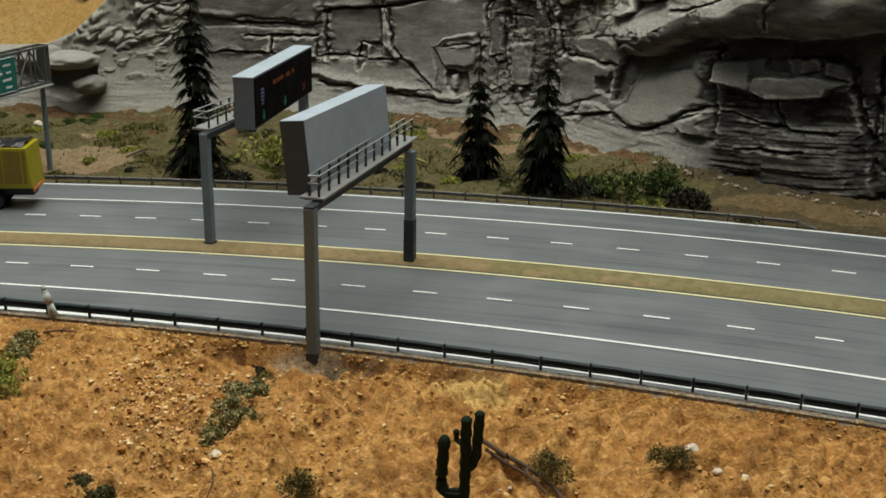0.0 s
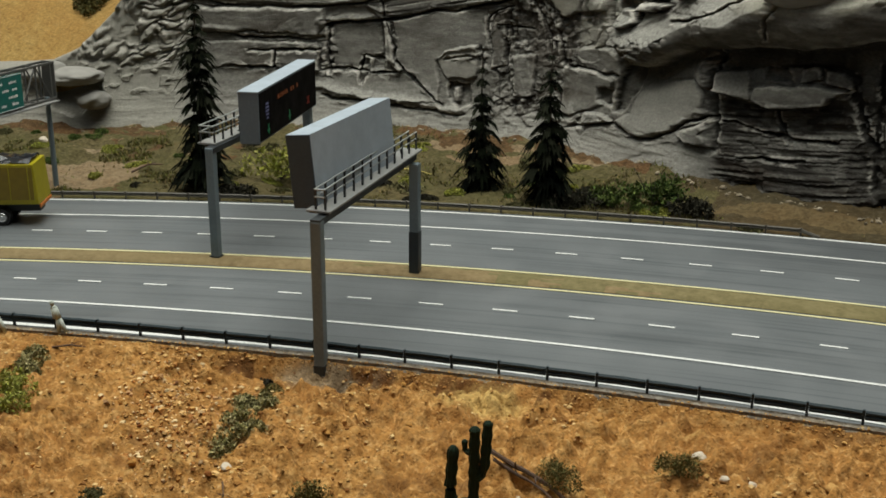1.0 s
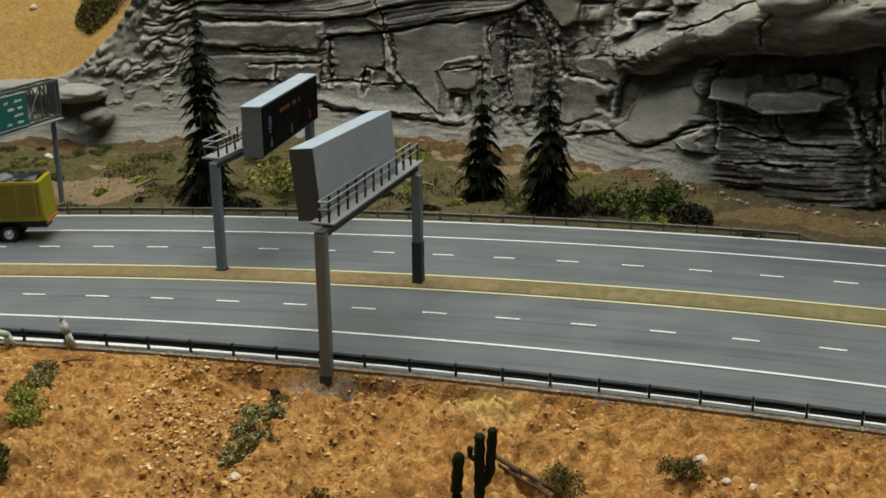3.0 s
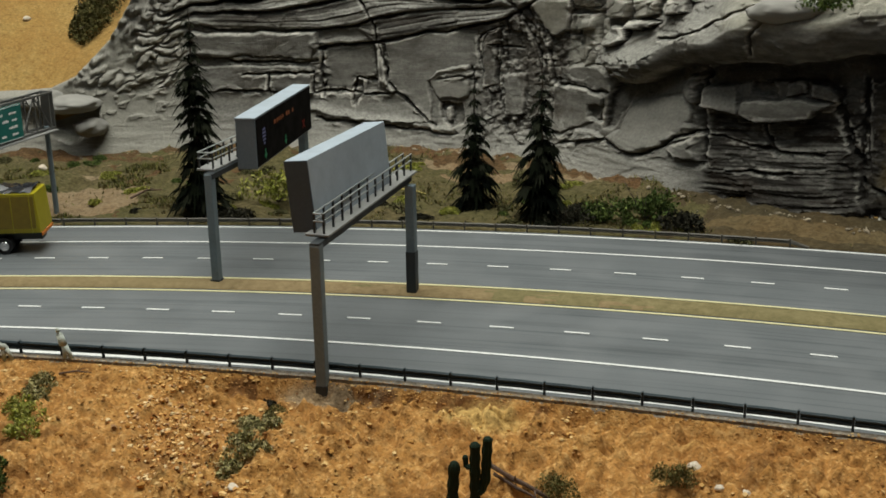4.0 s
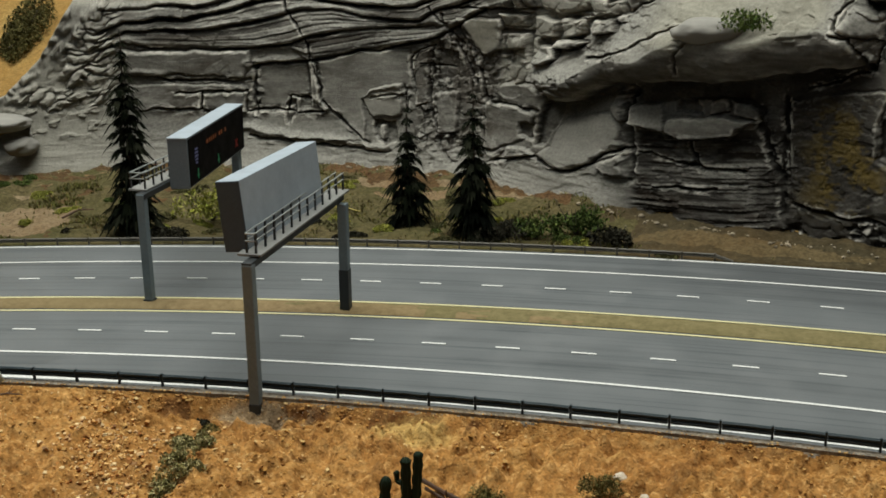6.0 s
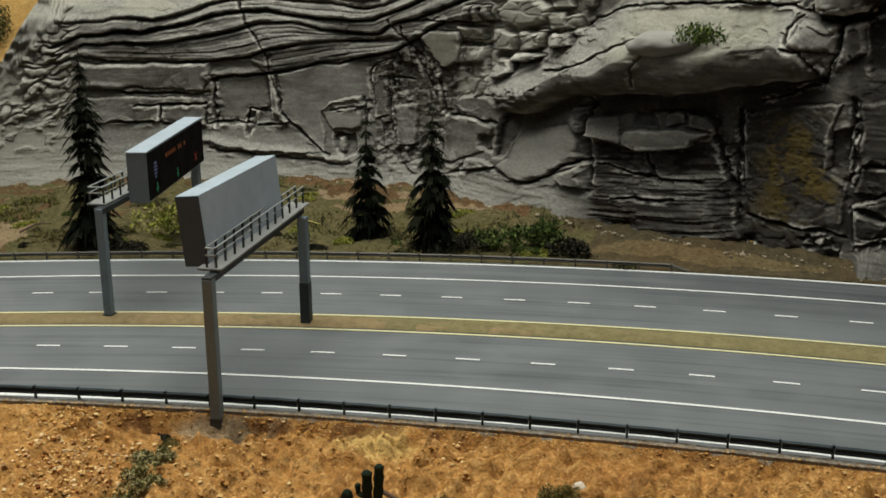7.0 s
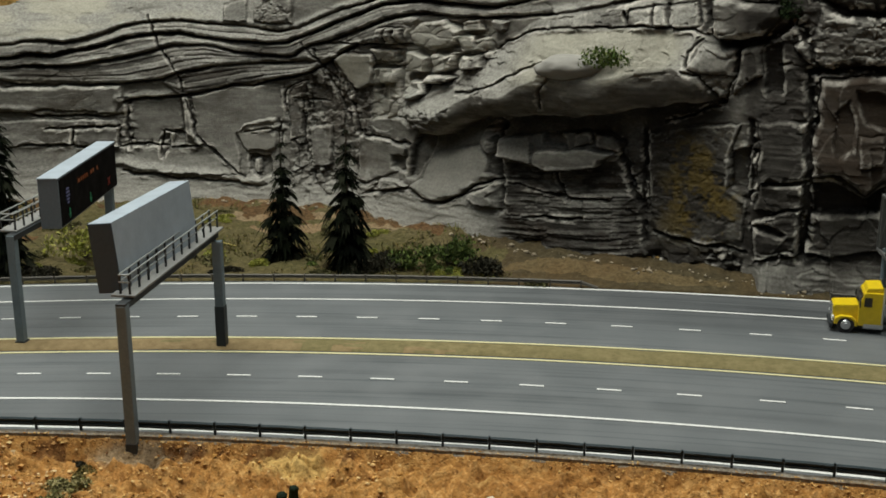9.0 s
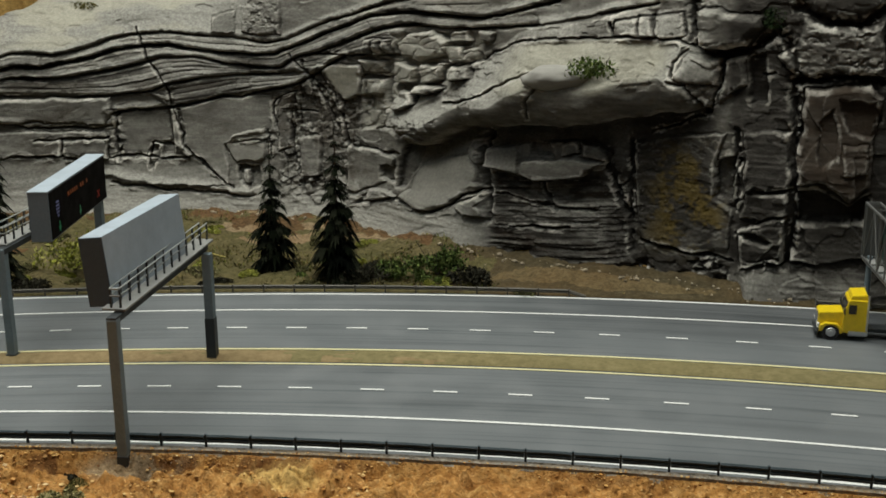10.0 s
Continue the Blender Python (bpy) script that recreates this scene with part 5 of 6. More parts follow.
def message_sign():
    g = thing("sign_gantry", "grey gantry carrying a black electronic message sign with lit symbols", "sign gantry", "gantries over the highway")
    part("post", column(bmesh.new(), -0.1188, 0.1148, -0.001, 0.0700, 0.0052), STEEL, g, "square grey steel post")
    part("post_foot", one_box((-0.1220, 0.1116, 0.0), (-0.1156, 0.1180, 0.0032), 0.0004), DARK_STEEL, g)
    zf = ground_at(-0.121, 0.260)
    part("post", column(bmesh.new(), -0.1210, 0.260, zf - 0.003, 0.0700, 0.0058), STEEL, g, "square grey steel post")
    turn = Matrix.Translation((-0.1188, 0.1148, 0.0)) @ Matrix.Rotation(radians(1.0), 4, "Z")
    hold = part("beam", one_box((-0.0030, -0.002, 0.0668), (0.0030, 0.150, 0.0702), 0.0003), DARK_STEEL, g, "dark beam under the walkway")
    hold.matrix_local = turn
    wz = 0.0702
    catwalk(g, -0.1298, -0.1180, 0.1195, 0.2650, wz, (-0.1288, -0.1195))
    box_m = Matrix.Translation((-0.0992, 0.140, 0.0678)) @ Matrix.Rotation(radians(8.0), 4, "Z")
    sign = part("sign_box", one_box((-0.0124, 0, 0), (0, 0.128, 0.0315), 0.0004), CASE, g, "dark grey sign case")
    sign.matrix_local = box_m
    part("roof_plate", one_box((-0.0127, -0.0004, 0.0312), (0.0003, 0.1284, 0.0321), 0.0002), PANEL, sign, "light grey roof plate")
    part("screen", one_box((0, 0.0016, 0.0010), (0.0004, 0.1264, 0.0305)), SCREEN, sign, "black display face")
    for y in (0.02, 0.06, 0.10):
        part("bracket", one_box((-0.0205, y - 0.0012, 0.0015), (-0.0122, y + 0.0012, 0.0040), 0.0002), DARK_STEEL, sign)

    def leds(name, mat, y0, y1, z0, z1):
        part(name, one_box((0.00035, y0, z0), (0.0006, y1, z1)), mat, sign)

    # shield of dots, a line of unreadable letters, two arrows and a cross
    for r in range(5):
        w = (0.0026, 0.0032, 0.0032, 0.0026, 0.0016)[r]
        leds("symbol_row", LED_BLUE, 0.0160 - w, 0.0160 + w, 0.0128 + (4 - r) * 0.0022, 0.0140 + (4 - r) * 0.0022)
    y = 0.038
    for w in (0.0040, 0.0024, 0.0024, 0.0024, 0.0020, 0.0, 0.0030, 0.0030, 0.0, 0.0028):
        if w:
            leds("letter_bar", LED_ORANGE, y, y + w * 0.8, 0.0212, 0.0238)
        y += max(w, 0.0026) + 0.0018
    for yc in (0.0175, 0.062):
        leds("arrow_shaft", LED_GREEN, yc - 0.0007, yc + 0.0007, 0.0058, 0.0094)
        for k in range(3):
            leds("arrow_head", LED_GREEN, yc - 0.0022 + k * 0.0008, yc + 0.0022 - k * 0.0008, 0.0052 - k * 0.0011, 0.0060 - k * 0.0011)
    for s in (-1, 1):
        for k in range(5):
            leds("cross_dot", LED_RED, 0.106 + s * (k - 2) * 0.0011 - 0.0005, 0.106 + s * (k - 2) * 0.0011 + 0.0005, 0.0052 + k * 0.0011, 0.0062 + k * 0.0011)
    return g


def truss_gantry(label, x, y_far, y_near, z0, z1, sign_y0, sign_y1, green, rows):
    """A lattice beam on posts, with a green direction sign hung on its side that faces +x."""
    g = thing("sign_gantry", label, "sign gantry", "gantries over the highway")
    for y in (y_far, y_near):
        zg = ground_at(x, y) if y > float(FAR_RAIL(x)) else 0.0
        part("post", one_rod((x, y, zg - 0.004), (x, y, z0 + 0.001), 0.0021, 0.0019, 10), STEEL, g)
    d = 0.0045
    for xx in (x - d, x + d):
        for z in (z0, z1):
            part("chord", one_box((xx - 0.0007, y_near - 0.004, z - 0.0008), (xx + 0.0007, y_far + 0.004, z + 0.0008), 0.0002), TRUSS, g)
    n = 9
    for k in range(n + 1):
        y = y_near + (y_far - y_near) * k / n
        for xx in (x - d, x + d):
            part("upright", one_box((xx - 0.0005, y - 0.0006, z0), (xx + 0.0005, y + 0.0006, z1)), TRUSS, g)
            if k < n:
                a, b = (z0, z1) if k % 2 else (z1, z0)
                part("diagonal", one_rod((xx, y, a), (xx, y + (y_far - y_near) / n, b), 0.0006, seg=5), TRUSS, g)
        part("tie", one_box((x - d, y - 0.0005, z0 - 0.0005), (x + d, y + 0.0005, z0 + 0.0005)), TRUSS, g)
        part("tie", one_box((x - d, y - 0.0005, z1 - 0.0005), (x + d, y + 0.0005, z1 + 0.0005)), TRUSS, g)
    for y in (y_near - 0.004, y_far + 0.004):
        part("end_plate", one_box((x - d - 0.0008, y - 0.0005, z0 - 0.001), (x + d + 0.0008, y + 0.0005, z1 + 0.001), 0.0002), TRUSS, g)
    part("walkway", one_box((x - d, y_near, z0 - 0.0022), (x + d + 0.004, y_far + 0.003, z0 - 0.0012), 0.0002), CATWALK, g)
    panel = part("sign_panel", one_box((x + d + 0.0012, sign_y0, z0 + 0.0005), (x + d + 0.0022, sign_y1, z1 - 0.0012), 0.0003), green, g, "green direction sign panel")
    xf = x + d + 0.0021
    for z in (z0 + 0.0008, z1 - 0.0019):
        part("border", one_box((xf, sign_y0 + 0.0006, z), (xf + 0.0003, sign_y1 - 0.0006, z + 0.0004)), SIGN_WHITE, panel)
    if sign_y1 - sign_y0 > 0.02:
        h = (z1 - z0 - 0.006) / rows
        for r in range(rows):
            zc = z1 - 0.004 - r * h - h * 0.5
            y = sign_y1 - 0.006
            for w in ((0.009, 0.0, 0.006), (0.006, 0.008), (0.010,), (0.007, 0.0, 0.005))[r % 4]:
                k = 0.0
                while k < w - 0.0012:
                    e = random.uniform(0.0009, 0.0016)
                    part("letter_bar", one_box((xf, y - k - e, zc - h * 0.14), (xf + 0.0003, y - k, zc + h * (0.14 if random.random() < 0.6 else 0.22))), SIGN_WHITE, panel)
                    k += e + 0.0005
                y -= w + 0.003
    return g


billboard_gantry()
message_sign()
truss_gantry("lattice gantry with a teal green direction sign behind the guardrail", -0.316, 0.232, 0.078, 0.0664, 0.0925, 0.100, 0.1965, SIGN_GREEN, 4)
truss_gantry("lattice gantry with a deep green sign below the ribbed cliff", 0.4235, 0.268, 0.10, 0.0385, 0.0755, 0.110, 0.262, SIGN_DEEP, 3)

# ---------------------------------------------------------------- plants


def conifer(seed, x, y, height, width, droop, sparse, label, shape=lambda u: (1 - u) ** 0.8 * (1.0 if u > 0.06 else 0.8), gap=0.0078, ragged=0):
    rnd = random.Random(seed)
    z = ground_at(x, y)
    t = thing("conifer", label, "tree", "dark conifers on the verge", Matrix.Translation((x, y, z - 0.001)))
    rings, seg = 9, 8
    TV, TF = [], []
    for k in range(rings):
        ox, oy, r = rnd.uniform(-1, 1) * 0.0006, rnd.uniform(-1, 1) * 0.0006, 0.0023 * (1 - k / (rings - 0.7)) + 0.0002
        TV += [(ox + r * math.cos(6.2832 * q / seg), oy + r * math.sin(6.2832 * q / seg), height * k / (rings - 1)) for q in range(seg)]
    for k in range(rings - 1):
        TF += [(k * seg + q, k * seg + (q + 1) % seg, (k + 1) * seg + (q + 1) % seg, (k + 1) * seg + q) for q in range(seg)]
    soup("trunk", TV, TF, BARK, t)
    V, F = [], []

    def frond(h, a, L, droop, wide):
        """A broad spray that leaves the trunk, arches over and ends in three hanging tips."""
        dx, dy = math.cos(a), math.sin(a)
        side = Vector((-dy, dx, 0))

        def at(s, w):
            return Vector((dx * L * s, dy * L * s, h + 0.10 * L * math.sin(3.1 * s) - droop * L * s ** 2.0 - abs(w) * 0.30 * L)) + side * (w * L)

        tips = [(0.86, -0.9 * wide), (1.0, 0.0), (0.86, 0.9 * wide)]
        root, m0, m1 = at(0.06, 0), at(0.55, -wide * 0.75), at(0.55, wide * 0.75)
        hub = at(0.62, 0)
        ends = [at(q * rnd.uniform(0.86, 1.12), w * rnd.uniform(0.8, 1.2)) for q, w in tips]
        j = len(V)
        V.extend(tuple(p) for p in (root, m0, hub, m1, ends[0], at(0.74, -0.28 * wide), ends[1], at(0.74, 0.28 * wide), ends[2]))
        F.extend([(j, j + 2, j + 1), (j, j + 3, j + 2), (j + 1, j + 5, j + 4), (j + 1, j + 2, j + 5), (j + 5, j + 2, j + 6), (j + 2, j + 7, j + 6), (j + 2, j + 3, j + 7), (j + 7, j + 3, j + 8)])

    tiers = int(height / gap)
    for r in range(tiers):
        u = (r + rnd.uniform(-0.15, 0.15)) / tiers
        h = height * (0.10 + 0.89 * max(u, 0))
        reach = shape(u) * width * rnd.uniform(0.88, 1.10) + 0.0016
        for n, k0, lift, drop in ((17 if u < 0.7 else 11, 1.0, 0.0, droop), (15, 0.82, 0.0020, droop * 1.1), (12, 0.62, 0.0036, droop * 1.2)):
            spin = rnd.random() * 6.28
            for k in range(n):
                if rnd.random() < sparse:
                    continue
                frond(h + lift * (0.5 + 0.5 * shape(u)) + rnd.uniform(-0.0008, 0.0008), spin + 6.283 * k / n + rnd.uniform(-0.25, 0.25), reach * k0 * rnd.uniform(0.60, 1.16), drop * rnd.uniform(0.7, 1.3), rnd.uniform(0.13, 0.22))
    for k in range(ragged):
        # long loose sprays round the foot
        a = 6.283 * k / ragged + rnd.uniform(-0.3, 0.3)
        frond(height * rnd.uniform(0.05, 0.16), a, width * rnd.uniform(0.9, 1.35), rnd.uniform(0.15, 0.5), 0.10)
    for k in range(5):
        j = len(V)
        a = 1.26 * k
        V += [(0.0006 * math.cos(a), 0.0006 * math.sin(a), height * 0.97), (0.0006 * math.cos(a + 1), 0.0006 * math.sin(a + 1), height * 0.97), (0, 0, height * 1.02)]
        F.append((j, j + 1, j + 2))
    soup("crown", V, F, NEEDLES, t)
    return t


conifer(11, -0.203, 0.254, 0.150, 0.0225, 0.60, 0.16, "tall thin dark conifer with ragged drooping branches behind the guardrail", lambda u: float(np.interp(u, [0, 0.12, 0.22, 0.5, 0.75, 1], [1.15, 1.0, 0.85, 0.80, 0.50, 0.06])), 0.0088, 46)
conifer(12, -0.0085, 0.318, 0.099, 0.0240, 0.62, 0.04, "dense dark conifer standing on the dry verge", gap=0.0092)
conifer(13, 0.046, 0.2985, 0.114, 0.0250, 0.62, 0.04, "taller dark conifer beside a denser one on the verge", gap=0.0096)


def foliage(rnd, n, rx, ry, rz, leaf, lift=0.35):
    """Loose leaves on an uneven low dome, as points and quads."""
    V, F = [], []
    lobes = [(rnd.uniform(-0.55, 0.55), rnd.uniform(-0.55, 0.55), rnd.uniform(0.45, 0.8)) for _ in range(5)]
    for _ in range(n):
        lx, ly, lr = lobes[rnd.randrange(5)]
        a, e, r = rnd.uniform(0, 6.283), math.asin(rnd.uniform(-0.1, 1)), lr * rnd.uniform(0.35, 1.0) ** 0.5
        p = Vector(((lx + r * math.cos(a) * math.cos(e)) * rx, (ly + r * math.sin(a) * math.cos(e)) * ry, max(0.02, lift * lr + r * math.sin(e)) * rz * 0.75))
        q = Euler((rnd.uniform(0, 6.28), rnd.uniform(0, 6.28), rnd.uniform(0, 6.28))).to_matrix()
        s = leaf * rnd.uniform(0.6, 1.5)
        j = len(V)
        V += [tuple(p + q @ Vector(c) * s) for c in ((-0.5, 0, 0), (0, -0.28, 0.08), (0.55, 0, 0), (0, 0.28, 0.08))]
        F += [(j, j + 1, j + 2, j + 3)]
    return V, F


def bush(seed, x, y, rx, ry, rz, mat, label, n=420, leaf=0.0022, z=None, name="bush", tilt=0.0):
    rnd = random.Random(seed)
    b = thing(name, label, "shrub", "", Matrix.Translation((x, y, (ground_at(x, y) if z is None else z) - 0.0006)) @ Matrix.Rotation(tilt, 4, "X"))
    bm = bmesh.new()
    for k in range(7):
        a = k * 0.9 + rnd.random()
        rod(bm, (0, 0, 0), (math.cos(a) * rx * rnd.uniform(0.3, 0.8), math.sin(a) * ry * rnd.uniform(0.3, 0.8), rz * rnd.uniform(0.4, 0.8)), 0.0005, 0.0002, 5)
    part("twig_frame", bm, BARK, b)
    V, F = foliage(rnd, n, rx, ry, rz, leaf)
    soup("foliage", V, F, mat, b)
    return b


bush(21, 0.092, 0.300, 0.019, 0.013, 0.028, LEAF_GREEN, "fresh green bush at the foot of the verge", 900, 0.0028)
bush(22, 0.121, 0.304, 0.021, 0.014, 0.036, LEAF_GREEN, "larger green bush with lighter tips on the verge", 1100, 0.0028)
bush(23, 0.150, 0.296, 0.018, 0.011, 0.021, LEAF_DARK, "dark twiggy low bush near the guardrail end", 800, 0.0028)
bush(24, -0.160, 0.296, 0.028, 0.016, 0.038, LEAF_YELLOW, "yellow-green shrub behind the gantry", 1000, 0.0030)
bush(25, -0.090, 0.312, 0.016, 0.012, 0.014, LEAF_YELLOW, "yellow-green low shrub on the verge", 420)
bush(26, 0.067, 0.292, 0.018, 0.010, 0.020, LEAF_DARK, "dark low scrub between conifer and bush", 800, 0.0028)
bush(27, -0.175, 0.247, 0.016, 0.010, 0.013, LEAF_DARK, "dark ragged scrub under the tall conifer", 460, 0.003)
bush(28, -0.200, 0.290, 0.014, 0.012, 0.010, LEAF_OLIVE, "olive scrub on the verge", 360)
bush(29, 0.010, 0.385, 0.010, 0.009, 0.018, LEAF_OLIVE, "thin olive shrub between the conifers", 260)
bush(30, 0.188, 0.279, 0.010, 0.006, 0.006, LEAF_OLIVE, "small dry tuft by the guardrail", 200)
bush(31, -0.060, 0.300, 0.014, 0.010, 0.008, LEAF_OLIVE, "olive scrub on the verge", 300)
p = on_cliff(236, 151)
bush(32, p.x, p.y + 0.002, 0.023, 0.013, 0.023, LEAF_GREEN, "green shrub growing on the ledge of the cliff", 800, 0.0024, p.z - 0.002)
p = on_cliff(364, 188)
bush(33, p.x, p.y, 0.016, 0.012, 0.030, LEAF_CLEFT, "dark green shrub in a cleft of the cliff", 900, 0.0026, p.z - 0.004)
bush(34, -0.458, 0.520, 0.026, 0.062, 0.026, LEAF_HILL, "long olive brown bush on the yellow sand hill", 5200, 0.0030, None, "bush", 0.50)
p = on_cliff(-245, 189)
bush(35, p.x, p.y + 0.004, 0.020, 0.012, 0.014, LEAF_HILL, "small olive bush on the pale slope above the cliff", 900, 0.0022, p.z - 0.003)
# foreground scrub: low mossy clumps and fine tufts


def clumps(name, label, mat, spots, seed):
    rnd = random.Random(seed)
    b = thing(name, label, "shrub")
    for x, y, r, h in spots:
        V, F = foliage(rnd, 900, r * 1.15, r, h * 1.7, 0.0015, 0.1)
        z = ground_at(x, y)
        ob = soup("clump", [(x + p[0], y + p[1], z - 0.0008 + p[2]) for p in V], F, mat, b)
    return b


def tuft(label, x, y, r, h, mat, seed, n=520):
    """An airy puff of fine fibres over a few bent stalks."""
    rnd = random.Random(seed)
    V, F = foliage(rnd, n * 2, r * 0.8, r * 0.7, h * 1.25, 0.0011, 0.15)
    for _ in range(n // 6):
        a, q, L = rnd.uniform(0, 6.283), rnd.random() ** 0.6, rnd.uniform(0.5, 1.0)
        tip = (math.cos(a) * r * q * L, math.sin(a) * r * q * L, h * L)
        j = len(V)
        V += [(-0.00008, 0, 0), (0.00008, 0, 0), (tip[0] * 0.6, tip[1] * 0.6, tip[2] * 0.6), tip]
        F += [(j, j + 1, j + 2), (j + 1, j + 3, j + 2)]
    t = thing("grass_tuft", label, "grass tuft", "dry tufts on the soil", Matrix.Translation((x, y, ground_at(x, y) - 0.0006)))
    soup("foliage", V, F, mat, t)


def verge_scrub():
    """Low clumps of model flock, scattered between guardrail and cliff."""
    rnd = random.Random(77)
    kinds = ((LEAF_OLIVE, "low olive scrub on the dry verge"), (LEAF_GREEN, "low green scrub on the dry verge"), (LEAF_YELLOW, "low yellow-green scrub on the dry verge"), (LEAF_DARK, "low dark scrub on the dry verge"))
    for k in range(46):
        x = rnd.uniform(-0.46, 0.13)
        lo, hi = float(FAR_RAIL(x)) + 0.012, float(cliff_foot(x)) - 0.035
        y = lo + (hi - lo) * rnd.random() ** 1.2
        mat, label = kinds[(0, 0, 1, 1, 2, 3)[rnd.randrange(6)]]
        clumps("scrub", label, mat, [(x + rnd.uniform(-1, 1) * 0.008, y + rnd.uniform(-1, 1) * 0.006, rnd.uniform(0.004, 0.008), rnd.uniform(0.002, 0.0045)) for _ in range(rnd.randrange(1, 4))], 100 + k)


verge_scrub()
clumps("scrub", "grey-green mossy scrub trailing over the ochre soil", LEAF_GREY, [(-0.010, -0.082, 0.006, 0.006), (-0.014, -0.074, 0.009, 0.007), (-0.005, -0.071, 0.006, 0.005), (-0.015, -0.062, 0.007, 0.006),
                                                                           (-0.012, -0.052, 0.008, 0.005), (-0.017, -0.044, 0.007, 0.005), (-0.008, -0.047, 0.005, 0.004)], 44)
clumps("scrub", "small dark tuft of scrub beside the gantry post", LEAF_DARK, [(-0.021, -0.020, 0.003, 0.004), (-0.018, -0.024, 0.0035, 0.003)], 46)
clumps("scrub", "pale grey-green scrub on the ochre soil", LEAF_GREY, [(-0.140, -0.036, 0.007, 0.009), (-0.136, -0.044, 0.008, 0.010), (-0.130, -0.052, 0.006, 0.007)], 41)
clumps("scrub", "yellowish green scrub on the ochre soil", LEAF_YELLOW, [(-0.128, -0.064, 0.008, 0.010), (-0.119, -0.074, 0.009, 0.011), (-0.113, -0.086, 0.007, 0.007)], 42)
clumps("scrub", "dark green clump on the ochre soil", LEAF_GREEN, [(-0.100, -0.121, 0.007, 0.010), (-0.099, -0.131, 0.008, 0.009)], 43)
clumps("scrub", "low olive scrub on the ochre soil", LEAF_OLIVE, [(-0.045, -0.126, 0.006, 0.004), (-0.036, -0.132, 0.006, 0.004)], 50)
tuft("fine brown-green tuft on the ochre soil", 0.042, -0.107, 0.012, 0.014, TUFT, 47, 700)
tuft("fine olive tuft behind a dead branch", 0.132, -0.070, 0.012, 0.013, TUFT, 48, 700)
tuft("olive green tuft beside a white stone", 0.1775, -0.054, 0.013, 0.014, TUFT, 49, 700)
tuft("flat tan tuft between dark and grey scrub", -0.012, -0.034, 0.008, 0.005, TUFT, 52, 400)
tuft("fine dry tuft at the bottom of the bank", 0.050, -0.118, 0.008, 0.008, TUFT, 51, 420)


def turf():
    """Short blades and flock in uneven patches over the far verge."""
    rnd = np.random.RandomState(5)
    n = 90000
    x = rnd.uniform(-0.55, 0.26, n)
    y = FAR_RAIL(x) + 0.004 + rnd.uniform(0, 1, n) * np.maximum(cliff_foot(x) - FAR_RAIL(x) - 0.012, 0.005)
    patch = fbm(x * 26, y * 26, 77) + 0.25 * fbm(x * 90, y * 90, 78)
    keep = (patch > 0.11) & (rnd.rand(n) < 1.0 - 0.55 * step(-0.12, -0.06, x) - 0.42 * step(0.13, 0.18, x)) & (rnd.rand(n) < 1.0 - 0.8 * step(-0.06, -0.01, y - cliff_foot(x)))
    keep &= (~bare_path(x, y)) | (rnd.rand(n) < 0.04)
    keep &= (~red_earth(x, y)) | (rnd.rand(n) < 0.15)
    x, y, patch = x[keep], y[keep], patch[keep]
    z = ground_height(x, y)
    a, h = rnd.uniform(0, 6.283, len(x)), rnd.uniform(0.0010, 0.0032, len(x)) * (0.6 + patch * 1.6)
    w = rnd.uniform(0.0004, 0.0011, len(x))
    lx, ly = rnd.uniform(-1, 1, len(x)) * h * 0.7, rnd.uniform(-1, 1, len(x)) * h * 0.7
    c, s = np.cos(a) * w, np.sin(a) * w
    V = np.stack([np.stack([x - c, y - s, z - 0.0004], -1), np.stack([x + c, y + s, z - 0.0004], -1), np.stack([x + lx, y + ly, z + h], -1)], 1).reshape(-1, 3)
    F = np.arange(len(V)).reshape(-1, 3)
    half = len(F) // 2
    for name, mat, f0, f1 in (("verge_grass", LEAF_MEADOW, 0, half), ("verge_grass", LEAF_STRAW, half, half + half // 2), ("verge_grass", LEAF_OLIVE, half + half // 2, len(F))):
        tagged(soup(name, V[3 * f0:3 * f1], F[:f1 - f0], mat), "short olive and green model grass in patches on the verge", "grass", kind="stuff")


turf()

# ---------------------------------------------------------------- stones


def rock_unit(rnd, sub=1):
    bm = bmesh.new()
    if sub:
        bmesh.ops.create_icosphere(bm, subdivisions=1, radius=1)
    else:
        bmesh.ops.create_cube(bm, size=1.5)
    v = np.array([p.co * rnd.uniform(0.72, 1.15) for p in bm.verts])
    bmesh.ops.triangulate(bm, faces=bm.faces)
    f = np.array([[q.index for q in p.verts] for p in bm.faces])
    bm.free()
    return v, f


def scatter(name, label, mat, xs, ys, sizes, seed, flat=0.7, zs=None, sub=1):
    rnd, rs = random.Random(seed), np.random.RandomState(seed)
    kinds = [rock_unit(rnd, sub) for _ in range(7)]
    zs = ground_height(xs, ys) if zs is None else zs
    V, F, n = [], [], 0
    for i, (x, y, z, s) in enumerate(zip(xs, ys, zs, sizes)):
        v, f = kinds[i % 7]
        q = np.array(Euler(rs.uniform(0, 6.28, 3)).to_matrix())
        p = (v @ q.T) * s * rs.uniform(0.7, 1.25, 3) * (1, 1, flat) + (x, y, z + s * flat * 0.35)
        V.append(p)
        F.append(f + n)
        n += len(v)
    return tagged(soup(name, np.concatenate(V), np.concatenate(F), mat), label, "gravel", kind="stuff")


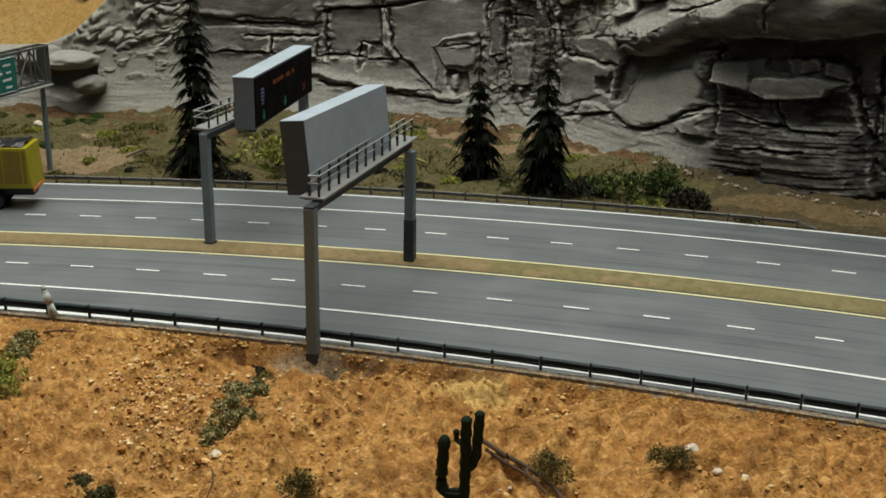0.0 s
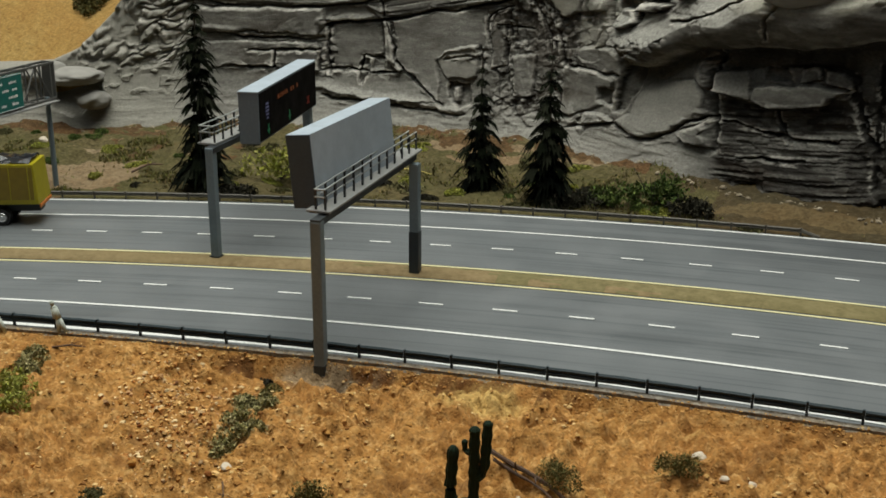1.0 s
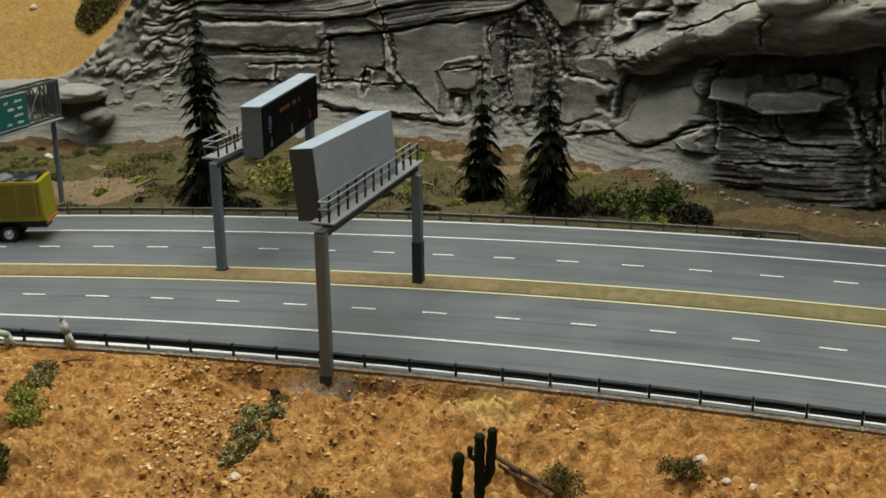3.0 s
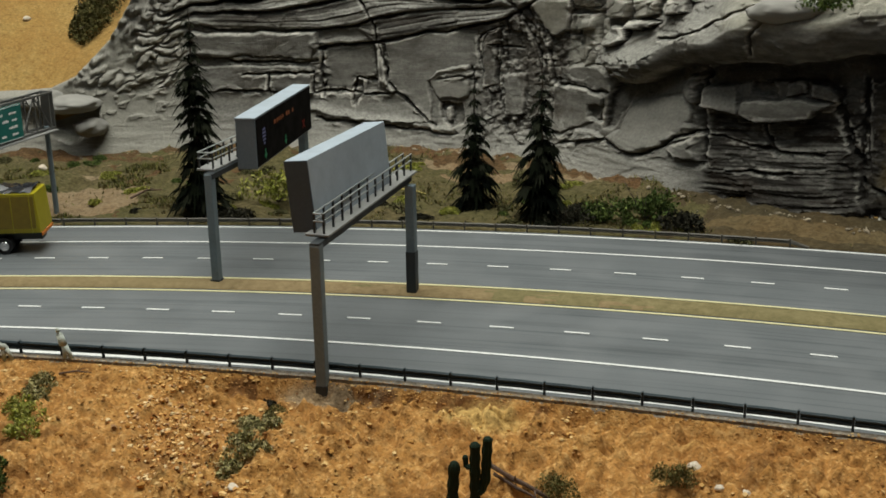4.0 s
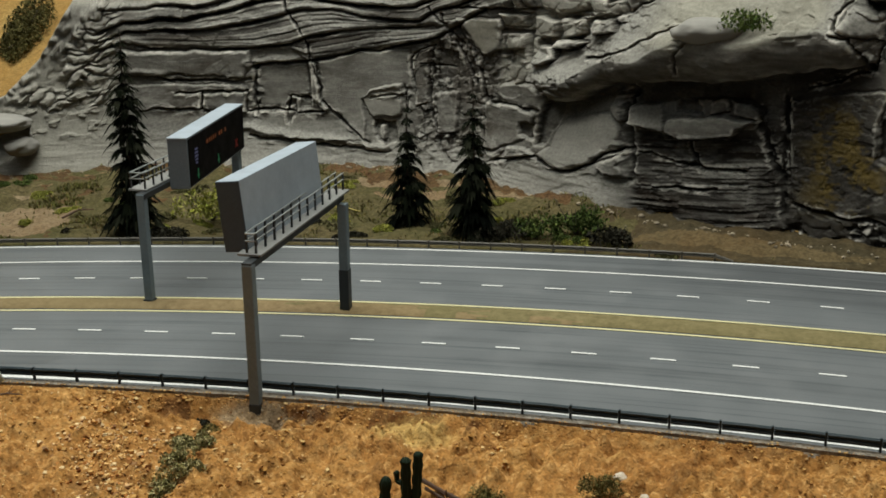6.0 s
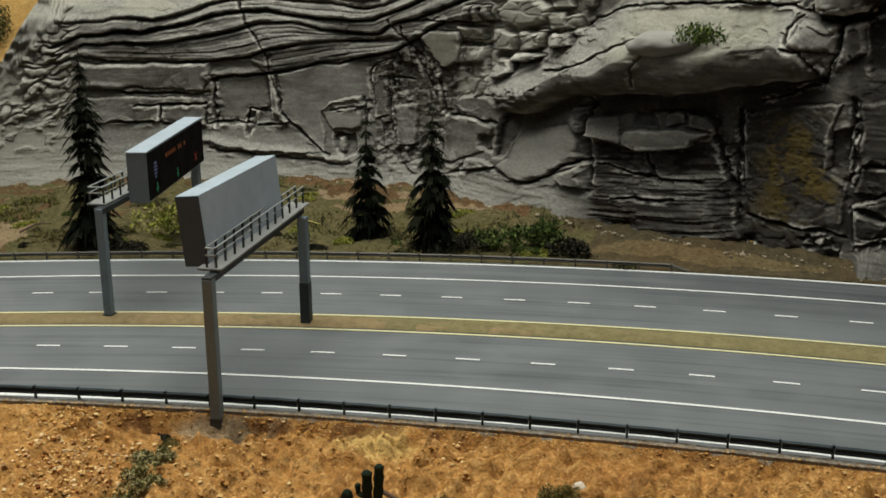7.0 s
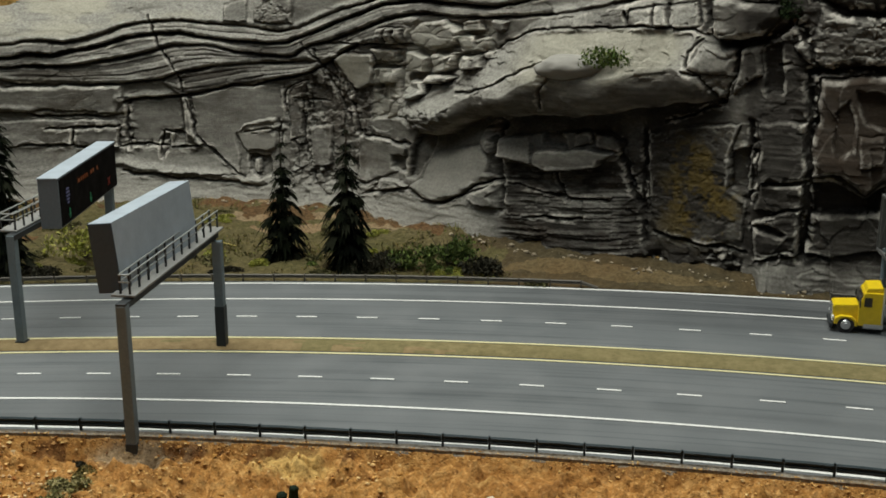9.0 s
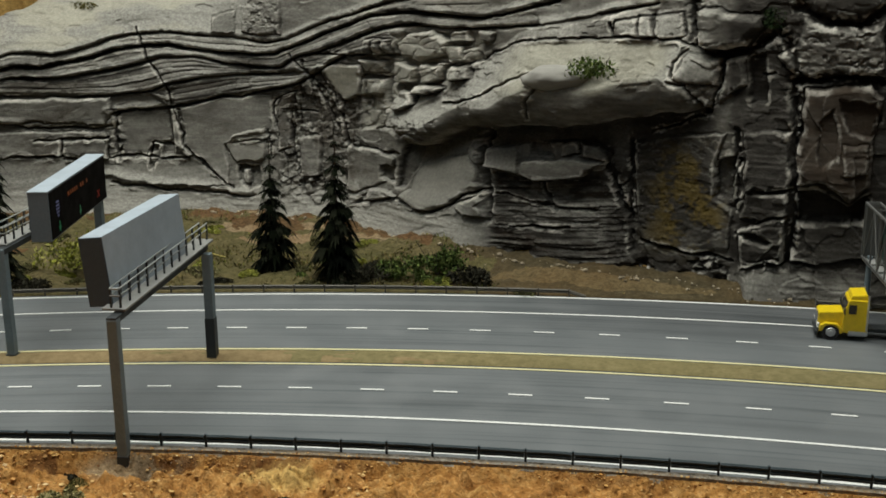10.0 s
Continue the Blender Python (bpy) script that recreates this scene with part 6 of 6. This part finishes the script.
def soil_pebbles():
    rs = np.random.RandomState(8)
    n = 42000
    x = rs.uniform(-0.32, 0.55, n)
    y = NEAR_RAIL(x) - 0.0052 - rs.uniform(0, 1, n) ** 1.1 * 0.19
    keep = fbm(x * 40, y * 40, 15) + rs.uniform(-0.35, 0.35, n) > -0.12 + 0.28 * step(0.0, 0.06, x)
    x, y = x[keep], y[keep]
    scatter("soil_crumbs", "orange and brown crumbs strewn over the soil bank", PEBBLE, x, y, 0.00026 + 0.0011 * rs.rand(len(x)) ** 4.5, 9, 0.5, sub=0)
    m = 1000
    along, over = rs.normal(0, 0.030, m), rs.normal(0, 0.013, m)
    x = -0.050 + 0.55 * along + 0.83 * over
    y = -0.060 - 0.83 * along + 0.55 * over
    scatter("stone_chips", "pale and brown stone chips lying in a fan on the soil", CHIPS, x, y, 0.0004 + 0.0010 * rs.rand(m) ** 2, 10, sub=0)
    m = 70
    x = rs.uniform(0.00, 0.03, m)
    y = NEAR_RAIL(x) - 0.006 - rs.rand(m) * 0.012
    scatter("grey_grit", "grey grit round the gantry post", STONE_GREY, x, y, 0.0002 + 0.0006 * rs.rand(m) ** 2, 11)
    m = 2200
    x = rs.uniform(-0.32, 0.55, m)
    y = NEAR_RAIL(x) - 0.0054 + rs.normal(0, 0.0013, m) + 0.0012 * fbm(x * 60, x * 0, 3)
    keep = y < NEAR_RAIL(x) - 0.0028
    x, y = x[keep], y[keep]
    scatter("soil_spill", "orange soil crumbs spilling over the road edge", PEBBLE, x, y, 0.0002 + 0.00045 * rs.rand(len(x)) ** 2, 13, 0.7, np.where(y > NEAR_RAIL(x) - 0.0053, 0.0004, ground_height(x, y)), 0)
    m = 260
    x = rs.uniform(-0.40, 0.42, m)
    y = cliff_foot(x) - 0.010 - np.abs(rs.normal(0, 0.008, m))
    scatter("cliff_rubble", "grey rubble along the foot of the cliff", STONE_GREY, x, y, 0.0006 + 0.0022 * rs.rand(m) ** 3, 12)


soil_pebbles()


def stone(seed, x, y, r, mat, label, squash=(1, 0.8, 0.65), z=None, name="stone", sub=3, lump=0.28):
    rnd = random.Random(seed)
    bm = bmesh.new()
    bmesh.ops.create_icosphere(bm, subdivisions=sub, radius=1)
    off = Vector((rnd.random() * 50, rnd.random() * 50, 0))
    for v in bm.verts:
        n = v.co.normalized()
        k = 1 + lump * noise.fractal(n * 1.3 + off, 1.0, 2.0, 4)
        v.co = Vector((n.x * squash[0], n.y * squash[1], n.z * squash[2])) * k * r
    ob = part(name, bm, mat, smooth=sub > 2)
    ob.matrix_world = Matrix.Translation((x, y, (ground_at(x, y) if z is None else z) + r * squash[2] * 0.3)) @ Matrix.Rotation(rnd.random() * 6.28, 4, "Z")
    return tagged(ob, label, "stone", "single stones")


stone(61, 0.1845, -0.0375, 0.0034, STONE_PALE, "white stone beside an olive tuft")
stone(62, 0.1957, -0.0499, 0.0021, STONE_PALE, "small white stone on the soil")
stone(63, 0.2066, -0.0450, 0.0024, STONE_PALE, "small white stone on the soil")
stone(64, 0.2374, -0.0365, 0.0034, PEBBLE, "ochre stone with a pale top on the soil")
stone(65, -0.0053, -0.0913, 0.0032, STONE_PALE, "flat pale stone below the grey scrub", (1, 0.7, 0.3))
stone(66, -0.020, -0.062, 0.0026, PEBBLE, "brown stone among chips")
stone(67, -0.388, 0.318, 0.0042, STONE_PALE, "white stone lying on the verge")
stone(68, -0.5243, 0.504, 0.0045, STONE_PALE, "pale round stone on the yellow sand hill")
for k, (x, y, r) in enumerate(((-0.062, -0.030, 0.0017), (-0.085, -0.020, 0.0016), (-0.075, -0.060, 0.0019), (-0.095, -0.085, 0.0018), (-0.045, -0.100, 0.0020), (0.06, -0.045, 0.0016), (0.14, -0.020, 0.0017))):
    stone(70 + k, x, y, r, PEBBLE, "dark brown stone on the soil", sub=2)
# boulders at the left shoulder of the cliff
BOULDER = BOULDER_GREY
for k, (x, y, z, r, sq) in enumerate(((-0.398, 0.384, 0.0515, 0.021, (1.25, 0.9, 0.38)), (-0.386, 0.391, 0.0300, 0.0140, (1.15, 0.9, 0.62)), (-0.440, 0.402, 0.050, 0.018, (1.3, 0.9, 0.55)))):
    stone(90 + k, x, y, r, BOULDER, "smooth rounded grey boulder at the shoulder of the cliff", sq, z, "boulder", 4, 0.18)
q = on_cliff(207, 150)
stone(95, q.x, q.y - 0.002, 0.0205, BOULDER, "smooth pale boulder lying on the cliff ledge", (1.25, 0.8, 0.45), q.z - 0.004, "boulder", 4, 0.18)


# ---------------------------------------------------------------- cactus, branch, figures


def cactus():
    x, y = 0.1042, -0.1008
    z = ground_at(x, y)
    c = thing("cactus", "dark green columnar cactus with upright arms on the ochre soil", "cactus", "", Matrix.Translation((x, y, z - 0.001)))

    def limb(name, pts, r):
        """A ribbed column along a few points."""
        V, F, seg = [], [], 16
        pts = [Vector(p) for p in pts]
        path = []
        for a, b in zip(pts[:-1], pts[1:]):
            k = max(2, int((b - a).length / 0.0016))
            path += [a.lerp(b, i / k) for i in range(k)]
        path.append(pts[-1])
        path += [pts[-1] + (pts[-1] - pts[-2]).normalized() * r * s for s in (0.4, 0.7)]
        for i, q in enumerate(path):
            d = (path[min(i + 1, len(path) - 1)] - path[max(i - 1, 0)]).normalized()
            m = d.to_track_quat("Z", "Y").to_matrix()
            rr = r * (0.92 + 0.10 * math.sin(i * 1.7)) * (0.75 if i == len(path) - 2 else 0.3 if i == len(path) - 1 else 1)
            for j in range(seg):
                a = 6.2832 * j / seg
                V.append(tuple(q + m @ Vector((math.cos(a), math.sin(a), 0)) * rr * (1.08 if j % 2 else 0.86)))
        for i in range(len(path) - 1):
            F += [(i * seg + j, i * seg + (j + 1) % seg, (i + 1) * seg + (j + 1) % seg, (i + 1) * seg + j) for j in range(seg)]
        F.append(tuple(range((len(path) - 1) * seg, len(path) * seg)))
        soup(name, V, F, CACTUS, c)

    t = 0.0262 - z
    limb("stem", [(0.001, 0, 0), (0.0012, 0, t + 0.001)], 0.0021)
    limb("arm", [(0.000, 0, 0.0052), (-0.0060, 0, 0.0046), (-0.0080, 0, 0.0070), (-0.0082, 0, 0.0120), (-0.0072, 0, t - 0.0085)], 0.0023)
    limb("arm", [(0.0012, 0, 0.0165), (0.0038, 0.001, 0.0185), (0.0050, 0.001, 0.0220), (0.0060, 0.001, t + 0.0036)], 0.0020)
    limb("arm", [(-0.0005, 0, t - 0.009), (-0.0028, 0.001, t - 0.0085), (-0.0030, 0.001, t - 0.005)], 0.0012)


cactus()


def branch(name, label, pts, r0, r1, seed, mat=None):
    rnd = random.Random(seed)
    b = thing(name, label, "dead wood")
    bm = bmesh.new()
    zg = np.array([ground_at(x, y) for x, y, h in pts])
    run = np.arange(len(pts))
    line_z = np.polyval(np.polyfit(run, zg, 1), run)
    line_z += 0.6 * max(0.0, float((zg - line_z).max()))
    P = [Vector((x, y, z + h)) for (x, y, h), z in zip(pts, line_z)]
    n = len(P) - 1
    hoops = []
    for i, p in enumerate(P):
        along = (P[min(i + 1, n)] - P[max(i - 1, 0)]).normalized()
        side = along.cross(Vector((0, 0, 1))).normalized()
        up = side.cross(along)
        radius = (r0 + (r1 - r0) * i / n) * (1 + 0.12 * math.sin(2.3 * i + seed))
        hoops.append([bm.verts.new(p + radius * (math.cos(6.2832 * k / 7) * side + math.sin(6.2832 * k / 7) * up)) for k in range(7)])
    for lo, hi in zip(hoops, hoops[1:]):
        for k in range(7):
            bm.faces.new((lo[k], lo[(k + 1) % 7], hi[(k + 1) % 7], hi[k]))
    bm.faces.new(hoops[0][::-1])
    bm.faces.new(hoops[-1])
    bmesh.ops.recalc_face_normals(bm, faces=bm.faces)
    part("limb", bm, mat or WOOD, b)
    for k in range(3):
        q = P[rnd.randrange(1, n)]
        part("twig", one_rod(q, q + Vector((rnd.uniform(-1, 1), rnd.uniform(-1, 1), rnd.uniform(0, 0.8))) * 0.006, r1 * 0.7, r1 * 0.3, 5), WOOD, b)


branch("dead_branch", "dry brown dead branch lying on the soil beside the cactus", [(0.1035, -0.0685, 0.0030), (0.1090, -0.0705, 0.0028), (0.1145, -0.0718, 0.0022), (0.1190, -0.0722, 0.0022), (0.1230, -0.0728, 0.0020), (0.1275, -0.0738, 0.0016), (0.1320, -0.0760, 0.0016), (0.1370, -0.0795, 0.0014), (0.1420, -0.0850, 0.0010)], 0.0011, 0.0008, 3)
branch("dead_branch", "thinner dry branch against a dead branch on the soil", [(0.1050, -0.0700, 0.0012), (0.1105, -0.0722, 0.0016), (0.1160, -0.0736, 0.0012), (0.1220, -0.0748, 0.0012), (0.1280, -0.0775, 0.0010), (0.1330, -0.0815, 0.0008)], 0.0008, 0.0005, 4)
branch("dead_branch", "short dark twig on the soil near the scrub", [(-0.136, -0.026, 0.0006), (-0.128, -0.022, 0.0014), (-0.120, -0.021, 0.0010)], 0.0006, 0.0003, 5)
branch("dead_branch", "fallen dark twig on the far verge", [(-0.275, 0.270, 0.001), (-0.266, 0.280, 0.005), (-0.258, 0.289, 0.003)], 0.0010, 0.0005, 6)
branch("dead_branch", "straw yellow broken twig on the far verge", [(-0.078, 0.330, 0.004), (-0.066, 0.334, 0.005), (-0.052, 0.333, 0.003)], 0.0008, 0.0004, 8, STRAW)
branch("dead_branch", "thin curved dry twig on the soil", [(0.002, -0.108, 0.0006), (0.006, -0.115, 0.003), (0.006, -0.124, 0.001)], 0.0004, 0.0002, 7)
scatter("branch_chips", "pale chips under the dead branch", STONE_PALE, np.array([0.112, 0.116, 0.119, 0.123, 0.127, 0.113, 0.121]), np.array([-0.085, -0.088, -0.084, -0.090, -0.089, -0.091, -0.093]), np.array([0.0012, 0.0010, 0.0014, 0.0012, 0.0009, 0.0011, 0.0010]), 31)


def figure(label, x, y, pieces, turn):
    """A tiny painted figurine as one plain rounded shape."""
    bm = bmesh.new()
    for a, b, r0, r1 in pieces:
        rod(bm, a, b, r0, r1, 10)
        for p, r in ((a, r0), (b, r1)):
            bmesh.ops.create_icosphere(bm, subdivisions=1, radius=r, matrix=Matrix.Translation(p))
    ob = part("figurine", bm, FIGURE, smooth=True)
    ob.matrix_world = Matrix.Translation((x, y, ground_at(x, y))) @ Matrix.Rotation(turn, 4, "Z")
    return tagged(ob, label, "figurine", "painted figurines by the guardrail")


figure("pale painted figurine in mid stride before the guardrail", -0.1405, -0.0145,
       [((0.0008, 0, 0.0008), (0.0012, 0, 0.0088), 0.0010, 0.0015), ((0.0050, 0.0003, 0.0010), (0.0016, 0, 0.0086), 0.0009, 0.0014), ((0.0052, 0.0002, 0.0006), (0.0062, -0.0004, 0.0005), 0.0007, 0.0005),
        ((0.0010, -0.0002, 0.0006), (0.0018, -0.0010, 0.0005), 0.0007, 0.0005), ((0.0013, 0, 0.0088), (-0.0008, 0, 0.0142), 0.0017, 0.0019), ((-0.0015, 0, 0.0166), (-0.0017, 0, 0.0172), 0.0013, 0.0012),
        ((-0.0014, -0.0010, 0.0140), (0.0002, -0.0020, 0.0096), 0.0007, 0.0006)], 0.1)
figure("pale painted bending figurine before the guardrail", -0.171, -0.021,
       [((-0.0010, 0, 0.0006), (-0.0008, 0, 0.0072), 0.0011, 0.0014), ((0.0030, 0.0004, 0.0006), (0.0006, 0, 0.0070), 0.0010, 0.0014),
        ((0.0, 0, 0.0076), (-0.0052, -0.0006, 0.0092), 0.0018, 0.0018), ((-0.0070, -0.0006, 0.0088), (-0.0076, -0.0006, 0.0086), 0.0013, 0.0012),
        ((-0.0050, -0.0010, 0.0086), (-0.0056, -0.0012, 0.0040), 0.0007, 0.0006)], 0.3)

# ---------------------------------------------------------------- trucks (front at x = 0, tail towards +x)


def wheel(parent, x, side, r, w, half, rim_mat):
    y0 = side * half
    y1 = side * (half - w)
    tyre = part("wheel", one_rod((x, y1, r), (x, y0, r), r, seg=22), RUBBER, parent)
    bmesh_rim = bmesh.new()
    rod(bmesh_rim, (x, y0 - side * 0.0002, r), (x, y0 + side * 0.0003, r), r * 0.62, r * 0.55, 18)
    rod(bmesh_rim, (x, y0 + side * 0.0002, r), (x, y0 + side * 0.0007, r), r * 0.25, r * 0.2, 12)
    part("rim", bmesh_rim, rim_mat, tyre, "bright metal rim")


def place_on(c0, c1, x, share):
    c = lambda q: c0(q) * (1 - share) + c1(q) * share
    return Matrix.Translation((x, c(x), 0.0001)) @ Matrix.Rotation(math.atan((c(x + 0.06) - c(x)) / 0.06), 4, "Z")


def tractor(t, paint, hood_h, cab_h, cab_len, chassis_end, drive_axles, sleeper):
    part("chassis", one_box((0.006, -0.0050, 0.0050), (chassis_end, 0.0050, 0.0078), 0.0004), DARK_STEEL, t)
    part("bonnet", prism([(0.0015, 0.0072), (0.0010, hood_h - 0.0012), (0.0022, hood_h), (0.0185, hood_h + 0.0012), (0.0185, 0.0072)], -0.0085, 0.0085, 0.0008), paint, t)
    part("grille", one_box((0.0002, -0.0058, 0.0078), (0.0014, 0.0058, hood_h - 0.0012), 0.0003), CHROME, t)
    part("bumper", one_box((-0.0008, -0.0125, 0.0028), (0.0012, 0.0125, 0.0062), 0.0005), CHROME if sleeper else DARK_STEEL, t)
    a, b = 0.0178, 0.0178 + cab_len
    part("cab", prism([(a, 0.0055), (a, hood_h), (a + 0.0030, cab_h - 0.0008), (a + 0.0042, cab_h), (b, cab_h + (0.002 if sleeper else 0)), (b, 0.0055)], -0.0118, 0.0118, 0.0007), paint, t)
    for s in (-1, 1):
        part("mudguard", prism([(0.0020, 0.0060), (0.0026, 0.0102), (0.0062, 0.0122), (0.0140, 0.0118), (0.0172, 0.0085), (0.0180, 0.0050), (0.0160, 0.0050), (0.0150, 0.0085), (0.0104, 0.0104), (0.0062, 0.0098), (0.0040, 0.0060)],
                               s * 0.0084, s * 0.0125, 0.0003), paint, t)
        part("side_window", one_box((a + 0.0032, s * 0.0117, hood_h + 0.0008), (a + 0.0085, s * 0.0120, cab_h - 0.0035), 0.0001), GLASS_DARK, t)
        part("fuel_tank", one_rod((a + 0.004, s * 0.0095, 0.0056), (a + 0.017, s * 0.0095, 0.0056), 0.0028, seg=14), CHROME, t)
        part("mirror", one_box((a - 0.0002, s * 0.0132, hood_h + 0.001), (a + 0.0008, s * 0.0150, hood_h + 0.006), 0.0002), DARK_STEEL, t)
        part("headlight", one_box((0.0004, s * 0.0088 - 0.0014, 0.0088), (0.0022, s * 0.0088 + 0.0014, 0.0112), 0.0005), SIGN_WHITE, t)
        part("exhaust_stack", one_rod((b - 0.0010, s * 0.0124, 0.008), (b - 0.0010, s * 0.0124, cab_h + 0.004), 0.0007, seg=8), CHROME, t)
        wheel(t, 0.0100, s, 0.0058, 0.0042, 0.0125, CHROME)
        for x in drive_axles:
            wheel(t, x, s, 0.0058, 0.0070, 0.0128, CHROME)
    part("windscreen", prism([(a - 0.0003, hood_h + 0.0014), (a + 0.0026, cab_h - 0.0022), (a + 0.0030, cab_h - 0.0022), (a + 0.0004, hood_h + 0.0014)], -0.0098, 0.0098), GLASS_DARK, t)


def tipper_truck():
    m = place_on(FAR_DASH, FAR_WHITE, -0.442, 0.50)
    t = thing("truck", "black long-nosed truck with a yellow printed trailer on the road", "truck", "model trucks", m)
    tractor(t, BLACK, 0.0215, 0.0355, 0.0300, 0.090, (0.066, 0.078), True)
    part("drive_guard", one_box((0.058, -0.0130, 0.0118), (0.086, 0.0130, 0.0130), 0.0004), CHROME, t)
    tr = part("trailer_body", prism([(0.0525, 0.0148), (0.0510, 0.0420), (0.1840, 0.0420), (0.1860, 0.0148)], -0.0140, 0.0140, 0.0005), TRAILER_YELLOW, t, "yellow printed trailer body")
    for s in (-1, 1):
        y = s * 0.01405
        part("print_stripe", one_box((0.0550, y, 0.0370), (0.1000, y + s * 0.0002, 0.0402)), PRINT_GREEN, tr)
        part("print_stripe", one_box((0.0550, y, 0.0335), (0.1050, y + s * 0.0002, 0.0345)), PRINT_GREEN, tr)
        part("print_scene", one_box((0.1240, y, 0.0180), (0.1832, y + s * 0.0002, 0.0400)), PRINT_BROWN, tr)
        part("print_emblem", prism([(0.1060, 0.0255), (0.1105, 0.0310), (0.1150, 0.0245), (0.1100, 0.0235)], y, y + s * 0.0002), PRINT_GREEN, tr)
        part("print_emblem", prism([(0.1155, 0.0345), (0.1185, 0.0375), (0.1215, 0.0335), (0.1190, 0.0315)], y, y + s * 0.0002), BLACK, tr)
        for k in range(11):
            x = 0.058 + k * 0.0122
            part("side_rib", one_box((x, y - s * 0.0002, 0.0150), (x + 0.0007, y + s * 0.0005, 0.0418)), TRAILER_YELLOW, tr)
        part("side_skirt", one_box((0.0950, s * 0.0118, 0.0040), (0.1270, s * 0.0128, 0.0142), 0.0003), BLACK, t)
        part("landing_leg", one_box((0.0900, s * 0.0090, 0.0020), (0.0920, s * 0.0105, 0.0142)), DARK_STEEL, t)
        part("tool_box", one_box((0.0875, s * 0.0105, 0.0075), (0.0945, s * 0.0132, 0.0130), 0.0003), CHROME, t)
        for x in (0.1350, 0.1475, 0.1600):
            wheel(t, x, s, 0.0056, 0.0066, 0.0128, CHROME)
    V, F = [], []
    n = 34
    rs = np.random.RandomState(3)
    for i in range(n):
        for j in range(7):
            V.append((0.0535 + 0.128 * i / (n - 1), -0.0130 + 0.026 * j / 6, 0.0415 + 0.0025 * rs.rand() + (0.0015 if 0 < j < 6 else 0)))
    F = [(i * 7 + j, i * 7 + j + 1, (i + 1) * 7 + j + 1, (i + 1) * 7 + j) for i in range(n - 1) for j in range(6)]
    soup("load_cover", V, F, BLACK, t)
    part("rear_chassis", one_box((0.0880, -0.0055, 0.0080), (0.1840, 0.0055, 0.0146), 0.0004), DARK_STEEL, t)
    part("tail_lamp", one_box((0.1858, -0.0125, 0.0125), (0.1866, 0.0125, 0.0145)), ORANGE, t)
    return t


def box_truck():
    m = place_on(FAR_DASH, FAR_WHITE, 0.380, 0.68) @ Matrix.Scale(0.9, 4)
    t = thing("truck", "yellow long-nosed truck with a white, green-banded trailer on the road", "truck", "model trucks", m)
    tractor(t, YELLOW, 0.0190, 0.0300, 0.0170, 0.078, (0.0560, 0.0690), False)
    part("air_deflector", prism([(0.0215, 0.0298), (0.0230, 0.0330), (0.0330, 0.0338), (0.0345, 0.0298)], -0.0105, 0.0105, 0.0008), YELLOW, t)
    tr = part("trailer_body", prism([(0.0510, 0.0120), (0.0510, 0.0455), (0.0530, 0.0480), (0.1900, 0.0480), (0.1910, 0.0455), (0.1910, 0.0120)], -0.0142, 0.0142, 0.0005), TRAILER_WHITE, t, "white trailer body")
    for s in (-1, 1):
        y = s * 0.01425
        part("band", one_box((0.0512, y, 0.0262), (0.1908, y + s * 0.0002, 0.0345)), BAND_GREEN, tr, "dark green band")
        part("stripe", one_box((0.0512, y, 0.0236), (0.1908, y + s * 0.0002, 0.0262)), YELLOW, tr, "yellow stripe")
        part("emblem", one_rod((0.0715, y, 0.0303), (0.0715, y + s * 0.0004, 0.0303), 0.0030, seg=20), ORANGE, tr, "orange round emblem")
        part("skirt", one_box((0.0950, s * 0.0110, 0.0050), (0.1350, s * 0.0120, 0.0120), 0.0003), DARK_STEEL, t)
        for x in (0.1580, 0.1710):
            wheel(t, x, s, 0.0056, 0.0066, 0.0128, CHROME)
    part("rear_chassis", one_box((0.0700, -0.0055, 0.0078), (0.1900, 0.0055, 0.0119), 0.0004), DARK_STEEL, t)
    part("refrigerator_unit", one_box((0.0475, -0.0090, 0.0300), (0.0509, 0.0090, 0.0440), 0.0008), TRAILER_WHITE, t)
    return t


tipper_truck()
box_truck()

# ---------------------------------------------------------------- lane dashes, last
dashes(NEAR_DASH, -0.2075, 0.0378, 0.00025)
dashes(FAR_DASH, -0.2560, 0.0347, 0.00031)
